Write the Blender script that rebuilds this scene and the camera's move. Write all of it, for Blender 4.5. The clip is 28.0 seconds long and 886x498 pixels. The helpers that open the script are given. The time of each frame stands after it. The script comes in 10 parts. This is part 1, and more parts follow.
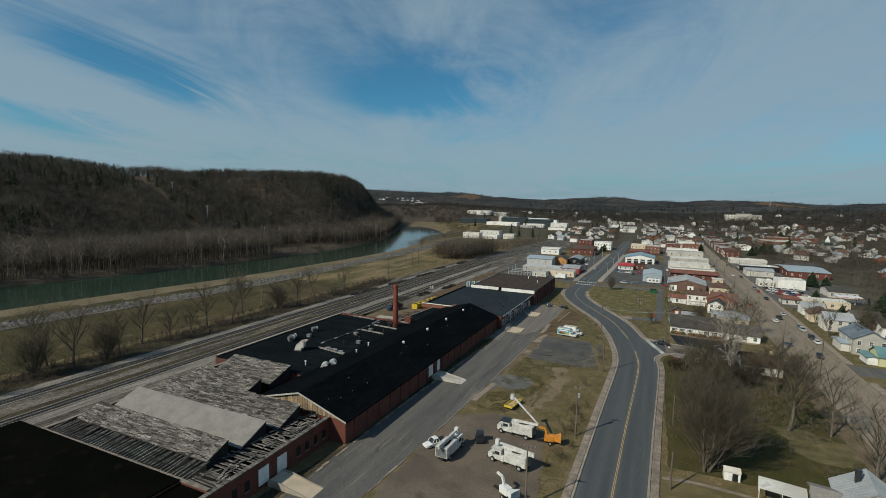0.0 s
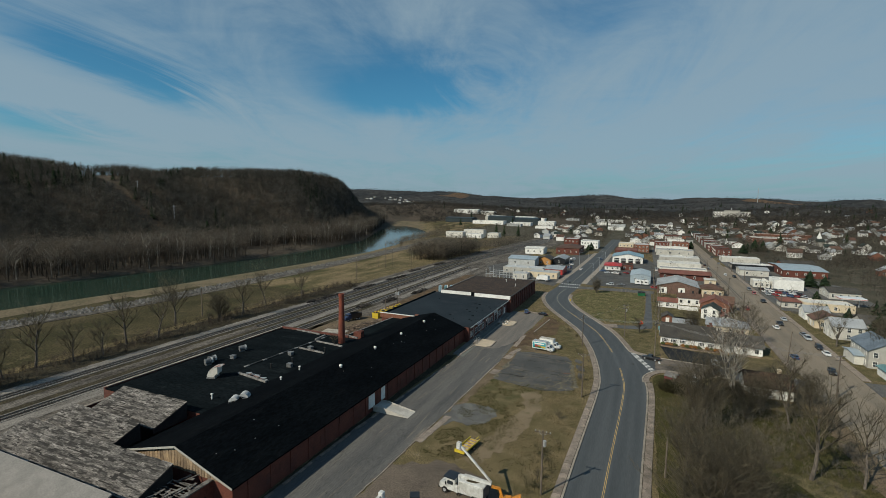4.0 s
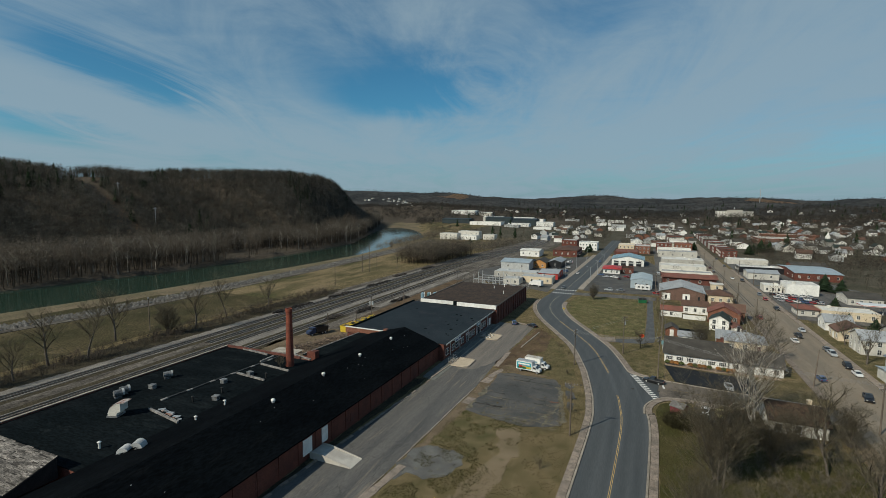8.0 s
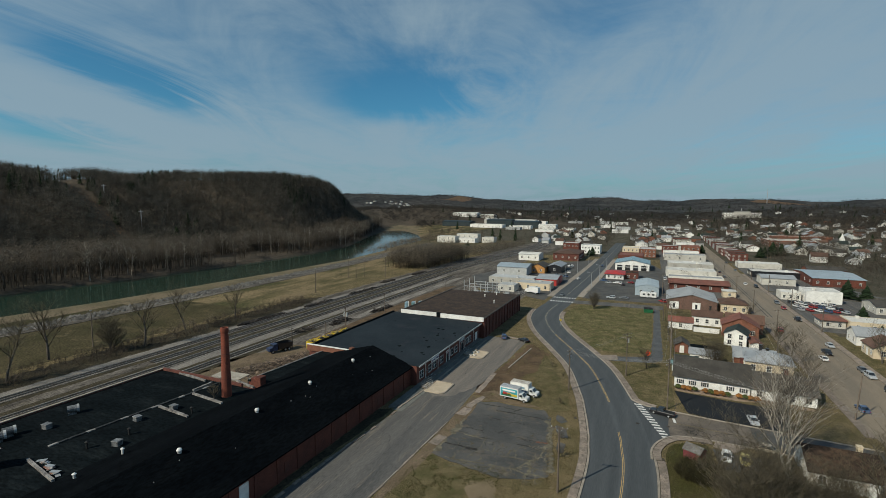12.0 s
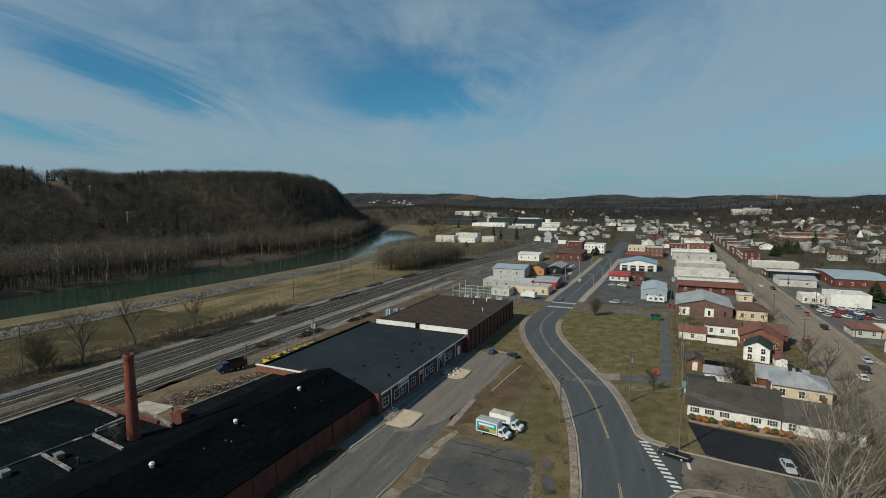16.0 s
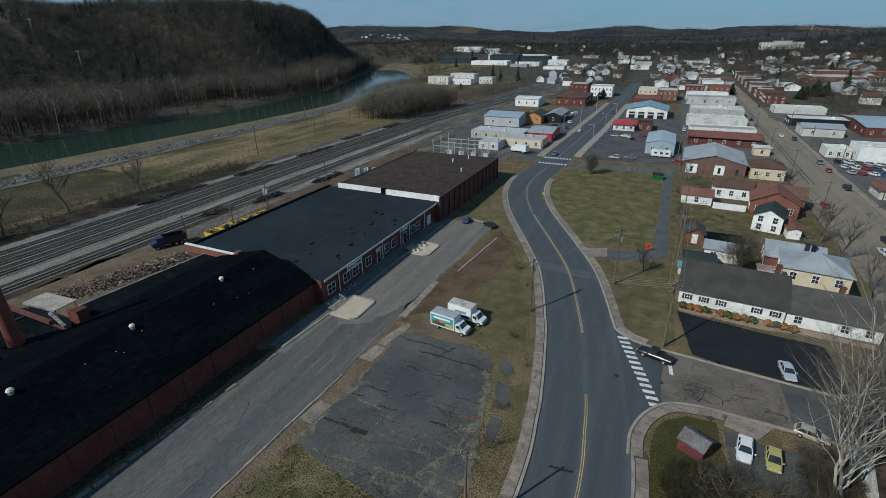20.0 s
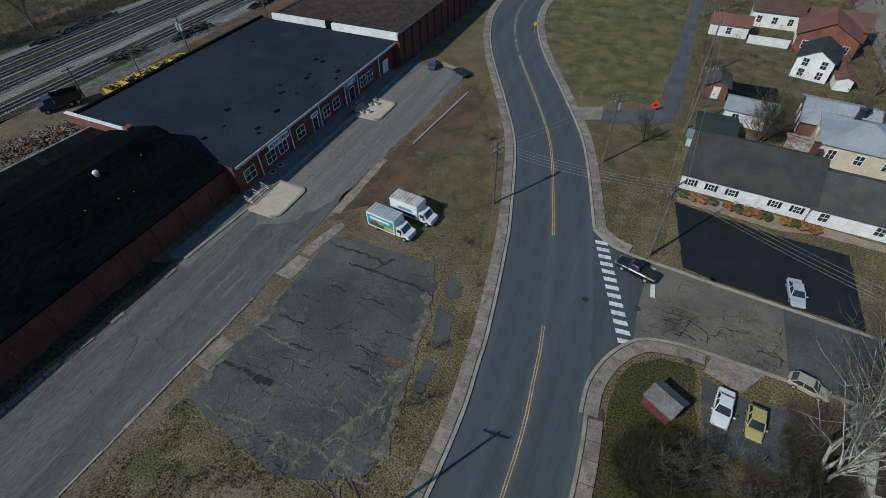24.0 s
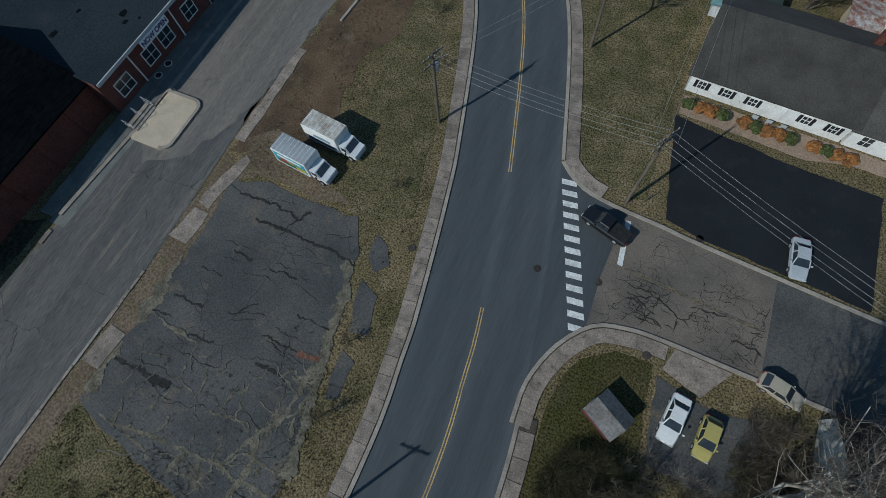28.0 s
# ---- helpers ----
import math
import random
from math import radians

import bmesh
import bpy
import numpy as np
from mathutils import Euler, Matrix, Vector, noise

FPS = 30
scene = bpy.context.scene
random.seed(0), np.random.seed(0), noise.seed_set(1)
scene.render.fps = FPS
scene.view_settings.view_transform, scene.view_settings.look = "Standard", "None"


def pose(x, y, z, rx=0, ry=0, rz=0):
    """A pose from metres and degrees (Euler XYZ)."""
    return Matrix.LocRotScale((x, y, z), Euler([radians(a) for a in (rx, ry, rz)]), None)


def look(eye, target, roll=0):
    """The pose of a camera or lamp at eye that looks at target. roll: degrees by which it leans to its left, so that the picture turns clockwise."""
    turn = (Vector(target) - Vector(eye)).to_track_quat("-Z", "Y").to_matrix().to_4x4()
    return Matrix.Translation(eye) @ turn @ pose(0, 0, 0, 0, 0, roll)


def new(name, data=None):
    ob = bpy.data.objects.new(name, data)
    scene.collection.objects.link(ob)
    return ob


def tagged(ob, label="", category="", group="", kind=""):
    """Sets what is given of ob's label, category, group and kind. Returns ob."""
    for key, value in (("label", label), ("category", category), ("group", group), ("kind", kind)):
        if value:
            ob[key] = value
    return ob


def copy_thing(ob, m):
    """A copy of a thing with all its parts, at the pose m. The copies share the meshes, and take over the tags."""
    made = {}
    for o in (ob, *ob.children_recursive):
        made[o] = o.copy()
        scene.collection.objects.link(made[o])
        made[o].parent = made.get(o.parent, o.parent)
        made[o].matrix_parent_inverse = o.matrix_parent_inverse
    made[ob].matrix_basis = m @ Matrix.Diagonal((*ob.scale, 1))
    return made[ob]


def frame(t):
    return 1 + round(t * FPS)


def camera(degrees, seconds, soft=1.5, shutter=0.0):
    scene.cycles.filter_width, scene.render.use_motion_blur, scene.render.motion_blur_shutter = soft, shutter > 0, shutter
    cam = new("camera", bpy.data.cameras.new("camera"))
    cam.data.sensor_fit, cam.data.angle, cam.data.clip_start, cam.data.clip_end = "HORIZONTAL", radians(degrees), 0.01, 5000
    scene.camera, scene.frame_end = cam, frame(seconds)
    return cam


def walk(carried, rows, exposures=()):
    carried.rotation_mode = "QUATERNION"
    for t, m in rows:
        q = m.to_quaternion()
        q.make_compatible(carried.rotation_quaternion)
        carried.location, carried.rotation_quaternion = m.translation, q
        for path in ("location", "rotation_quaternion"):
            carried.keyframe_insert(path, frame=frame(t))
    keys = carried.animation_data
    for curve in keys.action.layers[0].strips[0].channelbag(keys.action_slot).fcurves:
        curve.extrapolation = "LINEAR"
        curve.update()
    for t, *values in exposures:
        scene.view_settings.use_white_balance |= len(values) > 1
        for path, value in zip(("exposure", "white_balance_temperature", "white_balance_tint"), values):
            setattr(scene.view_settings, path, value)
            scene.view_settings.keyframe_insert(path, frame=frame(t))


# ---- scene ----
PATH = [
    (0, (-0.156, -0.848, 46.534), (-0.965, 0.97, 46.333), 1.2),
    (1, (0.296, 5.065, 46.284), (-0.501, 6.889, 46.085), 0.8),
    (2, (0.022, 11.491, 46.228), (-0.767, 13.317, 46.019), 1.0),
    (3, (0.309, 17.749, 45.851), (-0.471, 19.579, 45.643), 1.0),
    (6, (0.178, 34.744, 44.663), (-0.592, 36.58, 44.467), 0.5),
    (7, (0.226, 39.989, 44.572), (-0.547, 41.823, 44.377), 0.4),
    (8, (0.386, 45.185, 44.576), (-0.392, 47.017, 44.378), 0.5),
    (9, (0.505, 50.403, 44.483), (-0.279, 52.232, 44.288), 0.3),
    (10, (0.372, 55.45, 44.568), (-0.417, 57.276, 44.368), 0.4),
    (11, (0.039, 60.423, 44.008), (-0.749, 62.251, 43.814), 0.5),
    (12, (0.141, 65.302, 43.663), (-0.654, 67.128, 43.476), 0.3),
    (15, (0.556, 80.5, 43.128), (-0.263, 82.315, 42.94), -0.2),
    (16, (0.09, 85.621, 42.995), (-0.727, 87.436, 42.804), -0.2),
    (17, (0.248, 91.135, 43.067), (-0.574, 92.94, 42.811), -0.4),
    (18, (-0.012, 96.529, 43.052), (-0.82, 98.303, 42.605), -0.2),
    (19, (0.371, 101.73, 43.236), (-0.42, 103.455, 42.602), -0.5),
    (20, (-0.16, 107.193, 43.099), (-0.922, 108.855, 42.288), -0.6),
    (21, (-0.35, 112.441, 43.131), (-1.078, 114.025, 42.152), -0.8),
    (24, (-0.344, 128.006, 42.765), (-0.955, 129.279, 41.349), -1.7),
    (25, (-0.367, 133.044, 42.433), (-0.93, 134.192, 40.895), -2.2),
    (26, (-0.56, 137.897, 42.19), (-1.064, 138.914, 40.543), -2.5),
    (27, (-0.694, 143.341, 42.536), (-1.136, 144.186, 40.778), -4.1),
    (28, (-0.449, 148.795, 42.448), (-0.846, 149.452, 40.601), -7.8),
]
cam = camera(85.8, 28.0, 0.8)
walk(cam, [(t, look(eye, target, roll)) for t, eye, target, roll in PATH], [(0, -0.38, 6500, 4), (16, -0.38, 6500, 4), (20, -0.53, 5600, 4), (25, -0.65, 5450, 4), (28, -0.78, 5400, 4)])

# ---- world, sun, exposure ----
SUN_AZ = (-0.52, -0.855)
SUN_EL = radians(38)
world = bpy.data.worlds.new("world")
scene.world = world
world.use_nodes = True
wn, wl = world.node_tree.nodes, world.node_tree.links
wn.clear()
w_out = wn.new("ShaderNodeOutputWorld")
w_bg = wn.new("ShaderNodeBackground")
w_bg.inputs[1].default_value = 0.06
w_sky = wn.new("ShaderNodeTexSky")
w_sky.sky_type = "NISHITA"
w_sky.sun_disc = False
w_sky.sun_elevation = SUN_EL
w_sky.sun_rotation = math.atan2(SUN_AZ[0], SUN_AZ[1])
w_sky.air_density, w_sky.dust_density, w_sky.ozone_density = 1.0, 0.3, 4.0
w_tc = wn.new("ShaderNodeTexCoord")
w_sep = wn.new("ShaderNodeSeparateXYZ")
wl.new(w_tc.outputs["Generated"], w_sep.inputs[0])


def wmath(op, a, b=None, c=None):
    n = wn.new("ShaderNodeMath")
    n.operation = op
    for i, v in enumerate((a, b, c)):
        if v is None:
            continue
        if isinstance(v, (int, float)):
            n.inputs[i].default_value = v
        else:
            wl.new(v, n.inputs[i])
    return n.outputs[0]


# a cirrus sheet: the direction is laid onto a flat layer and stretched along the wind
w_up = wmath("ADD", wmath("MAXIMUM", w_sep.outputs[2], 0.0), 0.10)
w_u = wmath("DIVIDE", w_sep.outputs[0], w_up)
w_v = wmath("DIVIDE", w_sep.outputs[1], w_up)
w_al = wmath("ADD", wmath("MULTIPLY", w_u, -0.34), wmath("MULTIPLY", w_v, 0.94))
w_ac = wmath("ADD", wmath("MULTIPLY", w_u, 0.94), wmath("MULTIPLY", w_v, 0.34))


def wnoise(su, sv, ox, scale, detail, rough, dist):
    cb = wn.new("ShaderNodeCombineXYZ")
    wl.new(wmath("MULTIPLY_ADD", w_al, su, ox), cb.inputs[0])
    wl.new(wmath("MULTIPLY_ADD", w_ac, sv, ox * 0.7), cb.inputs[1])
    n = wn.new("ShaderNodeTexNoise")
    n.inputs["Scale"].default_value = scale
    n.inputs["Detail"].default_value = detail
    n.inputs["Roughness"].default_value = rough
    n.inputs["Distortion"].default_value = dist
    wl.new(cb.outputs[0], n.inputs["Vector"])
    return n.outputs[0]


w_big = wnoise(0.34, 0.55, 3.1, 0.75, 3.0, 0.5, 0.6)
w_fine = wnoise(0.26, 0.66, 8.4, 1.9, 9.0, 0.64, 1.5)
w_ripple = wnoise(0.9, 0.5, 31.0, 4.2, 6.0, 0.62, 0.9)
w_bend = wnoise(0.5, 0.8, 21.0, 1.5, 4.0, 0.6, 0.0)


def clear_patch(a, c, ra, rc):
    """A soft blue gap in the cirrus, ragged by the noise."""
    p = wmath("DIVIDE", wmath("SUBTRACT", wmath("MULTIPLY_ADD", w_bend, 0.8, w_al), a + 0.4), ra)
    q = wmath("DIVIDE", wmath("SUBTRACT", wmath("MULTIPLY_ADD", w_fine, 1.0, w_ac), c + 0.5), rc)
    d = wmath("ADD", wmath("MULTIPLY", p, p), wmath("MULTIPLY", q, q))
    return wmath("POWER", 2.718, wmath("MULTIPLY", d, -1.0))


w_gaps = None
for gap in ((3.28, -0.6, 0.42, 0.36), (2.97, -1.86, 0.42, 0.17), (2.35, -1.97, 0.32, 0.13), (3.55, -3.3, 0.7, 0.4), (2.5, -1.9, 0.7, 0.2), (2.95, -0.35, 0.6, 0.5),  (1.6, 3.0, 0.8, 0.5), (-2.0, 1.0, 1.0, 0.6), (-3.0, -2.0, 0.8, 0.6)):
    k_ = clear_patch(*gap)
    w_gaps = k_ if w_gaps is None else wmath("ADD", w_gaps, k_)
w_mix = wmath("ADD", wmath("MULTIPLY", w_big, 0.50), wmath("ADD", wmath("MULTIPLY", w_fine, 0.42), wmath("MULTIPLY", w_ripple, 0.10)))
w_mix = wmath("SUBTRACT", w_mix, wmath("MULTIPLY", w_gaps, 0.16))
w_mix = wmath("ADD", w_mix, wmath("MULTIPLY", clear_patch(3.2, -2.55, 0.8, 0.22), 0.13))
w_ramp = wn.new("ShaderNodeMapRange")
w_ramp.interpolation_type = "SMOOTHSTEP"
w_ramp.inputs[1].default_value, w_ramp.inputs[2].default_value = 0.25, 0.59
w_ramp.inputs[3].default_value, w_ramp.inputs[4].default_value = 0.0, 1.0
wl.new(w_mix, w_ramp.inputs[0])
w_haze = wn.new("ShaderNodeMapRange")
w_haze.inputs[1].default_value, w_haze.inputs[2].default_value = 0.0, 0.12
w_haze.inputs[3].default_value, w_haze.inputs[4].default_value = 0.85, 0.0
wl.new(w_sep.outputs[2], w_haze.inputs[0])
w_blue = wn.new("ShaderNodeMix")
w_blue.data_type = "RGBA"
w_blue.inputs[7].default_value = (3.85, 5.65, 7.3, 1)
wl.new(w_haze.outputs[0], w_blue.inputs[0])
w_deep = wn.new("ShaderNodeMix")
w_deep.data_type, w_deep.blend_type = "RGBA", "MULTIPLY"
w_deep.inputs[0].default_value = 1.0
w_deep.inputs[7].default_value = (0.74, 1.5, 1.66, 1)
wl.new(w_sky.outputs[0], w_deep.inputs[6])
wl.new(w_deep.outputs[2], w_blue.inputs[6])
w_col = wn.new("ShaderNodeMix")
w_col.data_type = "RGBA"
w_col.inputs[7].default_value = (5.95, 7.85, 9.6, 1)
# the sheet thins out towards the zenith
w_thin = wn.new("ShaderNodeMapRange")
w_thin.inputs[1].default_value, w_thin.inputs[2].default_value = 0.40, 0.80
w_thin.inputs[3].default_value, w_thin.inputs[4].default_value = 0.86, 0.12
wl.new(w_sep.outputs[2], w_thin.inputs[0])
wl.new(wmath("MULTIPLY", w_ramp.outputs[0], w_thin.outputs[0]), w_col.inputs[0])
wl.new(w_blue.outputs[2], w_col.inputs[6])
wl.new(w_col.outputs[2], w_bg.inputs[0])
wl.new(w_bg.outputs[0], w_out.inputs[0])

sun = bpy.data.lights.new("sun", "SUN")
sun.energy, sun.angle, sun.color = 5.0, radians(0.6), (1.0, 0.905, 0.76)
sun_ob = new("sun", sun)
sun_ob.matrix_world = look((SUN_AZ[0] * 300, SUN_AZ[1] * 300, 300 * math.tan(SUN_EL)), (0, 0, 0))

# ---- materials ----


def mat(name, base, second=None, scale=0.6, rough=0.85, metal=0.0, fine=6.0, fine_amt=0.35, bump=0.15, third=None, stretch=(1, 1, 1), per_object=0.0, island=0.0, spec=0.4, lo=0.4, hi=0.62, rot=0.0):
    """A weathered surface: two colours mixed by a broad noise, a fine grain over it, a third colour in stains, and relief."""
    m = bpy.data.materials.new(name)
    m.use_nodes = True
    nt = m.node_tree
    n, l = nt.nodes, nt.links
    bs = n["Principled BSDF"]
    bs.inputs["Roughness"].default_value, bs.inputs["Metallic"].default_value = rough, metal
    bs.inputs["Specular IOR Level"].default_value = spec
    geo = n.new("ShaderNodeNewGeometry")
    mp = n.new("ShaderNodeMapping")
    mp.inputs["Scale"].default_value = stretch
    mp.inputs["Rotation"].default_value = (0, 0, rot)
    l.new(geo.outputs["Position"], mp.inputs[0])
    second = second or tuple(c * 0.75 for c in base)

    def noise_node(s, d, r=0.55):
        t = n.new("ShaderNodeTexNoise")
        t.inputs["Scale"].default_value, t.inputs["Detail"].default_value, t.inputs["Roughness"].default_value = s, d, r
        l.new(mp.outputs[0], t.inputs["Vector"])
        return t.outputs[0]

    def ramp(v, a, b, c=0.0, d=1.0):
        t = n.new("ShaderNodeMapRange")
        t.inputs[1].default_value, t.inputs[2].default_value, t.inputs[3].default_value, t.inputs[4].default_value = a, b, c, d
        l.new(v, t.inputs[0])
        return t.outputs[0]

    def mix(f, a, b, mode="MIX"):
        t = n.new("ShaderNodeMix")
        t.data_type, t.blend_type = "RGBA", mode
        if isinstance(f, float):
            t.inputs[0].default_value = f
        else:
            l.new(f, t.inputs[0])
        for i, c in ((6, a), (7, b)):
            if isinstance(c, tuple):
                t.inputs[i].default_value = (*c[:3], 1)
            else:
                l.new(c, t.inputs[i])
        return t.outputs[2]

    broad, grain = noise_node(scale, 5.0), noise_node(fine, 4.0, 0.7)
    col = mix(ramp(broad, lo, hi), base, second)
    if third:
        col = mix(ramp(noise_node(scale * 2.3, 6.0, 0.62), 0.56, 0.7), col, third)
    col = mix(1.0, col, mix(ramp(grain, 0.38, 0.62), (1 - fine_amt,) * 3, (1 + fine_amt,) * 3), "MULTIPLY")
    if per_object:
        oi = n.new("ShaderNodeObjectInfo")
        v = ramp(oi.outputs["Random"], 0, 1, 1 - per_object, 1 + per_object)
        col = scale_colour(n, l, col, v)
    if island:
        v = ramp(geo.outputs["Random Per Island"], 0, 1, 1 - island, 1 + island)
        col = scale_colour(n, l, col, v)
    l.new(col, bs.inputs["Base Color"])
    if bump:
        bp = n.new("ShaderNodeBump")
        bp.inputs["Strength"].default_value, bp.inputs["Distance"].default_value = bump, 0.08
        l.new(grain, bp.inputs["Height"])
        l.new(bp.outputs[0], bs.inputs["Normal"])
    return m


def scale_colour(n, l, col, v):
    t = n.new("ShaderNodeVectorMath")
    t.operation = "SCALE"
    l.new(col, t.inputs[0])
    l.new(v, t.inputs["Scale"])
    return t.outputs[0]


def brick_mat(name, a, b, mortar, w=0.22, h=0.075):
    m = mat(name, a, b, scale=0.35, fine=5.0, fine_amt=0.25, third=tuple(c * 0.6 for c in a))
    nt = m.node_tree
    n, l = nt.nodes, nt.links
    bs = n["Principled BSDF"]
    geo = n.new("ShaderNodeNewGeometry")
    sp = n.new("ShaderNodeSeparateXYZ")
    l.new(geo.outputs["Position"], sp.inputs[0])
    ad = n.new("ShaderNodeMath")
    l.new(sp.outputs[0], ad.inputs[0])
    l.new(sp.outputs[1], ad.inputs[1])
    cb = n.new("ShaderNodeCombineXYZ")
    l.new(ad.outputs[0], cb.inputs[0])
    l.new(sp.outputs[2], cb.inputs[1])
    bt = n.new("ShaderNodeTexBrick")
    bt.inputs["Scale"].default_value = 1.0
    bt.inputs["Brick Width"].default_value, bt.inputs["Row Height"].default_value = w, h
    bt.inputs["Mortar Size"].default_value = 0.008
    bt.inputs["Color1"].default_value, bt.inputs["Color2"].default_value = (1, 1, 1, 1), (0.7, 0.68, 0.66, 1)
    bt.inputs["Mortar"].default_value = (*mortar, 1)
    l.new(cb.outputs[0], bt.inputs["Vector"])
    old = bs.inputs["Base Color"].links[0].from_socket
    mx = n.new("ShaderNodeMix")
    mx.data_type, mx.blend_type = "RGBA", "MULTIPLY"
    mx.inputs[0].default_value = 1.0
    l.new(old, mx.inputs[6])
    l.new(bt.outputs[0], mx.inputs[7])
    l.new(mx.outputs[2], bs.inputs["Base Color"])
    return m


def cracked(m, scale, width, colour, amount=1.0, warp=0.6):
    """Adds a net of cracks to a paving material."""
    n, l = m.node_tree.nodes, m.node_tree.links
    bs = n["Principled BSDF"]
    geo = n.new("ShaderNodeNewGeometry")
    ns = n.new("ShaderNodeTexNoise")
    ns.inputs["Scale"].default_value, ns.inputs["Detail"].default_value = 0.5, 5
    l.new(geo.outputs["Position"], ns.inputs["Vector"])
    wp = n.new("ShaderNodeVectorMath")
    wp.operation = "MULTIPLY_ADD"
    l.new(ns.outputs["Color"], wp.inputs[0])
    wp.inputs[1].default_value = (warp * 4, warp * 4, 0)
    l.new(geo.outputs["Position"], wp.inputs[2])
    vo = n.new("ShaderNodeTexVoronoi")
    vo.feature = "DISTANCE_TO_EDGE"
    vo.inputs["Scale"].default_value = scale
    l.new(wp.outputs[0], vo.inputs["Vector"])
    wide = n.new("ShaderNodeTexNoise")
    wide.inputs["Scale"].default_value, wide.inputs["Detail"].default_value = 0.11, 3
    l.new(geo.outputs["Position"], wide.inputs["Vector"])
    th = n.new("ShaderNodeMapRange")
    th.inputs[1].default_value, th.inputs[2].default_value = 0.38, 0.62
    th.inputs[3].default_value, th.inputs[4].default_value = 0.0, width
    l.new(wide.outputs[0], th.inputs[0])
    lt = n.new("ShaderNodeMath")
    lt.operation = "LESS_THAN"
    l.new(vo.outputs["Distance"], lt.inputs[0])
    l.new(th.outputs[0], lt.inputs[1])
    am = n.new("ShaderNodeMath")
    am.operation = "MULTIPLY"
    am.inputs[1].default_value = amount
    l.new(lt.outputs[0], am.inputs[0])
    old = bs.inputs["Base Color"].links[0].from_socket
    mx = n.new("ShaderNodeMix")
    mx.data_type = "RGBA"
    l.new(am.outputs[0], mx.inputs[0])
    l.new(old, mx.inputs[6])
    mx.inputs[7].default_value = (*colour, 1)
    l.new(mx.outputs[2], bs.inputs["Base Color"])
    return m


ROAD = mat("asphalt_road", (0.054, 0.061, 0.066), (0.074, 0.081, 0.086), scale=0.30, fine=9, fine_amt=0.12, bump=0.1, stretch=(1.6, 0.05, 1), rough=0.9, lo=0.36, hi=0.68)


def worn(m, gain):
    """Lightens a paving where its 'wear' value is high."""
    n, l = m.node_tree.nodes, m.node_tree.links
    bs = n["Principled BSDF"]
    old = bs.inputs["Base Color"].links[0].from_socket
    at = n.new("ShaderNodeAttribute")
    at.attribute_name = "wear"
    geo = n.new("ShaderNodeNewGeometry")
    ns = n.new("ShaderNodeTexNoise")
    ns.inputs["Scale"].default_value, ns.inputs["Detail"].default_value = 0.09, 4
    l.new(geo.outputs["Position"], ns.inputs["Vector"])
    k = n.new("ShaderNodeMath")
    k.operation = "MULTIPLY"
    l.new(at.outputs["Fac"], k.inputs[0])
    l.new(ns.outputs[0], k.inputs[1])
    v = n.new("ShaderNodeMath")
    v.operation = "MULTIPLY_ADD"
    l.new(k.outputs[0], v.inputs[0])
    v.inputs[1].default_value, v.inputs[2].default_value = gain, 1.0
    l.new(scale_colour(n, l, old, v.outputs[0]), bs.inputs["Base Color"])
    return m


worn(ROAD, 1.5)
OLD_ROAD = cracked(mat("asphalt_old", (0.122, 0.116, 0.108), (0.066, 0.066, 0.066), scale=0.22, fine=9, fine_amt=0.35, third=(0.185, 0.156, 0.128), stretch=(1.9, 0.12, 1), rough=0.95, lo=0.32, hi=0.72), 0.16, 0.005, (0.03, 0.03, 0.03), 0.7)
LOT = cracked(mat("asphalt_lot", (0.058, 0.059, 0.058), (0.094, 0.091, 0.086), scale=0.14, fine=6, fine_amt=0.28, third=(0.132, 0.108, 0.082), rough=0.95, bump=0.1), 0.3, 0.006, (0.026, 0.026, 0.025), 0.7, 0.3)
SIDE = cracked(mat("asphalt_side_street", (0.165, 0.137, 0.112), (0.112, 0.096, 0.080), scale=0.2, fine=9, fine_amt=0.2, rough=0.95), 0.55, 0.011, (0.04, 0.036, 0.033), 0.8, 0.15)
FRESH = mat("asphalt_sealed", (0.0072, 0.0090, 0.0115), (0.0105, 0.0128, 0.0158), scale=0.2, fine=12, fine_amt=0.3, rough=0.8, third=(0.017, 0.018, 0.020))
STREET = mat("street_tan", (0.228, 0.186, 0.138), (0.178, 0.150, 0.116), scale=0.1, fine=8, fine_amt=0.2, stretch=(2.5, 0.3, 1), rough=0.95, third=(0.255, 0.215, 0.165))
WORN_PAD = mat("crumbled_asphalt", (0.135, 0.132, 0.126), (0.085, 0.084, 0.080), scale=0.4, fine=6, fine_amt=0.45, rough=1.0, third=(0.14, 0.12, 0.08), bump=0.3)
JOINT_DIRT = mat("joint_dirt", (0.075, 0.062, 0.045), (0.05, 0.045, 0.03), scale=0.8, fine=6, fine_amt=0.4, rough=1.0)
CONC = mat("concrete", (0.34, 0.295, 0.245), (0.25, 0.215, 0.175), scale=0.5, fine=8, fine_amt=0.2, per_object=0.12)
CONC_OLD = mat("concrete_old", (0.275, 0.222, 0.180), (0.175, 0.146, 0.120), scale=0.7, fine=8, fine_amt=0.3, per_object=0.18, third=(0.10, 0.085, 0.065))
CONC_PALE = mat("concrete_pale", (0.50, 0.47, 0.42), (0.38, 0.355, 0.32), scale=0.5, fine=8, fine_amt=0.15)
PAD = mat("concrete_pad", (0.52, 0.43, 0.32), (0.44, 0.365, 0.27), scale=0.5, fine=10, fine_amt=0.12)
WHITE_LINE = mat("line_white", (0.72, 0.71, 0.68), (0.5, 0.5, 0.48), scale=1.5, fine=12, fine_amt=0.25)
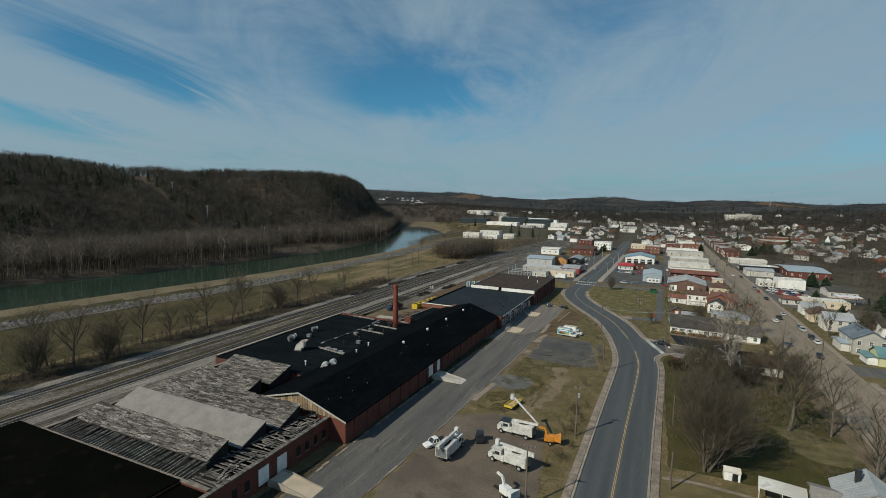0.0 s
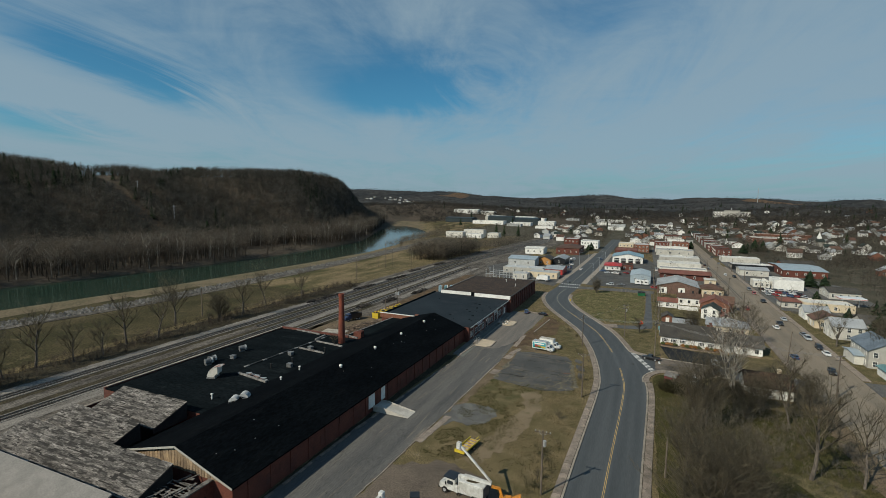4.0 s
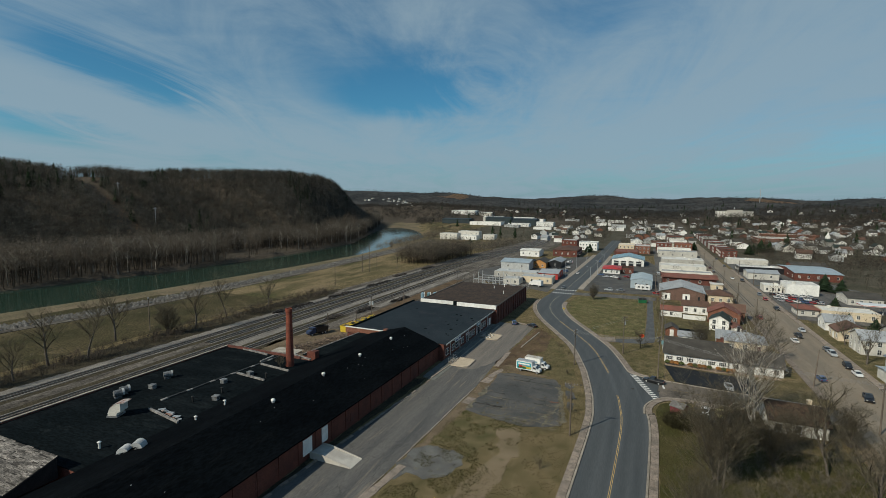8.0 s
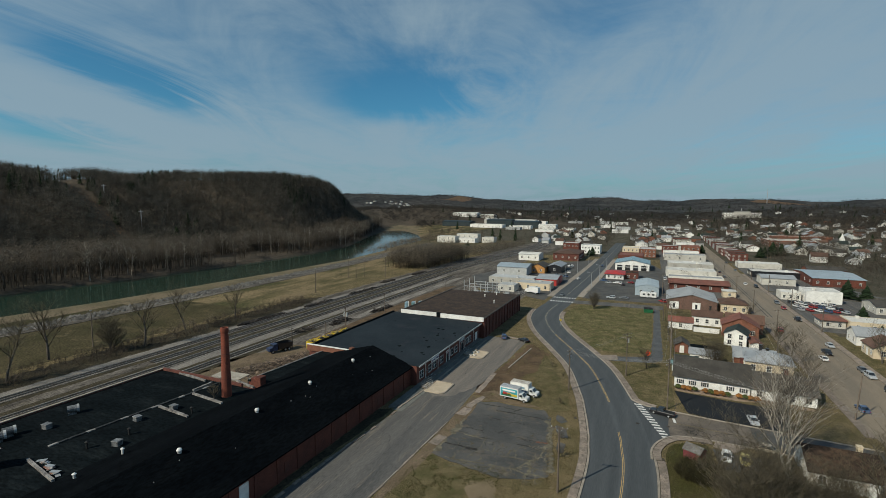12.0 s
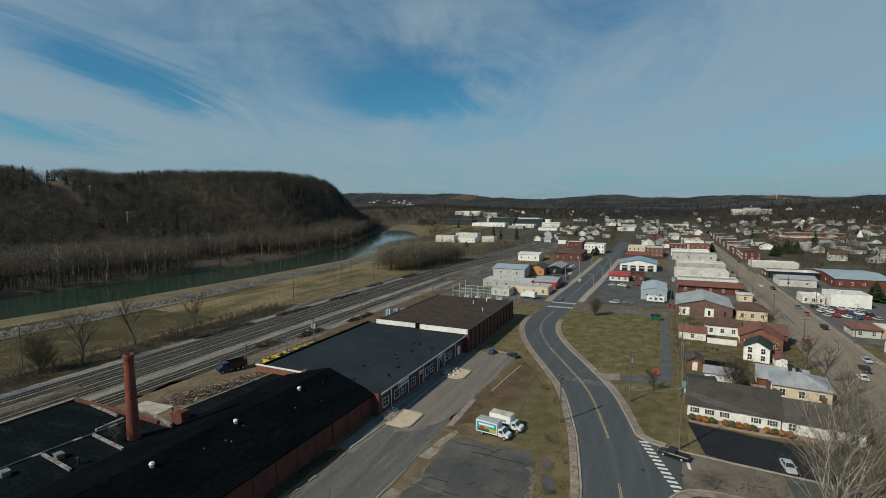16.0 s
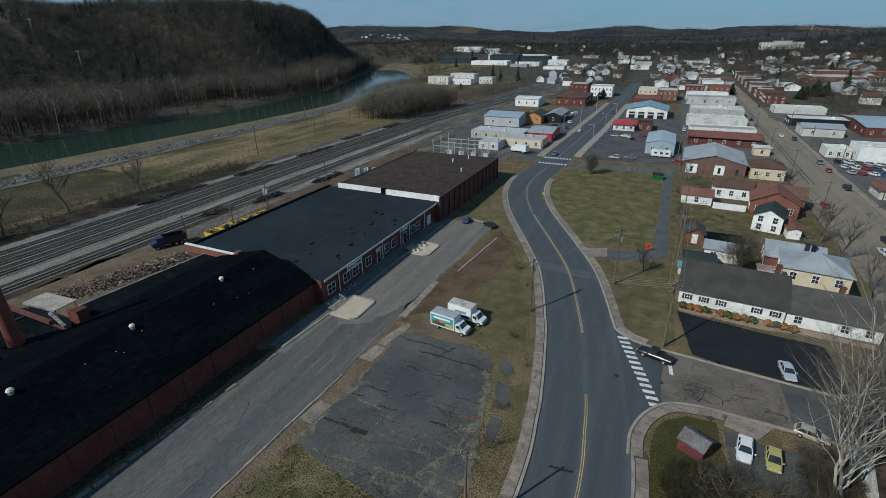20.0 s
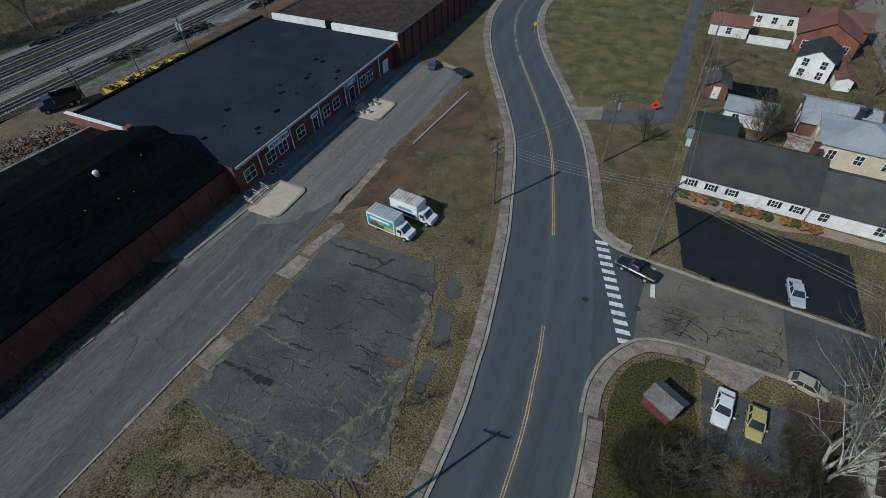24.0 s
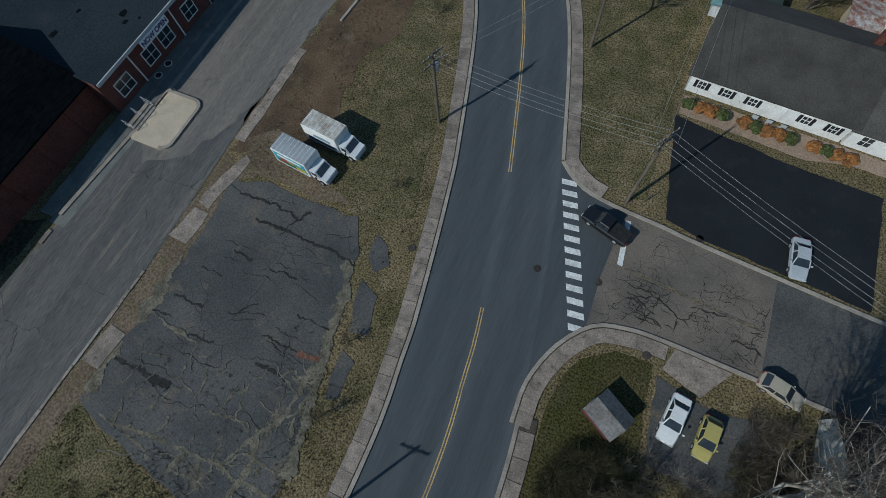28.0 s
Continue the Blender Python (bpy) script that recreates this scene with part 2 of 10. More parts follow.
FADED_LINE = mat("line_faded", (0.34, 0.29, 0.19), (0.16, 0.15, 0.13), scale=1.0, fine=12, fine_amt=0.25)
YELLOW_LINE = mat("line_yellow", (0.54, 0.36, 0.13), (0.36, 0.25, 0.11), scale=1.0, fine=12, fine_amt=0.25)
GRASS = mat("dry_grass", (0.166, 0.127, 0.070), (0.094, 0.080, 0.038), scale=0.24, fine=5.5, fine_amt=0.75, bump=0.3, lo=0.36, hi=0.68, third=(0.205, 0.160, 0.098), rough=1.0, spec=0.1)
LAWN = mat("lawn_grass", (0.090, 0.080, 0.038), (0.150, 0.120, 0.066), scale=0.36, fine=6, fine_amt=0.75, lo=0.40, hi=0.62, bump=0.3, third=(0.072, 0.074, 0.030), rough=1.0, spec=0.1)
STRAW = mat("straw_field", (0.195, 0.148, 0.084), (0.070, 0.066, 0.030), scale=0.04, fine=1.6, fine_amt=0.6, lo=0.42, hi=0.58, bump=0.5, third=(0.072, 0.066, 0.03), rough=1.0, spec=0.1, stretch=(1.6, 0.45, 1))
DIRT = mat("bare_earth", (0.165, 0.125, 0.086), (0.118, 0.090, 0.06), scale=0.25, fine=4, fine_amt=0.4, bump=0.5, third=(0.13, 0.115, 0.06), rough=1.0, spec=0.1)
EARTH = mat("dark_earth", (0.135, 0.092, 0.058), (0.082, 0.058, 0.038), scale=0.22, fine=5, fine_amt=0.3, bump=0.5, third=(0.145, 0.115, 0.075), rough=1.0, spec=0.1)
WALK_GREY = mat("walk_grey", (0.165, 0.165, 0.150), (0.115, 0.118, 0.108), scale=0.4, fine=7, fine_amt=0.18, third=(0.2, 0.19, 0.17))
GRAVEL = mat("gravel", (0.155, 0.138, 0.120), (0.070, 0.062, 0.054), scale=0.16, fine=2.2, fine_amt=0.6, bump=0.5, third=(0.12, 0.10, 0.075), rough=1.0, spec=0.1, stretch=(1.4, 0.3, 1))
# dark litter colour; on two strips it also paints in shade
BRUSH_SHADE_BED = mat("brush_shade_bed", (0.062, 0.052, 0.034), (0.040, 0.035, 0.024), scale=0.2, fine=2.5, fine_amt=0.5, bump=0.4, third=(0.09, 0.075, 0.048), rough=1.0, spec=0.1)
BALLAST = mat("ballast", (0.235, 0.212, 0.186), (0.140, 0.125, 0.110), scale=0.3, fine=7, fine_amt=0.5, bump=0.7, rough=1.0, stretch=(1.6, 0.25, 1))
RIPRAP = mat("riprap_stone", (0.145, 0.138, 0.128), (0.065, 0.063, 0.06), scale=0.8, fine=3, fine_amt=0.3, island=0.45, rough=0.95)
BRICK = brick_mat("brick_red", (0.178, 0.058, 0.040), (0.132, 0.046, 0.034), (0.55, 0.5, 0.45))
BRICK_DARK = brick_mat("brick_dark", (0.17, 0.060, 0.045), (0.12, 0.048, 0.038), (0.6, 0.55, 0.5))
BRICK_ORANGE = brick_mat("brick_orange", (0.27, 0.115, 0.075), (0.20, 0.09, 0.06), (0.6, 0.55, 0.5))
BLACK_ROOF = mat("black_roofing", (0.0050, 0.0074, 0.0088), (0.0080, 0.0110, 0.0126), scale=0.2, fine=3, fine_amt=0.4, rough=1.0, spec=0.03, third=(0.0145, 0.0185, 0.020), stretch=(0.35, 1.0, 1))
SHED_ROOF = mat("black_pitched_roofing", (0.0026, 0.0036, 0.0048), (0.0042, 0.0056, 0.0070), scale=0.25, fine=3, fine_amt=0.4, rough=1.0, spec=0.02, third=(0.0055, 0.0068, 0.008), stretch=(1.0, 0.3, 1))
NAVY_ROOF = mat("dark_membrane", (0.0165, 0.0235, 0.030), (0.024, 0.0325, 0.040), scale=0.09, fine=4, fine_amt=0.22, rough=0.92, spec=0.12, third=(0.03, 0.034, 0.042))
BROWN_ROOF = mat("brown_gravel_roof", (0.050, 0.031, 0.020), (0.027, 0.018, 0.013), scale=0.3, fine=1.6, fine_amt=0.55, rough=0.95)
MOSS_ROOF = mat("mossy_dark_roof", (0.0020, 0.0024, 0.0018), (0.0036, 0.0038, 0.0026), scale=0.16, fine=5, fine_amt=0.4, rough=0.95, third=(0.0075, 0.0065, 0.005), spec=0.02)
WOOD_SHINGLE = mat("weathered_wood", (0.178, 0.162, 0.148), (0.066, 0.060, 0.055), scale=0.9, fine=5, fine_amt=0.6, per_object=0.2, island=0.55, rough=0.95, stretch=(0.35, 1.6, 1), third=(0.05, 0.045, 0.042))
# deck kept dark so the gaps between shingles read dark
ROOF_DECK = mat("dark_gap_deck", (0.040, 0.036, 0.033), (0.025, 0.023, 0.022), scale=0.8, fine=5, fine_amt=0.4, rough=1.0)
FELT = mat("grey_felt", (0.235, 0.22, 0.205), (0.195, 0.185, 0.172), scale=0.5, fine=6, fine_amt=0.2, rough=0.95)
# near-black that stands in for the shade inside the ruin's openings
DARK = mat("painted_inside_shade", (0.012, 0.012, 0.013), (0.02, 0.019, 0.018), scale=0.8, rough=1.0)
PLANK = mat("bare_board", (0.33, 0.24, 0.15), (0.22, 0.16, 0.11), scale=0.8, fine=7, fine_amt=0.35, per_object=0.3)
WHITE = mat("white_paint", (0.78, 0.77, 0.74), (0.66, 0.65, 0.62), scale=0.6, fine=5, fine_amt=0.08, per_object=0.06)
CREAM = mat("cream_paint", (0.62, 0.52, 0.38), (0.55, 0.46, 0.33), scale=0.6, fine=5, fine_amt=0.08)
GREY_PAINT = mat("grey_paint", (0.42, 0.43, 0.43), (0.35, 0.36, 0.36), scale=0.6, fine=5, fine_amt=0.1, per_object=0.2)
PALE = mat("pale_siding", (0.55, 0.53, 0.48), (0.47, 0.45, 0.41), scale=0.5, fine=5, fine_amt=0.1, per_object=0.25)
YELLOW_SIDING = mat("yellow_siding", (0.56, 0.54, 0.32), (0.5, 0.48, 0.28), scale=0.5, fine=5, fine_amt=0.08)
STONE_WHITE = mat("whitewashed_block", (0.68, 0.66, 0.60), (0.42, 0.38, 0.32), scale=0.9, fine=4, fine_amt=0.25)
METAL_ROOF = mat("pale_metal_roof", (0.35, 0.365, 0.38), (0.28, 0.295, 0.31), scale=0.25, fine=5, fine_amt=0.1, rough=0.45, metal=0.0, per_object=0.15)
WHITE_ROOF = mat("white_roof_coating", (0.68, 0.67, 0.63), (0.50, 0.48, 0.44), scale=0.15, fine=4, fine_amt=0.12, third=(0.40, 0.39, 0.37), per_object=0.06)
BLUE_ROOF = mat("blue_metal_roof", (0.20, 0.31, 0.38), (0.17, 0.26, 0.32), scale=0.3, fine=5, fine_amt=0.1, rough=0.45)
PALE_BLUE = mat("pale_blue_metal", (0.34, 0.40, 0.45), (0.29, 0.35, 0.39), scale=0.3, fine=5, fine_amt=0.1, rough=0.5)
TEAL_ROOF = mat("teal_metal_roof", (0.13, 0.25, 0.26), (0.10, 0.19, 0.21), scale=0.3, fine=5, fine_amt=0.12, rough=0.5)
GREY_SHINGLE = mat("grey_shingles", (0.070, 0.064, 0.056), (0.048, 0.044, 0.039), scale=0.3, fine=9, fine_amt=0.3, rough=0.95, per_object=0.3)
GREEN_SHINGLE = mat("green_shingles", (0.028, 0.042, 0.038), (0.022, 0.033, 0.03), scale=0.3, fine=9, fine_amt=0.3, rough=0.95)
BROWN_SHINGLE = mat("brown_shingles", (0.13, 0.075, 0.055), (0.10, 0.058, 0.043), scale=0.3, fine=9, fine_amt=0.3, rough=0.95, per_object=0.25)
RED_ROOF = mat("red_roof", (0.205, 0.080, 0.058), (0.15, 0.066, 0.050), scale=0.25, fine=6, fine_amt=0.25, rough=0.85, third=(0.18, 0.085, 0.06))
RED_PAINT = mat("red_paint", (0.45, 0.045, 0.04), (0.36, 0.04, 0.035), scale=0.5, fine=5, fine_amt=0.1, rough=0.5)
RUST = mat("rusty_sheet", (0.22, 0.10, 0.07), (0.40, 0.39, 0.38), scale=1.6, fine=6, fine_amt=0.3, rough=0.8)
GALV = mat("galvanised", (0.46, 0.47, 0.48), (0.37, 0.38, 0.39), scale=1.2, fine=6, fine_amt=0.12, rough=0.45, metal=0.4)
STEEL = mat("rail_steel", (0.30, 0.28, 0.26), (0.20, 0.17, 0.15), scale=1.0, fine=5, rough=0.4, metal=0.5)
TIE = mat("tie_wood", (0.030, 0.025, 0.021), (0.052, 0.042, 0.035), scale=1.2, fine=6, fine_amt=0.35, per_object=0.35, island=0.35)
POLE_WOOD = mat("pole_wood", (0.15, 0.12, 0.095), (0.10, 0.08, 0.065), scale=0.8, fine=6, fine_amt=0.3, stretch=(1, 1, 0.1))
BLACK = mat("black_rubber", (0.012, 0.012, 0.012), (0.02, 0.02, 0.02), scale=2, rough=0.8)
WIRE = mat("wire", (0.30, 0.30, 0.30), (0.22, 0.22, 0.22), rough=0.7, bump=0)
GLASS = mat("window_glass", (0.022, 0.027, 0.032), (0.035, 0.042, 0.05), scale=0.7, rough=0.08, bump=0, fine_amt=0.1, spec=0.8)
BARK = mat("grey_bark", (0.125, 0.105, 0.088), (0.085, 0.072, 0.06), scale=1.2, fine=5, fine_amt=0.35, stretch=(1, 1, 0.3))
TWIG = mat("brown_twigs", (0.160, 0.136, 0.096), (0.110, 0.094, 0.068), scale=0.6, fine=3, fine_amt=0.3, island=0.25, rough=1.0, bump=0)
SYC_BARK = mat("pale_sycamore_bark", (0.50, 0.46, 0.40), (0.27, 0.235, 0.19), scale=1.1, fine=5, fine_amt=0.25)
SYC_TWIG = mat("pale_twigs", (0.125, 0.10, 0.076), (0.08, 0.065, 0.05), scale=0.8, fine=4, fine_amt=0.3, island=0.2, bump=0)
TOWN_TREES = mat("town_tree_twigs", (0.105, 0.090, 0.072), (0.066, 0.057, 0.047), scale=0.05, fine=0.3, fine_amt=0.3, island=0.4, rough=1.0, bump=0, spec=0.1)
OLIVE_FIELD = mat("olive_rough_field", (0.047, 0.043, 0.021), (0.080, 0.065, 0.035), scale=0.06, fine=1.8, fine_amt=0.6, bump=0.5, third=(0.125, 0.098, 0.056), rough=1.0, spec=0.1)
# green grass, darkened to paint in the shade of the garden trees
GARDEN_GRASS_SHADE = mat("garden_grass_painted_shade", (0.052, 0.050, 0.017), (0.074, 0.062, 0.028), scale=0.2, fine=5.5, fine_amt=0.7, bump=0.5, third=(0.050, 0.052, 0.022), rough=1.0, spec=0.1)
RIDGE = mat("far_ridge_woods", (0.052, 0.050, 0.048), (0.026, 0.028, 0.029), scale=0.005, fine=0.035, fine_amt=0.4, island=0.22, rough=1.0, bump=0, spec=0.1)
TOWN_GROUND = mat("trodden_town_ground", (0.088, 0.078, 0.058), (0.060, 0.056, 0.038), scale=0.05, fine=1.2, fine_amt=0.5, bump=0.3, third=(0.15, 0.128, 0.10), rough=1.0, spec=0.1)
HILL_WOODS = mat("hill_woods_twigs", (0.112, 0.106, 0.089), (0.078, 0.076, 0.066), scale=0.02, fine=0.14, fine_amt=0.6, island=0.35, rough=1.0, bump=0, third=(0.145, 0.124, 0.098), spec=0.1)
WOODS = mat("bare_woods", (0.092, 0.074, 0.058), (0.060, 0.050, 0.041), scale=0.012, fine=0.05, fine_amt=0.3, island=0.4, rough=1.0, bump=0, third=(0.125, 0.095, 0.072), spec=0.1)
WOODS_PALE = mat("bare_bank_trees", (0.165, 0.140, 0.118), (0.105, 0.088, 0.072), scale=0.05, fine=0.3, fine_amt=0.3, island=0.45, rough=1.0, bump=0, spec=0.1)
BANK_TWIGS = mat("bank_tree_twigs", (0.165, 0.140, 0.112), (0.112, 0.097, 0.079), scale=0.03, fine=0.2, fine_amt=0.3, island=0.3, rough=1.0, bump=0, spec=0.1)
PALE_TRUNKS = mat("white_sycamore_stems", (0.36, 0.33, 0.29), (0.20, 0.18, 0.15), scale=0.4, fine=2, fine_amt=0.3, rough=1.0, bump=0, spec=0.1)
THICKET = mat("thicket_grey_twigs", (0.225, 0.192, 0.150), (0.150, 0.130, 0.102), scale=0.08, fine=0.5, fine_amt=0.3, island=0.3, rough=1.0, bump=0, spec=0.1)
CLEARING = mat("tawny_clearing", (0.20, 0.125, 0.078), (0.125, 0.085, 0.056), scale=0.1, fine=0.6, fine_amt=0.3, island=0.35, rough=1.0, bump=0, spec=0.1)
VALLEY_WOODS = mat("valley_woods_twigs", (0.075, 0.068, 0.058), (0.048, 0.046, 0.042), scale=0.008, fine=0.05, fine_amt=0.3, island=0.2, rough=1.0, bump=0, third=(0.082, 0.062, 0.048), spec=0.1)
PINE = mat("evergreen", (0.020, 0.034, 0.018), (0.028, 0.042, 0.02), scale=0.3, fine=2, fine_amt=0.4, island=0.35, rough=1.0, bump=0, spec=0.1)
BUSH = mat("clipped_evergreen", (0.045, 0.058, 0.016), (0.065, 0.075, 0.022), scale=1.5, fine=6, fine_amt=0.4, island=0.3, rough=1.0)
ORANGE_BUSH = mat("russet_shrub", (0.27, 0.115, 0.030), (0.17, 0.080, 0.026), scale=1.5, fine=6, fine_amt=0.4, island=0.35, rough=1.0)
FOREST_FLOOR = mat("forest_floor", (0.085, 0.068, 0.052), (0.062, 0.052, 0.040), scale=0.02, fine=0.3, fine_amt=0.3, rough=1.0, spec=0.1)
SAND = mat("sandy_bank", (0.17, 0.135, 0.09), (0.115, 0.098, 0.06), scale=0.06, fine=1.0, fine_amt=0.3, rough=1.0, spec=0.1)
DEBRIS = mat("broken_rubble", (0.19, 0.14, 0.10), (0.09, 0.068, 0.052), scale=1.0, fine=4, fine_amt=0.3, island=0.6)
YELLOW_PAINT = mat("yellow_paint", (0.62, 0.46, 0.04), (0.5, 0.36, 0.04), scale=1.0, fine=6, fine_amt=0.2, rough=0.5)
BLUE_PAINT = mat("blue_paint", (0.03, 0.07, 0.22), (0.025, 0.06, 0.18), scale=1.0, rough=0.4)
ORANGE_PAINT = mat("orange_paint", (0.62, 0.24, 0.03), (0.5, 0.2, 0.03), scale=1.0, rough=0.5)
GREEN_PAINT = mat("green_paint", (0.02, 0.14, 0.06), (0.02, 0.11, 0.05), scale=1.0, rough=0.5)
SIGN_ORANGE = mat("sign_orange", (0.85, 0.09, 0.02), (0.8, 0.08, 0.02), rough=0.5, bump=0)
TEAL_PAINT = mat("teal_paint", (0.06, 0.34, 0.42), (0.05, 0.30, 0.37), rough=0.5, bump=0)
CHAR = mat("black_paint", (0.014, 0.015, 0.018), (0.02, 0.021, 0.024), scale=1.0, rough=0.3, fine_amt=0.1, bump=0, spec=0.6)


def let_through(m, share):
    """Thin twigs pass part of the light that falls on them."""
    n, l = m.node_tree.nodes, m.node_tree.links
    bs = n["Principled BSDF"]
    tr = n.new("ShaderNodeBsdfTranslucent")
    l.new(bs.inputs["Base Color"].links[0].from_socket, tr.inputs["Color"])
    mx = n.new("ShaderNodeMixShader")
    mx.inputs[0].default_value = share
    l.new(bs.outputs[0], mx.inputs[1])
    l.new(tr.outputs[0], mx.inputs[2])
    l.new(mx.outputs[0], n["Material Output"].inputs[0])


for m_ in (HILL_WOODS, BANK_TWIGS, THICKET, VALLEY_WOODS, TOWN_TREES, CLEARING, TWIG):
    let_through(m_, 0.45)


def paint(name, c):
    return mat(name, c, tuple(v * 0.92 for v in c), rough=0.3, fine_amt=0.05, bump=0, spec=0.6)


CAR_WHITE = paint("car_white", (0.72, 0.72, 0.71))
CAR_SILVER = paint("car_silver", (0.42, 0.44, 0.46))
CAR_BLUE = paint("car_blue", (0.05, 0.09, 0.18))
CAR_RED = paint("car_red", (0.30, 0.03, 0.03))
CAR_BLACK = paint("car_black", (0.012, 0.012, 0.014))
CAR_YELLOW = paint("car_yellow", (0.42, 0.36, 0.12))
CAR_TAN = paint("car_tan", (0.40, 0.35, 0.27))
CAR_GREY = paint("car_grey", (0.13, 0.14, 0.15))
LAMP_RED = paint("lens_red", (0.4, 0.02, 0.02))
LAMP_CLEAR = paint("lens_clear", (0.6, 0.6, 0.58))

WATER = bpy.data.materials.new("river_water")
WATER.use_nodes = True
_n, _l = WATER.node_tree.nodes, WATER.node_tree.links
_b = _n["Principled BSDF"]
_b.inputs["Base Color"].default_value = (0.020, 0.042, 0.031, 1)
_b.inputs["Roughness"].default_value = 0.07
_b.inputs["Specular IOR Level"].default_value = 0.3
_w = _n.new("ShaderNodeTexNoise")
_w.inputs["Scale"].default_value, _w.inputs["Detail"].default_value = 0.8, 4
_bp = _n.new("ShaderNodeBump")
_bp.inputs["Strength"].default_value, _bp.inputs["Distance"].default_value = 0.10, 0.08
_g = _n.new("ShaderNodeNewGeometry")
_l.new(_g.outputs["Position"], _w.inputs["Vector"])
_l.new(_w.outputs[0], _bp.inputs["Height"])
_l.new(_bp.outputs[0], _b.inputs["Normal"])

# ---- mesh helpers ----
rng = np.random.default_rng(7)


class Geo:
    """Vertices, faces and a material index per face."""

    def __init__(self):
        self.v, self.f, self.m = [], [], []

    def add(self, vs, fs, mi=0):
        k = len(self.v)
        self.v.extend(tuple(p) for p in vs)
        self.f.extend(tuple(i + k for i in q) for q in fs)
        self.m.extend([mi] * len(fs))
        return self

    def box(self, x0, y0, z0, x1, y1, z1, mi=0):
        return self.add([(x0, y0, z0), (x1, y0, z0), (x1, y1, z0), (x0, y1, z0), (x0, y0, z1), (x1, y0, z1), (x1, y1, z1), (x0, y1, z1)],
                        [(0, 3, 2, 1), (4, 5, 6, 7), (0, 1, 5, 4), (1, 2, 6, 5), (2, 3, 7, 6), (3, 0, 4, 7)], mi)

    def bev(self, x0, y0, z0, x1, y1, z1, b, mi=0):
        """A box with chamfered upright and top edges."""
        b = min(b, (x1 - x0) * 0.45, (y1 - y0) * 0.45)
        def ring(x0, y0, x1, y1, c, z):
            return [(x0 + c, y0, z), (x1 - c, y0, z), (x1, y0 + c, z), (x1, y1 - c, z), (x1 - c, y1, z), (x0 + c, y1, z), (x0, y1 - c, z), (x0, y0 + c, z)]
        vs = ring(x0, y0, x1, y1, b, z0) + ring(x0, y0, x1, y1, b, z1 - b) + ring(x0 + b, y0 + b, x1 - b, y1 - b, b * 0.4, z1)
        fs = [tuple(range(7, -1, -1)), tuple(range(16, 24))]
        for k in (0, 8):
            fs += [(k + i, k + (i + 1) % 8, k + 8 + (i + 1) % 8, k + 8 + i) for i in range(8)]
        return self.add(vs, fs, mi)

    def beam(self, p, q, w, h, mi=0):
        """A bar of section w x h from p to q."""
        p, q = Vector(p), Vector(q)
        d = (q - p).normalized()
        s = d.cross(Vector((0, 0, 1)))
        s = s.normalized() if s.length > 1e-4 else Vector((1, 0, 0))
        u = s.cross(d)
        c = [s * (a * w / 2) + u * (b * h / 2) for a, b in ((-1, -1), (1, -1), (1, 1), (-1, 1))]
        return self.add([p + k for k in c] + [q + k for k in c], [(3, 2, 1, 0), (4, 5, 6, 7), (0, 1, 5, 4), (1, 2, 6, 5), (2, 3, 7, 6), (3, 0, 4, 7)], mi)

    def tube(self, p, q, r0, r1, n=8, mi=0, caps=True):
        p, q = Vector(p), Vector(q)
        d = (q - p).normalized()
        s = d.orthogonal().normalized()
        u = d.cross(s)
        ring = [(s * math.cos(6.2832 * i / n) + u * math.sin(6.2832 * i / n)) for i in range(n)]
        fs = [(i, (i + 1) % n, n + (i + 1) % n, n + i) for i in range(n)]
        if caps:
            fs += [tuple(range(n - 1, -1, -1)), tuple(range(n, 2 * n))]
        return self.add([p + k * r0 for k in ring] + [q + k * r1 for k in ring], fs, mi)

    def sweep(self, pts, r, n=4, mi=0):
        """One continuous rod through the points."""
        pts = [Vector(p) for p in pts]
        vs = []
        for i, p in enumerate(pts):
            d = (pts[min(i + 1, len(pts) - 1)] - pts[max(i - 1, 0)]).normalized()
            s = d.cross(Vector((0, 0, 1))).normalized()
            u = s.cross(d)
            vs += [p + (s * math.cos(6.2832 * k / n) + u * math.sin(6.2832 * k / n)) * r for k in range(n)]
        return self.add(vs, [(i * n + k, i * n + (k + 1) % n, (i + 1) * n + (k + 1) % n, (i + 1) * n + k) for i in range(len(pts) - 1) for k in range(n)], mi)

    def prism(self, pts, z0, z1, mi=0):
        """An upright prism over a counter-clockwise outline."""
        n = len(pts)
        return self.add([(x, y, z0) for x, y in pts] + [(x, y, z1) for x, y in pts],
                        [tuple(range(n - 1, -1, -1)), tuple(range(n, 2 * n))] + [(i, (i + 1) % n, n + (i + 1) % n, n + i) for i in range(n)], mi)

    def extrude_y(self, prof, y0, y1, mi=0):
        """A profile of (x, z) points, drawn out along y."""
        n = len(prof)
        return self.add([(x, y0, z) for x, z in prof] + [(x, y1, z) for x, z in prof],
                        [tuple(range(n)), tuple(range(2 * n - 1, n - 1, -1))] + [(i, n + i, n + (i + 1) % n, (i + 1) % n) for i in range(n)], mi)

    def extrude_x(self, prof, x0, x1, mi=0):
        n = len(prof)
        return self.add([(x0, y, z) for y, z in prof] + [(x1, y, z) for y, z in prof],
                        [tuple(range(n - 1, -1, -1)), tuple(range(n, 2 * n))] + [(i, (i + 1) % n, n + (i + 1) % n, n + i) for i in range(n)], mi)

    def blob(self, c, rx, ry, rz, rnd, n=8, rough=0.2, mi=0):
        """A knobbly low clump."""
        rows = [(0.0, -0.9), (0.75, -0.6), (1.0, 0.0), (0.72, 0.65), (0.0, 1.0)]
        vs = []
        for r, h in rows:
            for i in range(n):
                k = 1 + rnd.uniform(-rough, rough)
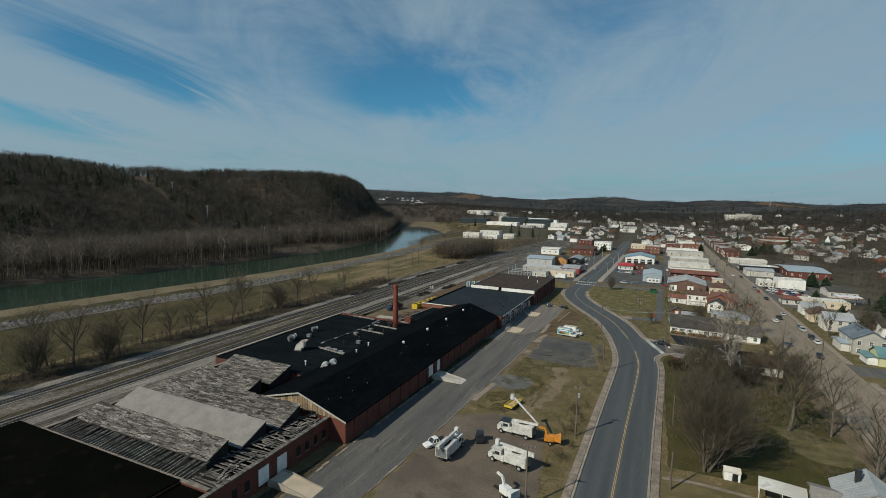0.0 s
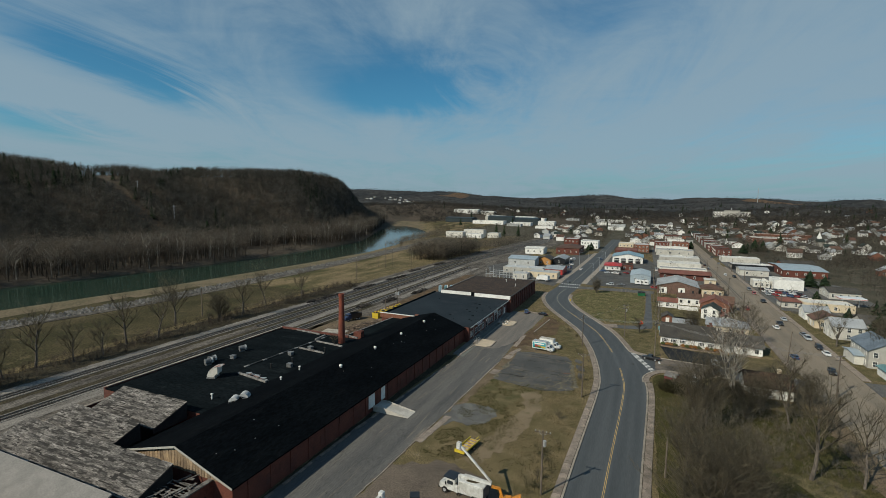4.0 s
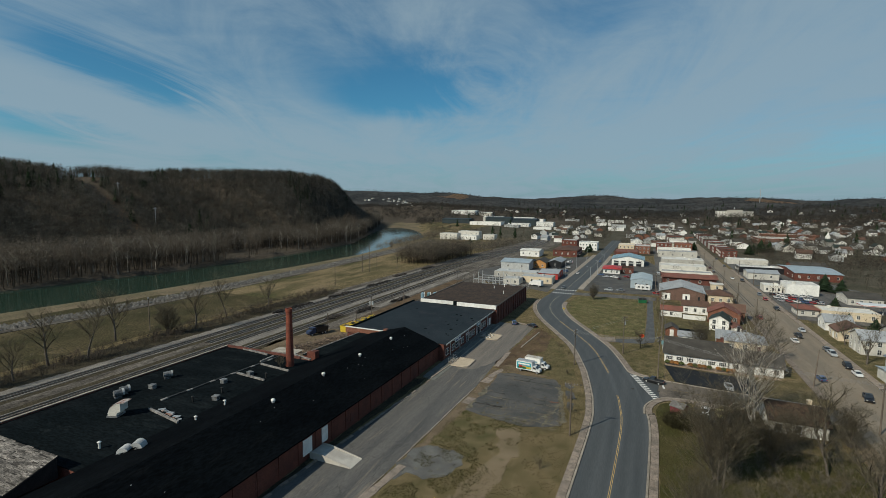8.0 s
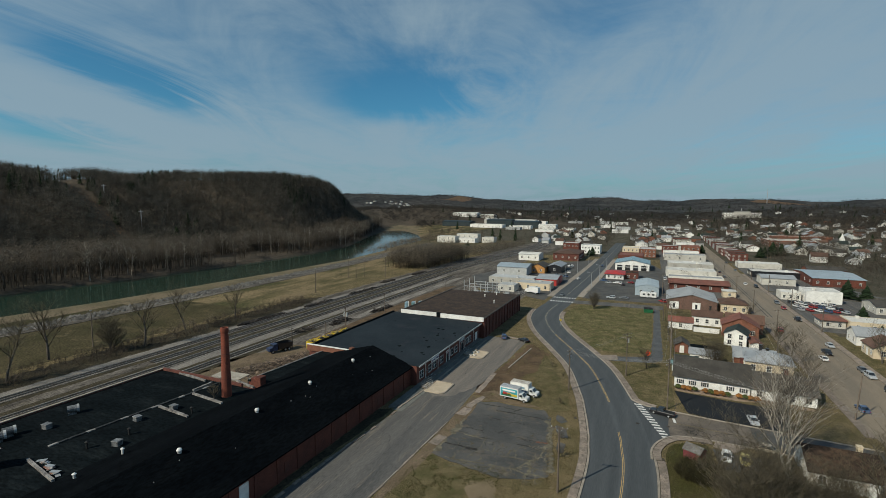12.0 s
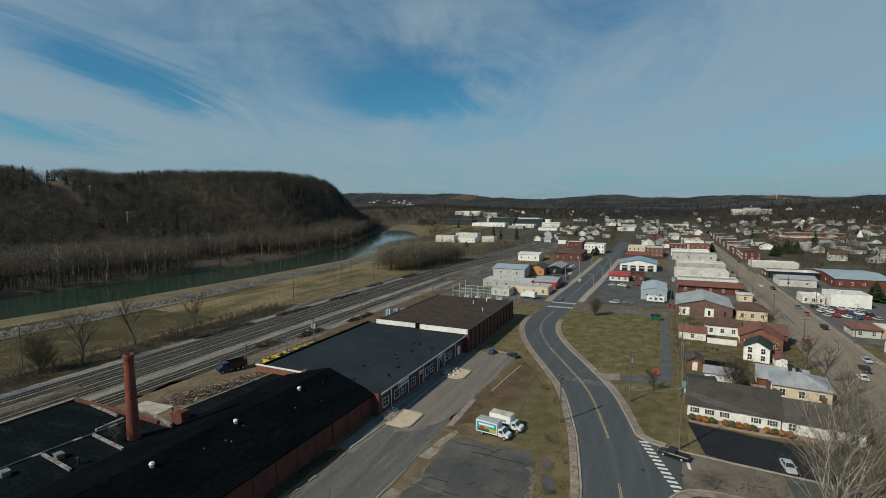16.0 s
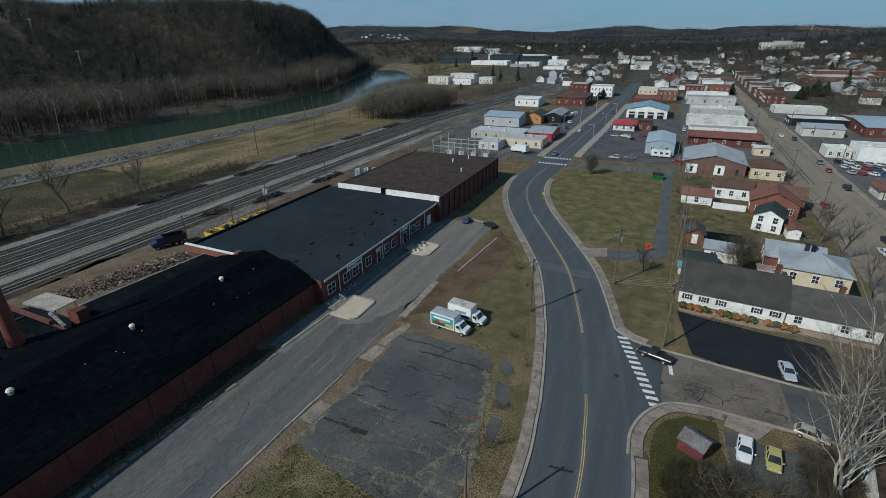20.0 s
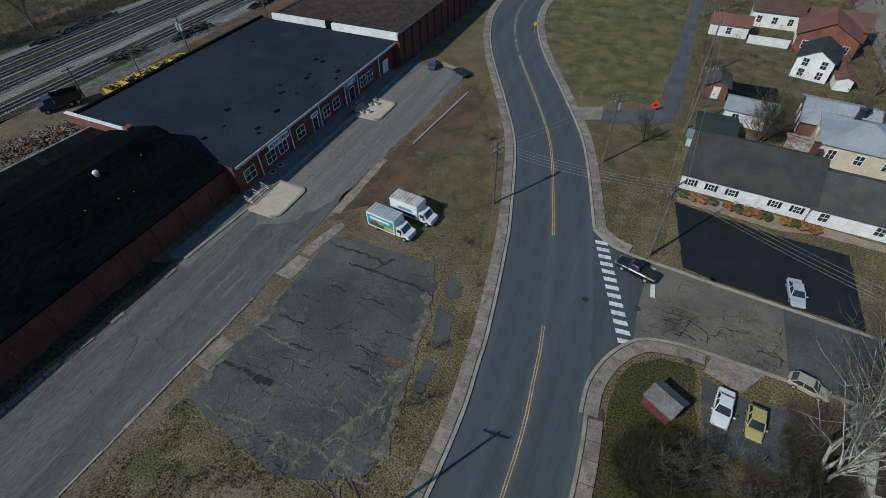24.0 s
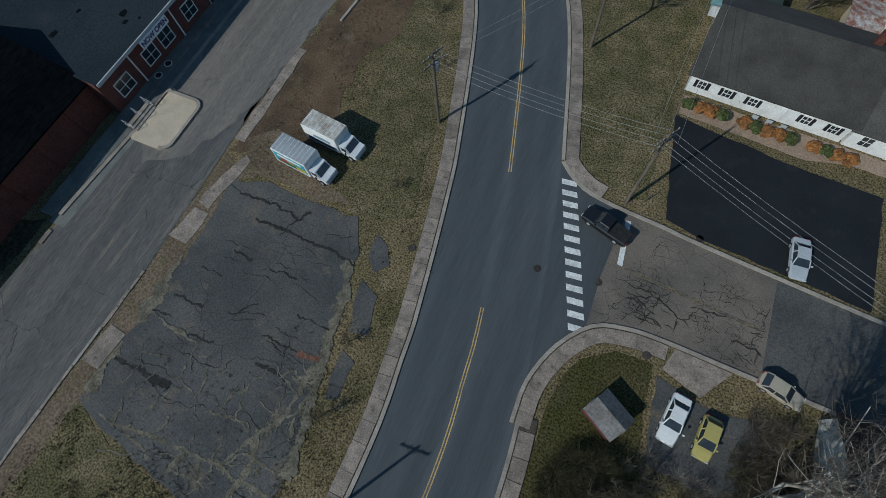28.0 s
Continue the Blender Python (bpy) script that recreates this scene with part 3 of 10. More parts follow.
                a = 6.2832 * (i + rnd.uniform(-0.2, 0.2)) / n
                vs.append((c[0] + rx * r * k * math.cos(a), c[1] + ry * r * k * math.sin(a), c[2] + rz * h * k))
        fs = [(j * n + i, j * n + (i + 1) % n, (j + 1) * n + (i + 1) % n, (j + 1) * n + i) for j in range(len(rows) - 1) for i in range(n)]
        return self.add(vs, fs, mi)

    def mesh(self, name, mats):
        me = bpy.data.meshes.new(name)
        me.from_pydata(self.v, [], self.f)
        for m in mats if isinstance(mats, (list, tuple)) else [mats]:
            me.materials.append(m)
        if any(self.m):
            me.polygons.foreach_set("material_index", self.m)
        me.update()
        return me


def part(name, geo, mats, parent=None, label="", m=None):
    """ONE mesh object under a thing or part; geo may be a mesh that is shared."""
    me = geo if isinstance(geo, bpy.types.Mesh) else geo.mesh(name, mats)
    ob = new(name, me)
    if parent is not None:
        ob.parent = parent
    if m is not None:
        ob.matrix_local = m
    if label:
        ob["label"] = label
    return ob


def thing(name, label, category, x=0, y=0, z=0, rz=0, group=""):
    ob = new(name)
    ob.empty_display_size = 0.5
    ob.matrix_world = pose(x, y, z, 0, 0, rz)
    return tagged(ob, label, category, group)


def smooth(ob):
    ob.data.polygons.foreach_set("use_smooth", [True] * len(ob.data.polygons))
    return ob


def curve_pts(pts, step=2.0):
    """A smooth line through control points."""
    p = [Vector((*q, 0)) for q in pts]
    p = [p[0] * 2 - p[1]] + p + [p[-1] * 2 - p[-2]]
    out = []
    for i in range(1, len(p) - 2):
        n = max(1, int((p[i + 1] - p[i]).length / step))
        for k in range(n):
            t = k / n
            a, b, c, d = p[i - 1], p[i], p[i + 1], p[i + 2]
            out.append(0.5 * (2 * b + (c - a) * t + (2 * a - 5 * b + 4 * c - d) * t * t + (3 * b - a - 3 * c + d) * t ** 3))
    out.append(p[-2])
    return [(q.x, q.y) for q in out]


def offset(line, d):
    """The line moved d to its right."""
    out = []
    for i, (x, y) in enumerate(line):
        a, b = line[max(i - 1, 0)], line[min(i + 1, len(line) - 1)]
        dx, dy = b[0] - a[0], b[1] - a[1]
        k = math.hypot(dx, dy) or 1
        out.append((x + dy / k * d, y - dx / k * d))
    return out


def strip(g, left, right, z0, z1, mi=0):
    """A slab between two lines of equal length."""
    n = len(left)
    vs = [(*p, z1) for p in left] + [(*p, z1) for p in right] + [(*p, z0) for p in left] + [(*p, z0) for p in right]
    fs = []
    for i in range(n - 1):
        fs += [(i, n + i, n + i + 1, i + 1), (2 * n + i, i, i + 1, 2 * n + i + 1), (n + i, 3 * n + i, 3 * n + i + 1, n + i + 1)]
    fs += [(0, 2 * n, 3 * n, n), (n - 1, 2 * n - 1, 4 * n - 1, 3 * n - 1)]
    return g.add(vs, fs, mi)


def patch(name, label, outline, z, material, ragged=0.0, seed=1, category="ground"):
    """A thin sheet with an uneven edge, laid on the ground."""
    r = random.Random(seed)
    pts = []
    for i, (x, y) in enumerate(outline):
        x2, y2 = outline[(i + 1) % len(outline)]
        n = max(1, int(math.hypot(x2 - x, y2 - y) / 1.2)) if ragged else 1
        for k in range(n):
            t = k / n
            pts.append((x + (x2 - x) * t + r.uniform(-ragged, ragged), y + (y2 - y) * t + r.uniform(-ragged, ragged)))
    g = Geo()
    n = len(pts)
    g.add([(*p, z) for p in pts] + [(*p, -0.3) for p in pts], [tuple(range(n))] + [(n + i, n + (i + 1) % n, (i + 1) % n, i) for i in range(n)])
    return tagged(part(name, g, material), label, category, kind="structure")


def big_mesh(name, verts, tris, material, which=None):
    """One mesh from arrays of vertices and triangles; which: the material of each triangle."""
    me = bpy.data.meshes.new(name)
    nv, nt = len(verts), len(tris)
    me.vertices.add(nv)
    me.vertices.foreach_set("co", np.asarray(verts, np.float32).ravel())
    me.loops.add(nt * 3)
    me.loops.foreach_set("vertex_index", np.asarray(tris, np.int32).ravel())
    me.polygons.add(nt)
    me.polygons.foreach_set("loop_start", np.arange(0, nt * 3, 3, dtype=np.int32))
    for m in material if isinstance(material, (list, tuple)) else [material]:
        me.materials.append(m)
    if which is not None:
        me.polygons.foreach_set("material_index", np.asarray(which, np.int32))
    me.update(calc_edges=True)
    return new(name, me)


def scatter(name, templates, places, material, label, category):
    """Many small copies of simple shapes joined into one sheet of stuff; places: x, y, z, scale, turn. A template: vertices, triangles and, if it has two materials, which triangle takes which."""
    vs, ts, ms, k = [], [], [], 0
    pick = rng.integers(0, len(templates), len(places))
    for i, (tv, tt, *tm) in enumerate(templates):
        sel = places[pick == i]
        if not len(sel):
            continue
        c, s = np.cos(sel[:, 4])[:, None], np.sin(sel[:, 4])[:, None]
        x = (tv[None, :, 0] * c - tv[None, :, 1] * s) * sel[:, 3:4] + sel[:, 0:1]
        y = (tv[None, :, 0] * s + tv[None, :, 1] * c) * sel[:, 3:4] + sel[:, 1:2]
        z = tv[None, :, 2] * sel[:, 3:4] + sel[:, 2:3]
        vs.append(np.stack([x, y, z], -1).reshape(-1, 3))
        ts.append((tt[None] + (np.arange(len(sel)) * len(tv))[:, None, None] + k).reshape(-1, 3))
        if tm:
            ms.append(np.tile(tm[0], len(sel)))
        k += len(sel) * len(tv)
    return tagged(big_mesh(name, np.concatenate(vs), np.concatenate(ts), material, np.concatenate(ms) if ms else None), label, category, kind="stuff")


# ---- the land ----
def sstep(t):
    t = np.clip(t, 0, 1)
    return t * t * (3 - 2 * t)


def near_bank(y):
    return np.interp(y, [-600, 110, 200, 310, 400, 495, 620, 830, 920, 1100, 1600], [-300, -262, -250, -246, -247, -262, -320, -425, -455, -560, -900])


def far_bank(y):
    return np.interp(y, [-600, 130, 200, 260, 350, 440, 510, 610, 830, 920, 1100, 1600], [-345, -318, -306, -297, -294, -300, -312, -357, -462, -496, -612, -960])


def waves(x, y, s):
    return (np.sin(x * s + 1.3) * np.cos(y * s * 1.17 + 0.4) + 0.6 * np.sin(x * s * 2.1 + y * s * 1.7) + 0.35 * np.cos(x * s * 4.3 - y * s * 3.9 + 2)) / 1.95


def land(x, y):
    """Height of the ground."""
    x, y = np.asarray(x, float), np.asarray(y, float)
    n, f = near_bank(y), far_bank(y)
    shore = np.interp(y, [520, 640], [38, 150])
    h = -6.2 * sstep((n + shore - 4 - x) / shore)
    h = np.where(x < (n + f) / 2, -6.2 + 3.9 * sstep((f + 4 - x) / 8), h)
    foot = f - np.interp(y, [300, 420, 520], [62, 50, 10])
    t = np.clip((foot - x) / np.interp(y, [250, 400, 520, 640], [235, 220, 150, 85]), 0, 1)
    crest = np.interp(y, [150, 272, 316, 340, 358, 368, 380, 402, 423, 445, 465, 485, 517, 580, 640, 760, 900], [74, 72, 70, 67, 62, 57, 65, 68, 64, 64, 67, 70, 69, 73, 71, 66, 61])
    spurs = (1 - t) * t * (13 * np.sin(y / 27.0 + x / 90.0) + 9 * np.sin(y / 13.0 - x / 60.0 + 1.1))
    h = h + sstep(t) * sstep((965 - y) / 230) * (crest + 4.3 + 1.5 * waves(x, y, 0.03)) + spurs * sstep((900 - y) / 200)
    away = sstep((y - 620) / 2300)
    flat = sstep((x - n + 60) / 120)
    h = h + away * (44 + 13 * waves(x, y, 0.0031) + 7 * waves(x, y, 0.009)) * np.where(x < n, 1.0, np.maximum(flat, 0.2))
    h = h + sstep((x - 75) / 420) * sstep((y - 250) / 700) * (17 + 5 * waves(x, y, 0.008))
    h = h + sstep((y - 2300) / 700) * (20 + 26 * waves(x + 400, y * 0.4, 0.0034))
    h = h + 12 * np.exp(-(((x - 1050) / 260) ** 2) - ((y - 2700) / 500) ** 2)
    h = h + 30 * sstep((-650 - x) / 700) * sstep((y - 1700) / 600) - 24 * sstep((x - 330) / 400) * sstep((y - 1500) / 800)
    h = h + 36 * np.exp(-(((x + 1250) / 500) ** 2) - ((y - 2100) / 500) ** 2) + 26 * np.exp(-(((x + 620) / 260) ** 2) - ((y - 1250) / 260) ** 2)
    return h


def bare_top(x, y):
    """Two cleared tops on the far ridge."""
    return (((x + 958) / 75) ** 2 + ((y - 2450) / 130) ** 2 < 1) | (((x - 560) / 130) ** 2 + ((y - 2700) / 80) ** 2 < 1)


def spread(stops):
    out = []
    for (a, s), (b, _) in zip(stops, stops[1:]):
        out += list(np.arange(a, b, s))
    return np.array(out + [stops[-1][0]])


gx = spread([(-3800, 160), (-1000, 40), (-620, 16), (-360, 4), (-180, 12), (-150, 30), (90, 24), (500, 70), (1100, 180), (3900, 1)])
gy = spread([(-1100, 100), (-300, 16), (720, 24), (1400, 60), (3100, 110), (4500, 1)])
X, Y = np.meshgrid(gx, gy)
Z = land(X, Y)
Z = np.where((X > -185) & (Y < 600) & (X < 75), -0.012, Z)
nx, ny = len(gx), len(gy)
idx = np.arange(nx * ny).reshape(ny, nx)
quads = np.stack([idx[:-1, :-1], idx[:-1, 1:], idx[1:, 1:], idx[1:, :-1]], -1).reshape(-1, 4)
me = bpy.data.meshes.new("ground")
me.from_pydata(np.stack([X, Y, Z], -1).reshape(-1, 3).tolist(), [], quads.tolist())
for m_ in (GRASS, FOREST_FLOOR, SAND, STRAW, TOWN_GROUND, OLIVE_FIELD, RIDGE, CLEARING):
    me.materials.append(m_)
cx_, cy_ = X.ravel()[quads].mean(1), Y.ravel()[quads].mean(1)
kind_ = np.zeros(len(quads), int)
kind_[((cy_ > 480) & (cx_ > -150)) | ((cx_ > 57) & (cy_ > 180)) | (cy_ > 620)] = 4
kind_[(cx_ < -140) & (cx_ > near_bank(cy_) + 10) & ((cy_ < 620) | (cx_ < -255))] = 3
kind_[(cx_ < -138) & (cx_ > near_bank(cy_) + 10) & (cy_ < 215)] = 5
kind_[(cx_ <= near_bank(cy_) + 44) & (cx_ > near_bank(cy_) - 20)] = 2
kind_[cx_ < far_bank(cy_) + 8] = 1
kind_[(cy_ > 1040) | ((cy_ > 800) & (cx_ > 260)) | ((cy_ > 930) & (cx_ < -60))] = 1
kind_[cy_ > 1350] = 6
kind_[bare_top(cx_, cy_)] = 7
me.polygons.foreach_set("material_index", kind_)
me.polygons.foreach_set("use_smooth", [True] * len(quads))
me.update()
tagged(new("ground", me), "dry grassy valley floor rising to wooded hills", "ground", kind="structure")

g = Geo()
ry = list(range(-600, 1601, 40))
strip(g, [(float(far_bank(v)) - 12, v) for v in ry], [(float(near_bank(v)) + float(np.interp(v, [520, 640], [14, 80])), v) for v in ry], -6.8, -4.4)
# mountains far beyond the ridge, distance haze painted into their blue colour
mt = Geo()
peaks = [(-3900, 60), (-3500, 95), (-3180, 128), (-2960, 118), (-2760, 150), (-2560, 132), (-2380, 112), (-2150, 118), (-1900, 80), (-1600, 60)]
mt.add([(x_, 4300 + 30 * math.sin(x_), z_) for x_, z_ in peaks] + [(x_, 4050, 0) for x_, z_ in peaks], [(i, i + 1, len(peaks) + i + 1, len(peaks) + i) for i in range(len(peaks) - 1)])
tagged(part("backdrop", mt, mat("painted_haze_blue", (0.095, 0.135, 0.18), (0.075, 0.11, 0.15), scale=0.002, fine=0.01, fine_amt=0.15, rough=1.0, bump=0, spec=0.0)), "horizon mountains with distance haze painted in blue", "mountains", kind="structure")
tagged(part("water", g, WATER), "slow green river between wooded and stony banks", "river", kind="structure")

# gravel track and stone facing along the top of the near bank
levee = [(-189 - 0.00022 * max(0, v - 190) ** 2 - 0.15 * min(60, max(0, 160 - v)), v) for v in range(-140, 545, 12)]
g = Geo()
strip(g, offset(levee, -3.6), offset(levee, 0.2), -0.5, 0.18)
tagged(part("levee_path", g, GRAVEL), "pale gravel track along the top of the river bank", "path", kind="structure")
rock = []
for k in range(5):
    c = rng.normal(size=(7, 3)) * (0.5, 0.5, 0.35)
    c[:, 2] = np.abs(c[:, 2])
    q = np.array([(0.6, 0, 0), (0, 0.55, 0), (-0.6, 0.05, 0), (0, -0.5, 0), (0.1, 0.05, 0.55)]) * rng.uniform(0.7, 1.3, (5, 3))
    rock.append((q, np.array([(0, 1, 4), (1, 2, 4), (2, 3, 4), (3, 0, 4)])))
n_ = 9000
yy = rng.uniform(-120, 545, n_)
xx = -189 - 0.00022 * np.maximum(0, yy - 190) ** 2 - 0.15 * np.clip(160 - yy, 0, 60) - 4 - rng.uniform(0, 1, n_) ** 1.3 * 9
scatter("riprap", rock, np.stack([xx, yy, land(xx, yy) - 0.05, rng.uniform(0.6, 1.7, n_), rng.uniform(0, 6.3, n_)], -1), RIPRAP, "band of loose grey stones facing the river bank", "stones")

# ---- paved ground ----
CENTRE = [(-4.6, -150), (-4.5, 40), (-4.0, 75), (-3.3, 104.7), (-2.25, 141.5), (-3.05, 154), (-3.9, 160), (-5.8, 170), (-7.55, 177.5), (-12.8, 195), (-19.4, 209), (-29.5, 229), (-35.3, 246), (-36.9, 261), (-35.8, 280), (-35.4, 310), (-33.4, 371), (-31.5, 500), (-28.5, 900)]
MID = curve_pts(CENTRE)
road = Geo()
COLS = [-5.57 + 10.69 * i / 30 for i in range(31)]
n_row = len(MID)
road.add([(*p, 0.02) for d in COLS for p in offset(MID, d)], [(c * n_row + i, (c + 1) * n_row + i, (c + 1) * n_row + i + 1, c * n_row + i + 1) for c in range(30) for i in range(n_row - 1)])
road_mesh = road.mesh("road", ROAD)
# dust lies paler along the middle and the gutters, and between the wheel tracks
wear = road_mesh.attributes.new("wear", "FLOAT", "POINT")
wear.data.foreach_set("value", [0.42 * math.exp(-(d / 0.55) ** 2) + 0.30 * math.exp(-((d - 4.9) / 0.5) ** 2) + 0.22 * math.exp(-((d + 5.1) / 0.6) ** 2) + 0.12 * (math.exp(-((d - 2.5) / 0.5) ** 2) + math.exp(-((d + 2.6) / 0.5) ** 2)) for d in COLS for p in MID])
main_road = tagged(part("road", road_mesh, ROAD), "two-lane asphalt road curving past the brick works", "road", kind="structure")


def clip_y(line, a, b):
    return [p for p in line if a <= p[1] <= b]


# double yellow line, open at the side street
for a, b in ((-150, 160.2), (174.2, 226), (226, 277)):
    for d in (-0.17, 0.07):
        ln = clip_y(MID, a, b)
        g = Geo()
        strip(g, offset(ln, d), offset(ln, d + 0.1), 0.0, 0.028)
        part("yellow_line", g, YELLOW_LINE if b < 230 else FADED_LINE, main_road, "worn yellow centre line" if b < 230 else "faded pale centre line")
g = Geo()
ln = clip_y(MID, 290, 880)
strip(g, offset(ln, -0.08), offset(ln, 0.08), 0, 0.028)
part("yellow_line", g, FADED_LINE, main_road, "faded pale centre line")
# far crossing: two rows of white bars
for row_y in (281.5, 290.5):
    for i in range(9):
        g = Geo()
        g.box(-40.6 + i * 1.18, row_y, 0, -40.0 + i * 1.18, row_y + 2.2, 0.03)
        part("crosswalk_bar", g, WHITE_LINE, main_road, "worn white crossing bar")
# crossing of the side street
c0, c1 = Vector((-0.75, 175.4)), Vector((4.5, 161.4))
dd = (c1 - c0).normalized()
for i in range(13):
    p = c0 + dd * (i * 1.24)
    g = Geo()
    sx = Vector((1, 0.12)).normalized()
    e = dd * 0.3
    a, b = p - sx * 0.75, p + sx * 0.75
    g.prism([tuple(a + e), tuple(b + e), tuple(b - e), tuple(a - e)], 0, 0.034)
    part("crosswalk_bar", g, WHITE_LINE, main_road, "worn white crossing bar")

# side street, with its rounded corners
N_KERB = curve_pts([(-2.2, 177.4), (-1.2, 176.4), (0.8, 175.1), (3.8, 174.4), (8.8, 173.9), (12.8, 173.4), (27.5, 172.1), (41, 171)], 1.0)
S_KERB = curve_pts([(1.85, 151.8), (1.85, 155.5), (3.2, 159.4), (5.6, 162.35), (8.5, 163.3), (11.5, 163.5), (19, 163.3), (41, 162.6)], 1.0)
poly = N_KERB + S_KERB[::-1] + [(-3, 152.5), (-6, 165), (-7.5, 176)]
g = Geo()
g.add([(*p, 0.012) for p in poly], [tuple(range(len(poly)))])
part("road", g, ROAD, main_road)
old = [(5.4, 174.15), (9.2, 173.85), (12.8, 173.4), (27.5, 172.1), (41.2, 171), (41.2, 162.6), (19, 163.3), (11.5, 163.5), (8.4, 163.35), (6.4, 162.75), (5.2, 162.0), (5.0, 167)]
g = Geo()
g.add([(*p, 0.03) for p in old], [tuple(range(len(old)))[::-1]])
side_street = tagged(part("side_street", g, SIDE), "badly cracked tan asphalt side street", "road", kind="structure")
# newer asphalt, its dark colour also standing in for tree shadows
dark = [(19.6, 172.8), (27.5, 172.1), (41.2, 171), (41.2, 162.6), (19.8, 163.3)]
g = Geo()
g.add([(*p, 0.04) for p in dark], [tuple(range(len(dark)))[::-1]])
part("asphalt_patch", g, LOT, side_street, "newer asphalt on the side street, tree shade painted in")
g = Geo()
g.prism([(6.05, 168.75), (6.55, 168.7), (6.05, 173.5), (5.55, 173.45)], 0.02, 0.04)
part("stop_line", g, WHITE_LINE, side_street)
SIDE_LINE = mat("line_worn_away", (0.17, 0.13, 0.075), (0.10, 0.09, 0.075), scale=1.2, fine=5, fine_amt=0.4)
for d in (0, 0.2):
    g = Geo()
    g.prism([(6.6, 168.5 + d), (19.5, 167.35 + d), (19.5, 167.45 + d), (6.6, 168.6 + d)], 0.02, 0.068)
    part("yellow_line", g, SIDE_LINE, side_street, "almost worn away yellow line")

# tan street on the east side and its cross streets
g = Geo()
strip(g, [(41, -100), (41, 420), (43, 700), (52, 950)], [(54.6, -100), (54.6, 420), (55, 700), (62, 950)], -0.3, 0.02)
tagged(part("street", g, STREET), "wide worn tan street lined with parked cars", "road", kind="structure")
g = Geo()
strip(g, [(-31, 287.5), (-12, 289.5), (6.5, 290)], [(-31, 280.5), (-12, 281.5), (6.5, 282)], -0.2, 0.015)
tagged(part("cross_street", g, OLD_ROAD), "worn grey cross street", "road", kind="structure")
g = Geo()
strip(g, [(54.6, 352), (120, 349), (300, 345)], [(54.6, 343), (120, 340), (300, 336)], -0.2, 0.015)
strip(g, [(54.6, 176), (140, 178)], [(54.6, 166), (140, 168)], -0.2, 0.015)
tagged(part("cross_street", g, OLD_ROAD), "worn grey cross street", "road", kind="structure")

# two narrow dark strips running along the tan street
for x_ in (44.0, 45.3):
    g = Geo()
    strip(g, [(x_, 286), (x_, 420), (x_ + 1.4, 560)], [(x_ + 0.42, 286), (x_ + 0.42, 420), (x_ + 1.82, 560)], -0.1, 0.028)
    tagged(part("filled_trench", g, LOT), "narrow dark strip along the tan street", "road", kind="structure")
# kerbs and pavements
def kerb_run(line, side, a, b, walk_w, slab=1.55, first=0.0, slabs=True):
    """A kerb stone line and slabs behind it, on the given side of the line."""
    ln = clip_y(line, a, b)
    g = Geo()
    in_, out_ = offset(ln, side * -0.02), offset(ln, side * 0.32)
    strip(g, *((in_, out_) if side > 0 else (out_, in_)), -0.2, 0.15)
    k = tagged(part("kerb", g, CONC), "pale concrete kerb and gutter", "kerb", kind="structure")
    if not slabs:
        return k
    pav = tagged(part("pavement", strip_geo(ln, side, 0.34, walk_w, 0.10), JOINT_DIRT), "stained concrete footpath in slabs", "pavement", kind="structure")
    pts = [Vector(p) for p in ln]
    acc, last = 0.0, pts[0]
    run = [pts[0]]
    for p in pts[1:]:
        acc += (p - last).length
        last = p
        run.append(p)
        if acc >= slab:
            s2 = [tuple(q) for q in run]
            g = Geo()
            i2, o2 = offset(s2, side * 0.43), offset(s2, side * (walk_w - 0.03))
            v = [Vector(q) for q in i2 + o2]
            # pull the ends in a little for the joint
            for grp in (i2, o2):
                d = (Vector(grp[-1]) - Vector(grp[0])).normalized() * 0.025
                grp[0] = tuple(Vector(grp[0]) + d)
                grp[-1] = tuple(Vector(grp[-1]) - d)
            z = 0.14 + random.uniform(-0.012, 0.012)
            strip(g, *((i2, o2) if side > 0 else (o2, i2)), 0.02, z)
            part("slab", g, CONC_OLD, pav)
            acc, run = 0.0, [p]
    return k


def strip_geo(ln, side, a, b, z):
    g = Geo()
    i, o = offset(ln, side * a), offset(ln, side * b)
    return strip(g, *((i, o) if side > 0 else (o, i)), -0.2, z)


fine_mid = curve_pts(CENTRE, 0.75)
FL, FR = offset(fine_mid, -5.55), offset(fine_mid, 5.1)
kerb_run(FL, -1, 60, 262, 1.75)
kerb_run(FL, -1, -140, 59.5, 1.75, slabs=False)
kerb_run(FR, 1, 60, 152.6, 1.75)
kerb_run(FR, 1, -140, 59.5, 1.7, slabs=False)
kerb_run(FR, 1, 177.3, 262, 1.75)
for ln, side, a, b in ((FL, -1, 292, 470), (FR, 1, 296, 470)):
    kerb_run(ln, side, a, b, 1.75, slabs=False)
    tagged(part("pavement", strip_geo(clip_y(ln, a, b), side, 0.34, 2.9, 0.13), CONC), "pale concrete footpath along the main street", "pavement", kind="structure")
for fl, side in ((N_KERB, -1), (S_KERB, 1)):
    ln = [p for p in fl if p[0] < 40]
    g = Geo()
    i, o = offset(ln, -side * 0.02 if side < 0 else -0.02), offset(ln, side * 0.32)
    strip(g, *((i, o) if side > 0 else (o, i)), -0.2, 0.16)
    tagged(part("kerb", g, CONC), "pale concrete kerb round the street corner", "kerb", kind="structure")
ln = [p for p in S_KERB if p[0] < 12.5]
pav = tagged(part("pavement", strip_geo(ln, 1, 0.34, 1.75, 0.10), JOINT_DIRT), "curved concrete footpath round the corner", "pavement", kind="structure")
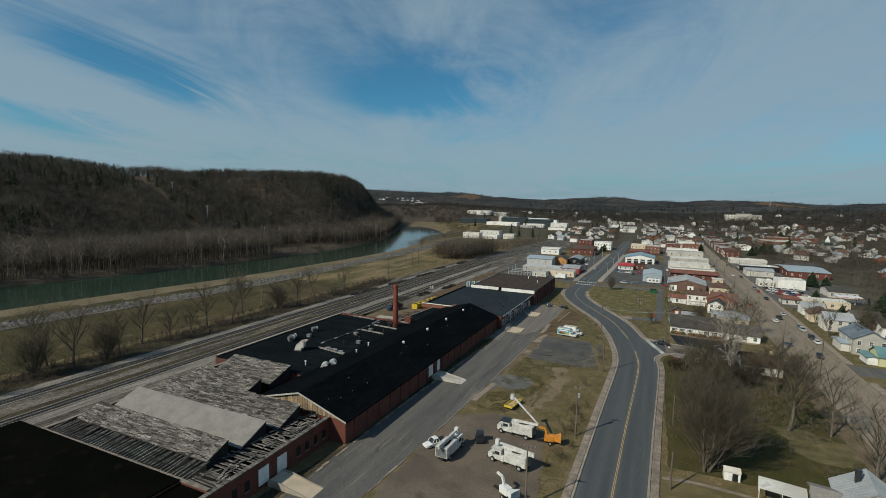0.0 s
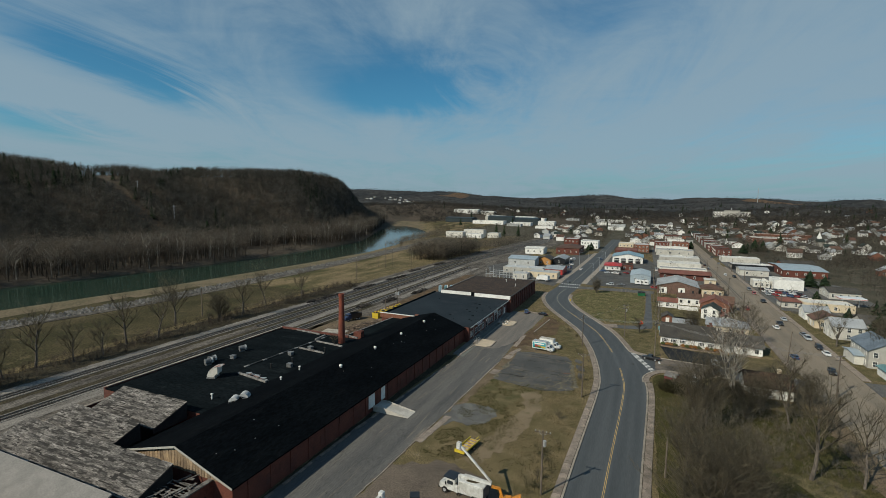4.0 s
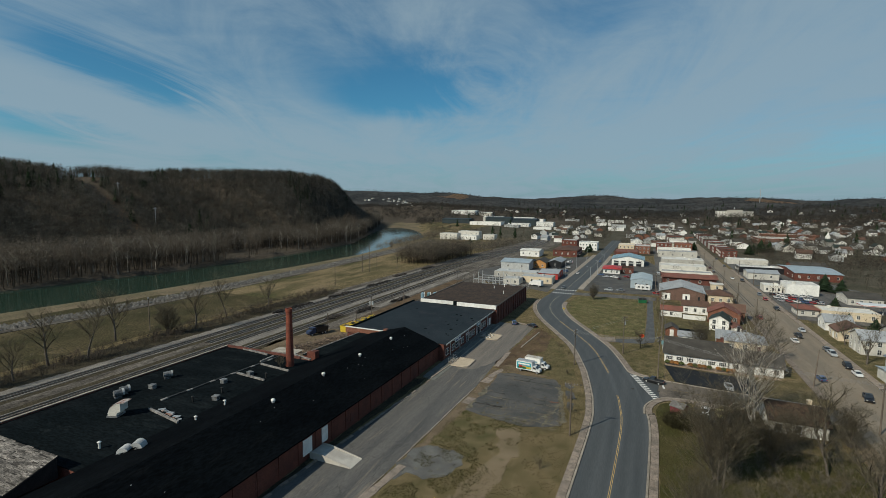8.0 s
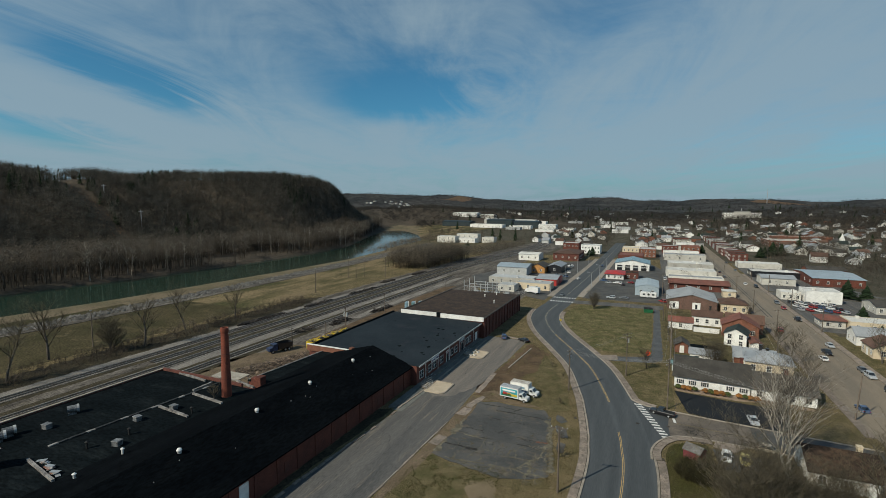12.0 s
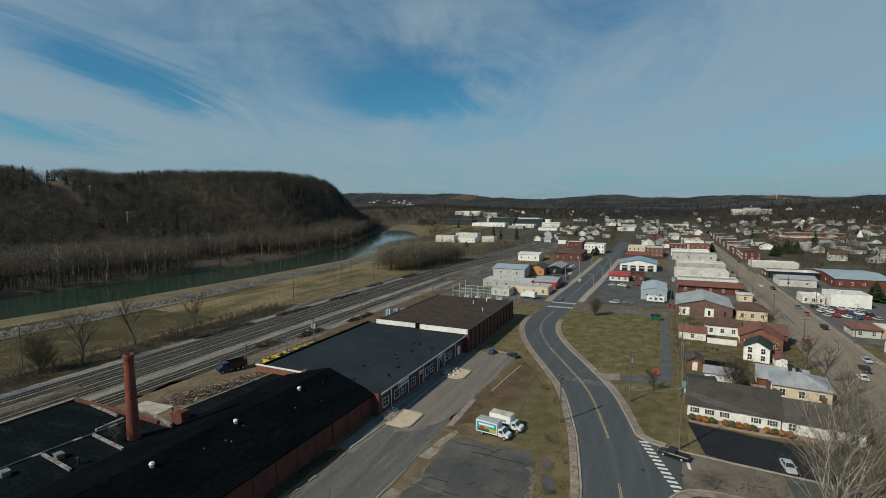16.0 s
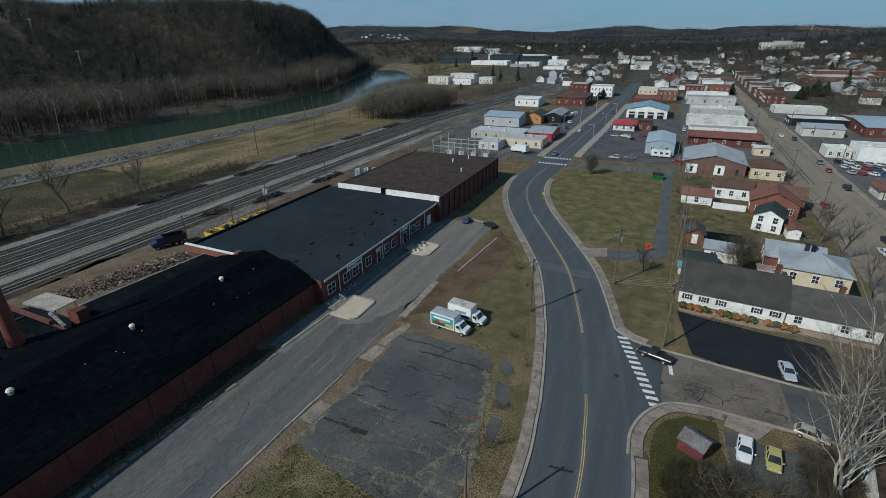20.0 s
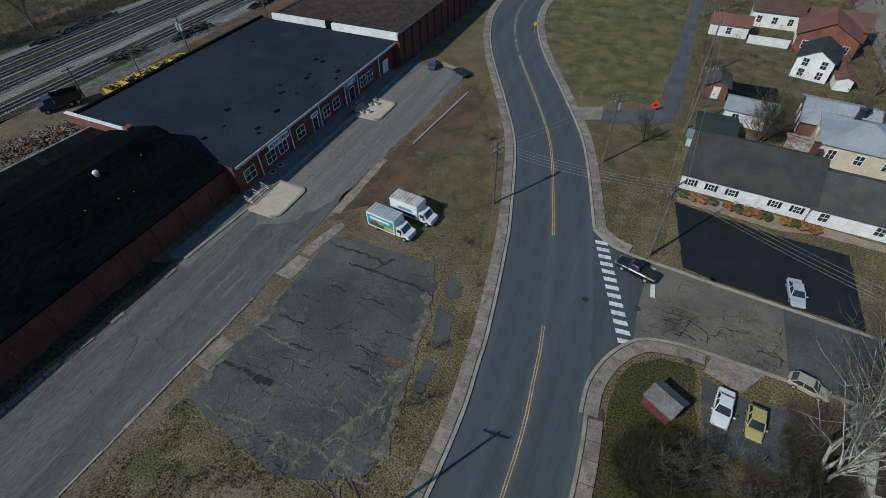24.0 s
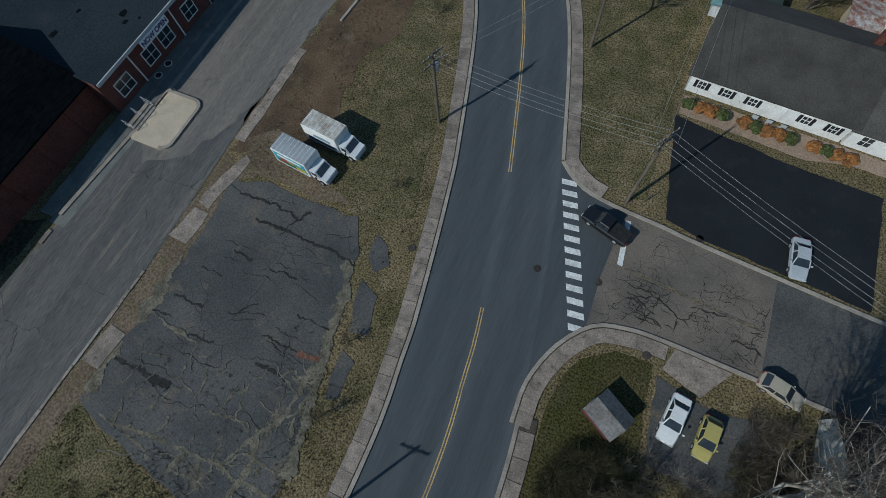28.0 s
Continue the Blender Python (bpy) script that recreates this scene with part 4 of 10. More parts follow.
for i in range(0, len(ln) - 1):
    a, b = ln[i], ln[i + 1]
    g = Geo()
    i2, o2 = offset([a, b], 0.43), offset([a, b], 1.72)
    strip(g, i2, o2, 0.02, 0.135 + random.uniform(0, 0.02))
    part("slab", g, CONC_OLD, pav)
ln = [p for p in N_KERB if p[0] < 3]
pav = tagged(part("pavement", strip_geo(ln, -1, 0.34, 1.75, 0.14), CONC_OLD), "short concrete footpath at the corner", "pavement", kind="structure")
g = Geo()
g.prism([(12.8, 163.1), (12.2, 161.0), (15.6, 159.9), (17.6, 162.9)], 0, 0.09)
tagged(part("driveway_apron", g, CONC_OLD), "tan concrete driveway apron", "driveway", kind="structure")
patch("driveway", "dark asphalt parking strip beside the garden", [(12.0, 160.4), (16.4, 159.2), (20.5, 160), (20.5, 152.5), (12.6, 153.2)], 0.03, LOT, 0.15, 4, "driveway")
for x0, x1 in ((39.2, 40.9), (54.7, 56.6)):
    g = Geo()
    g.box(x0, 177, -0.2, x1, 420, 0.14)
    if x0 > 50:
        g.box(x0, 60, -0.2, x1, 160, 0.14)
    tagged(part("pavement", g, CONC_OLD), "narrow concrete footpath beside the street", "pavement", kind="structure")

# access road of the works, parking lots, earth and lawns
acc_l = [(-51.5, -60), (-51, 62), (-50.8, 100), (-47.6, 151.5), (-46.8, 190), (-45.6, 214)]
acc_r = [(-40.5, -60), (-39.8, 60), (-37.8, 90), (-36.4, 130), (-35.6, 150), (-36.2, 171), (-34.6, 213), (-35.0, 214)]
g = Geo()
g.add([(*p, 0.02) for p in acc_l + acc_r[::-1]], [tuple(range(len(acc_l) + len(acc_r)))[::-1]])
patch("access_road", "dusty pale tan stretch of the access road", [(-46.9, 166), (-46.4, 192), (-45.3, 213.6), (-35.1, 213.6), (-35.2, 196), (-36.6, 171), (-40, 163), (-44, 160)], 0.024, mat("asphalt_dusty", (0.175, 0.155, 0.135), (0.125, 0.115, 0.104), scale=0.22, fine=8, fine_amt=0.25, third=(0.20, 0.168, 0.138), stretch=(1.9, 0.14, 1), rough=0.95), 0.4, 65, "road")
tagged(part("access_road", g, OLD_ROAD), "grey patched asphalt access road along the works", "road", kind="structure")
rr = random.Random(19)
kerb_y = 56.0
while kerb_y < 149:
    l_ = rr.uniform(1.6, 5.5)
    if rr.random() < 0.74:
        xa, xb = (float(np.interp(v, [56, 90, 130, 150], [-39.8, -37.9, -36.4, -35.7])) + rr.uniform(-0.09, 0.09) for v in (kerb_y, kerb_y + l_))
        k_ = Geo().beam((xa, kerb_y, 0.03), (xb, kerb_y + l_ - 0.06, rr.uniform(0.0, 0.05)), rr.uniform(0.2, 0.36), 0.14)
        tagged(part("kerb", k_, CONC_OLD if rr.random() < 0.7 else CONC), "broken length of low concrete kerb", "kerb", kind="structure")
    kerb_y += l_
patch("parking_lot", "old cracked dark asphalt parking lot", [(-33.5, 138.2), (-33.1, 140.4), (-33.2, 144.6), (-32.8, 153.4), (-33.0, 160.2), (-33.4, 162.4), (-29.4, 163.9), (-24.1, 163.3), (-19.0, 163.6), (-17.0, 160.4), (-16.6, 157.6), (-15.8, 154.4), (-14.9, 149.4), (-14.1, 145.4), (-13.4, 142), (-13.2, 138.6), (-17.4, 136.6), (-20.8, 135.4), (-24.7, 136.2), (-31.0, 137.4)], 0.035, LOT, 0.22, 3, "parking lot")
patch("parking_lot", "small grey asphalt pad in the grass", [(-37.0, 110), (-36.6, 119), (-33, 121.8), (-28, 121), (-26.4, 117.4), (-27.4, 114), (-30.4, 111.4), (-33.6, 111.6), (-35.4, 109)], 0.03, WORN_PAD, 0.5, 5, "parking lot")
for k, pts in enumerate(([(-16.0, 162.8), (-14.6, 162.0), (-13.6, 160.4), (-14.8, 159.0), (-16.0, 160.2)], [(-15.4, 158.0), (-13.4, 157.2), (-12.4, 153.6), (-14.2, 153.0), (-15.0, 155.4)], [(-14.1, 151.6), (-12.6, 151.0), (-12.2, 147.4), (-13.4, 147.2)])):
    patch("paving_fragment", "broken piece of old asphalt in the straw", pts, 0.033, LOT, 0.2, 60 + k, "paving")
patch("bare_ground", "tan trodden earth before the box trucks", [(-33.0, 163.0), (-29.4, 164.4), (-24.1, 163.7), (-20.5, 164.4), (-22.5, 167.6), (-27.5, 168.2), (-32.0, 170.4), (-34.6, 167.6)], 0.027, DIRT, 0.5, 63)
patch("lawn", "dark green grass with worn spots below the lot", [(-35.2, 121.8), (-35.0, 138.6), (-33.4, 138.4), (-30.6, 137.2), (-24.6, 136.0), (-22.6, 134.6), (-24.0, 128), (-26.4, 120), (-29, 122.4)], 0.021, LAWN, 0.5, 64, "lawn")
patch("dirt_yard", "brown gravel yard where the bucket trucks stand", [(-38.6, 60), (-38, 92), (-30, 97), (-22, 95), (-17.5, 90), (-15.4, 76), (-14.8, 58), (-16, 30), (-38.8, 30)], 0.025, mat("yard_earth", (0.140, 0.110, 0.084), (0.094, 0.076, 0.060), scale=0.12, fine=4, fine_amt=0.35, third=(0.07, 0.055, 0.045), rough=1.0), 0.6, 6)
patch("bare_ground", "brown bare earth between road and grass", [(-35.4, 166), (-35.8, 172), (-34.4, 196), (-33.2, 210.5), (-30.4, 210), (-25.5, 202), (-25, 192), (-27.4, 182), (-26.5, 174), (-26, 166.5), (-30, 165.4)], 0.02, EARTH, 0.9, 7)
patch("bare_ground", "narrow worn verge beside the parking lot", [(-36.2, 118), (-36.0, 132), (-35.4, 150), (-35.7, 165), (-32.4, 164.4), (-32.6, 152), (-33.4, 138), (-34.4, 128), (-34.8, 118)], 0.026, DIRT, 0.3, 8)
patch("bare_ground", "trodden earth track across the grass", [(-24.5, 133), (-22, 124), (-25, 110), (-27.5, 99), (-24, 98), (-20, 111), (-18.6, 124), (-20.6, 134)], 0.023, mat("straw_track", (0.205, 0.158, 0.104), (0.155, 0.122, 0.076), scale=0.12, fine=7, fine_amt=0.4, bump=0.4, third=(0.135, 0.115, 0.066), rough=1.0, spec=0.1), 0.7, 9)
for pts, sd in (([(-35.7, 154.5), (-35.1, 158.2), (-33.2, 158.3), (-33.5, 154.4)], 1), ([(-35.2, 158.9), (-34.6, 162.6), (-33.5, 165.8), (-32.6, 165.2), (-33.4, 160.4), (-33.6, 158.6)], 2), ([(-37.6, 101), (-36.4, 113.4), (-35.0, 113.2), (-36.2, 101)], 3), ([(-35.6, 141.2), (-35.3, 144.8), (-33.4, 144.7), (-33.6, 140.9)], 4), ([(-36.0, 167.0), (-35.9, 181), (-34.8, 181), (-34.6, 167)], 5)):
    patch("concrete_apron", "broken tan concrete driveway apron", pts, 0.07, CONC_OLD, 0.12, sd, "driveway")
patch("lawn", "wide patchy lawn beside the road bend", [(-16, 214.5), (-27.3, 237), (-29.2, 246), (-29.6, 262), (-27.5, 278), (-12, 280), (2.2, 281), (2.0, 240), (1.6, 215.5), (-8, 212.5)], 0.03, mat("green_lawn", (0.084, 0.084, 0.034), (0.158, 0.132, 0.068), scale=0.3, fine=5.5, fine_amt=0.85, lo=0.40, hi=0.61, third=(0.195, 0.156, 0.088), bump=0.3, rough=1.0, spec=0.1), 0.2, 10, "lawn")
patch("lawn", "small lawn at the street corner", [(-9.0, 203), (-5.2, 192), (-2, 182), (0.2, 177.6), (5.5, 175.9), (6.6, 176.4), (6.5, 206), (0, 206.5)], 0.03, LAWN, 0.15, 11, "lawn")
patch("lawn", "strip of grass with worn spots beside the road", [(-17.4, 164), (-13.6, 165.6), (-16.5, 178), (-22, 192), (-26.4, 202), (-26.2, 196), (-25.4, 184), (-24, 174), (-24.4, 166)], 0.028, LAWN, 0.25, 12, "lawn")
# tree shade is put into this grass colour
patch("lawn", "green garden grass darkened as tree shade", [(4.2, 146), (4.3, 155.5), (5.6, 159), (8, 160.8), (11.4, 161), (12, 153), (22, 146), (39, 146), (39, 90), (4.5, 90)], 0.02, GARDEN_GRASS_SHADE, 0.2, 13, "lawn")
# lighter straw patch also paints the sun falling beside the trees
patch("lawn", "straw-yellow garden patch, lighter to paint in sunlight", [(25.0, 117.3), (26.2, 111.5), (26.7, 107.0), (29.2, 103.0), (35.4, 104.6), (38.2, 109.0), (37.8, 114.3), (32.9, 115.8), (28.9, 119.3)], 0.03, LAWN, 0.8, 66, "lawn")
patch("bare_ground", "trampled brown earth beside the street", [(37.4, 62), (40.9, 60), (40.9, 160), (37.8, 160), (36.6, 130), (37.6, 98)], 0.032, DIRT, 0.5, 67)
patch("sealed_lot", "freshly sealed jet-black asphalt parking lot", [(6.9, 187.4), (9.0, 175.0), (12.9, 174.2), (27.4, 172.9), (27.2, 184.9), (18, 185.6)], 0.045, FRESH, 0.1, 14, "parking lot")
patch("driveway", "grey gravel lane behind the lawn", [(-9.6, 204.2), (-8.6, 208.4), (-1, 211.2), (1.8, 213.5), (2.4, 240), (2.8, 281), (5.0, 281), (4.9, 240), (4.9, 214), (4.6, 209.6), (1, 206.6)], 0.05, mat("grey_lane", (0.095, 0.10, 0.105), (0.07, 0.075, 0.08), scale=0.3, fine=6, fine_amt=0.3, rough=1.0), 0.2, 15, "lane")
patch("house_yard", "worn back-garden grass among the houses", [(5.2, 206.8), (5.2, 281), (38, 281), (38, 190), (34, 190), (8, 200)], 0.01, LAWN, 0.1, 16, "lawn")
patch("lawn", "green house lawns east of the tan street", [(56.8, 178.6), (56.8, 262), (84, 264), (112, 258), (112, 180)], 0.018, LAWN, 0.4, 68, "lawn")
patch("downtown_yard", "grey asphalt yard of the shops", [(-28, 294.5), (-26, 470), (-3, 470), (8, 420), (8, 296)], 0.02, LOT, 0.1, 17, "parking lot")
patch("shop_yard", "grey asphalt between the roadside shops", [(-80, 298), (-60, 292), (-43.5, 282), (-42, 310), (-40, 460), (-62, 430), (-85, 400), (-100, 340)], 0.02, LOT, 0.1, 18, "parking lot")
patch("forecourt", "concrete forecourt of the car dealer", [(57, 296), (57, 342), (102, 339), (101, 300), (86, 286), (84, 266), (57, 268)], 0.02, OLD_ROAD, 0.1, 19, "parking lot")
patch("shop_plots", "grey paved plots behind the street shops", [(8, 296), (8, 560), (40.5, 560), (39.2, 296)], 0.016, OLD_ROAD, 0.1, 20, "parking lot")
patch("shop_plots", "grey paved plots east of the street", [(57, 354), (57, 476), (88, 476), (92, 428), (114, 426), (114, 354)], 0.016, OLD_ROAD, 0.1, 21, "parking lot")

patch("concrete_apron", "tan concrete apron where the lane meets the road", [(-10.6, 203.6), (-11.6, 208.2), (-7.4, 210.0), (-6.8, 205.6)], 0.155, CONC_OLD, 0.05, 51, "driveway")
patch("shop_forecourt", "dark asphalt strip before the raised walk", [(-48.6, 151), (-46.6, 151), (-45.4, 214), (-48.6, 214)], 0.03, WALK_GREY, 0.05, 52, "pavement")
# open cracks in the old paving
def cracks(n, inside, x0, x1, y0, y1, z, material, parent_name, label, seed, wmax=0.2, along=0.3, step=0.42, cross=0.25, turn=0.16):
    """Jagged cracks that keep to one heading and throw short branches."""
    r = random.Random(seed)
    par = tagged(new(parent_name), label, "paving", kind="structure")

    def run(g, x, y, head, count, w, depth):
        pts, ws = [], []
        for k in range(count):
            if not inside(x, y):
                break
            pts.append(Vector((x, y)))
            ws.append(w * r.uniform(0.25, 1.0) * min(1.0, (k + 0.3) / 2, (count - k) / 3))
            head += r.gauss(0, 0.06)
            a = head + r.choice((-1, 1)) * r.uniform(0.05, 0.6)
            s_ = step * r.uniform(0.5, 1.4)
            x, y = x + math.cos(a) * s_, y + math.sin(a) * s_
            if depth < 2 and r.random() < turn:
                run(g, x, y, head + r.choice((-1, 1)) * r.uniform(0.9, 1.6), r.randint(3, 6), w * 0.8, depth + 1)
        m_ = len(pts)
        if m_ < 3:
            return
        vs = []
        for k in range(m_):
            d = (pts[min(k + 1, m_ - 1)] - pts[max(k - 1, 0)]).normalized()
            nrm = Vector((-d.y, d.x))
            vs += [(*(pts[k] - nrm * ws[k] * r.uniform(0.2, 0.8)), z + r.uniform(0, 0.012)), (*(pts[k] + nrm * ws[k] * r.uniform(0.2, 0.8)), z + r.uniform(0, 0.012))]
        g.add(vs, [(2 * k, 2 * k + 2, 2 * k + 3, 2 * k + 1) for k in range(m_ - 1)])

    for i in range(n):
        g = Geo()
        head = r.gauss(along, 0.14) + (1.57 if r.random() < cross else 0)
        run(g, r.uniform(x0, x1), r.uniform(y0, y1), head, r.randint(6, 16), r.uniform(0.35, 1.0) * wmax, 0)
        if g.f:
            part("crack", g, material, par)


in_lot = lambda x, y: 135 < y < 163.5 and -33.2 + (y - 137) * 0.11 < x < -13.6 - (y - 139) * 0.11
CRACK_DARK = mat("crack_dirt", (0.022, 0.021, 0.019), (0.032, 0.03, 0.026), scale=0.8, rough=1.0, bump=0)
CRACK_WEED = mat("crack_weeds", (0.165, 0.145, 0.106), (0.092, 0.082, 0.058), scale=0.8, rough=1.0, bump=0)
cracks(34, in_lot, -33, -14, 136, 163, 0.042, CRACK_DARK, "lot_cracks", "jagged dark cracks across the old parking lot", 5, 0.13, 0.0, 0.4, 0.08, 0.06)


def seams(lines, z, material, parent_name, label, seed, w):
    """Ragged strips along given lines, swelling and thinning, with weeds or dirt in them."""
    r = random.Random(seed)
    par = tagged(new(parent_name), label, "paving", kind="structure")
    for row_, line in enumerate(lines):
        vs = []
        zl = z + 0.0024 * row_
        sway, lo_, hi_ = 0.0, 0.3, 0.3
        for i in range(len(line) - 1):
            a, b = Vector(line[i]), Vector(line[i + 1])
            n = max(3, int((b - a).length / 0.13))
            d = (b - a).normalized()
            nrm = Vector((-d.y, d.x))
            for k in range(n + (i == len(line) - 2)):
                sway = sway * 0.86 + r.gauss(0, 0.055)
                lo_ = min(0.75, max(0.03, lo_ + r.gauss(0, 0.10)))
                hi_ = min(0.75, max(0.03, hi_ + r.gauss(0, 0.10)))
                p = a.lerp(b, k / n) + nrm * sway
                vs += [(*(p - nrm * w * lo_), zl), (*(p + nrm * w * hi_), zl)]
        g = Geo()
        g.add(vs, [(2 * k, 2 * k + 2, 2 * k + 3, 2 * k + 1) for k in range(len(vs) // 2 - 1)])
        part("crack", g, material, par)


seams([[(-34.0, 147.5), (-30.4, 147.8)], [(-31.4, 149.6), (-28.1, 149.7)], [(-30.6, 153.1), (-28.1, 153.0)], [(-24.2, 155.5), (-21.2, 155.5)], [(-28.6, 155.7), (-26.3, 155.7)],
       [(-21.4, 149.7), (-17.2, 149.6)], [(-20.6, 147.4), (-17.2, 147.1)], [(-19.4, 152.7), (-15.9, 152.4)], [(-25.2, 159.0), (-25.0, 160.3), (-23.5, 162.4)], [(-27.8, 146.9), (-25.2, 147.4)],
       [(-28.4, 159.6), (-25.2, 159.5), (-19.8, 159.6), (-16.8, 158.9)], [(-31.6, 161.4), (-27.4, 161.9), (-24.4, 161.2)], [(-24.6, 150.6), (-23.6, 152.2)]], 0.046, CRACK_DARK, "lot_seams", "long dark cracks across the old parking lot", 41, 0.27)
seams([[(-32.9, 142.5), (-29.7, 142.4), (-26.6, 142.2)]], 0.05, CRACK_DARK, "lot_seams", "wide damp hollow in the parking lot", 42, 0.7)
seams([[(-31.0, 137.9), (-27.7, 138.1), (-25.6, 138.4), (-23.9, 138.6)], [(-28.1, 138.0), (-24.8, 136.8)], [(-23.4, 138.5), (-21.2, 138.7), (-19.0, 138.9), (-16.4, 138.5), (-13.8, 138.6)], [(-20.9, 138.8), (-19.5, 136.4)], [(-18.8, 139.0), (-17.5, 141.7), (-15.9, 144.5), (-14.4, 145.4)],
       [(-17.5, 141.7), (-16.3, 140.8), (-14.3, 140.3)], [(-16.3, 144.3), (-18.5, 144.7)], [(-17.0, 137.2), (-16.5, 139.3)], [(-25.6, 138.2), (-25.0, 140.4)], [(-29.4, 138.0), (-29.8, 140.0)], [(-22.2, 138.6), (-22.6, 136.4)], [(-32.6, 147.4), (-29.2, 147.0), (-26.4, 146.9)]], 0.052, CRACK_WEED, "lot_weed_seams", "straw-filled joints at the lower side of the lot", 43, 0.42)
seams([[(-17.4, 159.4), (-16.2, 156), (-15.6, 153.2), (-14.4, 148), (-13.6, 144.2), (-13.4, 140.3)], [(-16.9, 158), (-15.9, 154.6), (-15.0, 150.6), (-14.0, 146)], [(-33.2, 139.0), (-33.2, 144.0)], [(-33.0, 146), (-32.9, 153.6)]], 0.06, CRACK_WEED, "lot_weed_seams", "straw growing along the edge of the lot", 44, 1.05)
RUST_STAIN = mat("red_clay_spill", (0.17, 0.075, 0.05), (0.12, 0.065, 0.048), scale=1.2, fine=5, fine_amt=0.3, rough=1.0)
seams([[(-17.6, 149.5), (-16.8, 149.7), (-15.6, 150.2)]], 0.066, RUST_STAIN, "clay_spill", "small spill of red clay on the lot", 45, 0.6)
cracks(26, in_lot, -31, -14, 135, 144, 0.058, CRACK_WEED, "lot_weed_lines", "weed-filled joints in the old parking lot", 6, 0.26, 0.0, 0.4, 0.4, 0.1)
cracks(8, in_lot, -16.6, -14.6, 136, 160, 0.062, CRACK_WEED, "lot_weed_lines", "weeds along the edge of the old parking lot", 16, 0.7, 1.66, 0.4, 0.1, 0.2)
in_side = lambda x, y: 163.6 < y < 172.9 and 5.6 < x < 19.5
cracks(26, in_side, 6, 19.5, 164, 171.4, 0.036, CRACK_DARK, "side_street_cracks", "net of dark cracks in the side street", 7, 0.1, -0.12, 0.3, 0.3, 0.42)
cracks(13, in_side, 6, 19.5, 165.6, 167.6, 0.05, CRACK_DARK, "side_street_cracks", "broken seam along the side street's centre", 17, 0.26, -0.12, 0.3, 0.05, 0.2)
in_acc = lambda x, y: -48 < x < -37.5
cracks(60, in_acc, -48, -37, 66, 205, 0.026, CRACK_DARK, "access_road_cracks", "dark cracks in the access road", 8, 0.07, 0.05, 0.5, 0.3)

# rail yard
patch("rail_yard", "grey gravel yard between tracks and works", [(-140, -140), (-140, 300), (-136, 420), (-124, 600), (-94, 640), (-84, 560), (-88, 420), (-82, 300), (-80, 262), (-82, 140), (-103, 136), (-103, -140)], 0.0, GRAVEL, 0.8, 22, "yard")
patch("bare_ground", "brown earth scraped bare beside the works", [(-103, 141), (-76, 141), (-76, 166), (-84, 168), (-90, 181), (-101, 179), (-106, 160)], 0.03, DIRT, 0.7, 23)


# ground coloured dark for the weeds and the brush's shadow together
patch("brush_strip", "weedy strip along the tracks, brush shadow painted in", [(-146.5, -120), (-146, 100), (-146.5, 235), (-140, 245), (-135.6, 225), (-134.6, 100), (-135, -120)], 0.012, BRUSH_SHADE_BED, 0.9, 24)


for k, (x0, x1, y0, y1, m_, l_) in enumerate(((-121.6, -119.8, -130, 390, BRUSH_SHADE_BED, "dark oily cinders"), (-127.6, -126.0, 60, 380, BRUSH_SHADE_BED, "dark oily cinders"), (-115.6, -112.4, -120, 330, BALLAST, "pale spilled ballast"), (-107.4, -104.4, -100, 200, BRUSH_SHADE_BED, "dark weedy ground"), (-134.4, -132.0, -120, 330, BALLAST, "pale spilled ballast"), (-112.0, -110.6, 120, 340, BRUSH_SHADE_BED, "dark oily cinders"), (-99.0, -94.0, 186, 300, EARTH, "brown trampled earth"), (-104.5, -101.0, 214, 330, BALLAST, "pale spilled ballast"))):
    patch("cinder_strip", l_ + " along the railway tracks", [(x0, y0), (x1, y0 + 4), (x1 + 0.3, (y0 + y1) / 2), (x1, y1), (x0, y1 - 5), (x0 - 0.4, (y0 + y1) / 2)][::1], 0.018 + 0.004 * k, m_, 0.22, 80 + k)


def bend(y):
    """How far the tracks swing to the east beyond the yard."""
    return sum(float(np.interp(y + d, [370, 410, 490, 560, 600, 668, 760, 850, 900], [0, 5, 13, 17, 16, 5, -20, -50, -68])) for d in (-24, -12, 0, 12, 24)) / 5


def track(x, a, b, with_ties=True):
    ys_ = np.arange(a, b, 6.0)
    ln = [(x + bend(v), float(v)) for v in ys_]
    t = tagged(new("railway_track"), "straight railway track on pale ballast", "railway track", kind="structure")
    g = Geo()
    strip(g, offset(ln, -1.9), offset(ln, 1.9), -0.1, 0.12)
    part("ballast", g, BALLAST, t)
    for s in (-0.75, 0.75):
        g = Geo()
        strip(g, offset(ln, s - 0.08), offset(ln, s + 0.08), 0.1, 0.42)
        part("rail", g, STEEL, t, "dark worn steel rail")
    far = [p for p in ln if p[1] > 414]
    if len(far) > 2:
        g = Geo()
        strip(g, offset(far, -1.25), offset(far, 1.25), 0.0, 0.16)
        part("tie_bed", g, TIE, t)
    g = Geo()
    for v in np.arange(a, min(b, 420), 0.62):
        k = x + bend(v) + random.uniform(-0.05, 0.05)
        g.box(k - 1.3, v, 0.05, k + 1.3, v + 0.3, 0.2)
    tagged(part("ties", g, TIE, t), kind="stuff")
    return t


for x_, y_ in ((-117.6, -140), (-123.6, 150), (-129.8, -140)):
    track(x_, y_, 880)
track(-108.5, 118, 330)

# ---- building kit ----
_shared = {}


def cached(key, make, mats):
    if key not in _shared:
        _shared[key] = make().mesh(key[0], mats)
    return _shared[key]


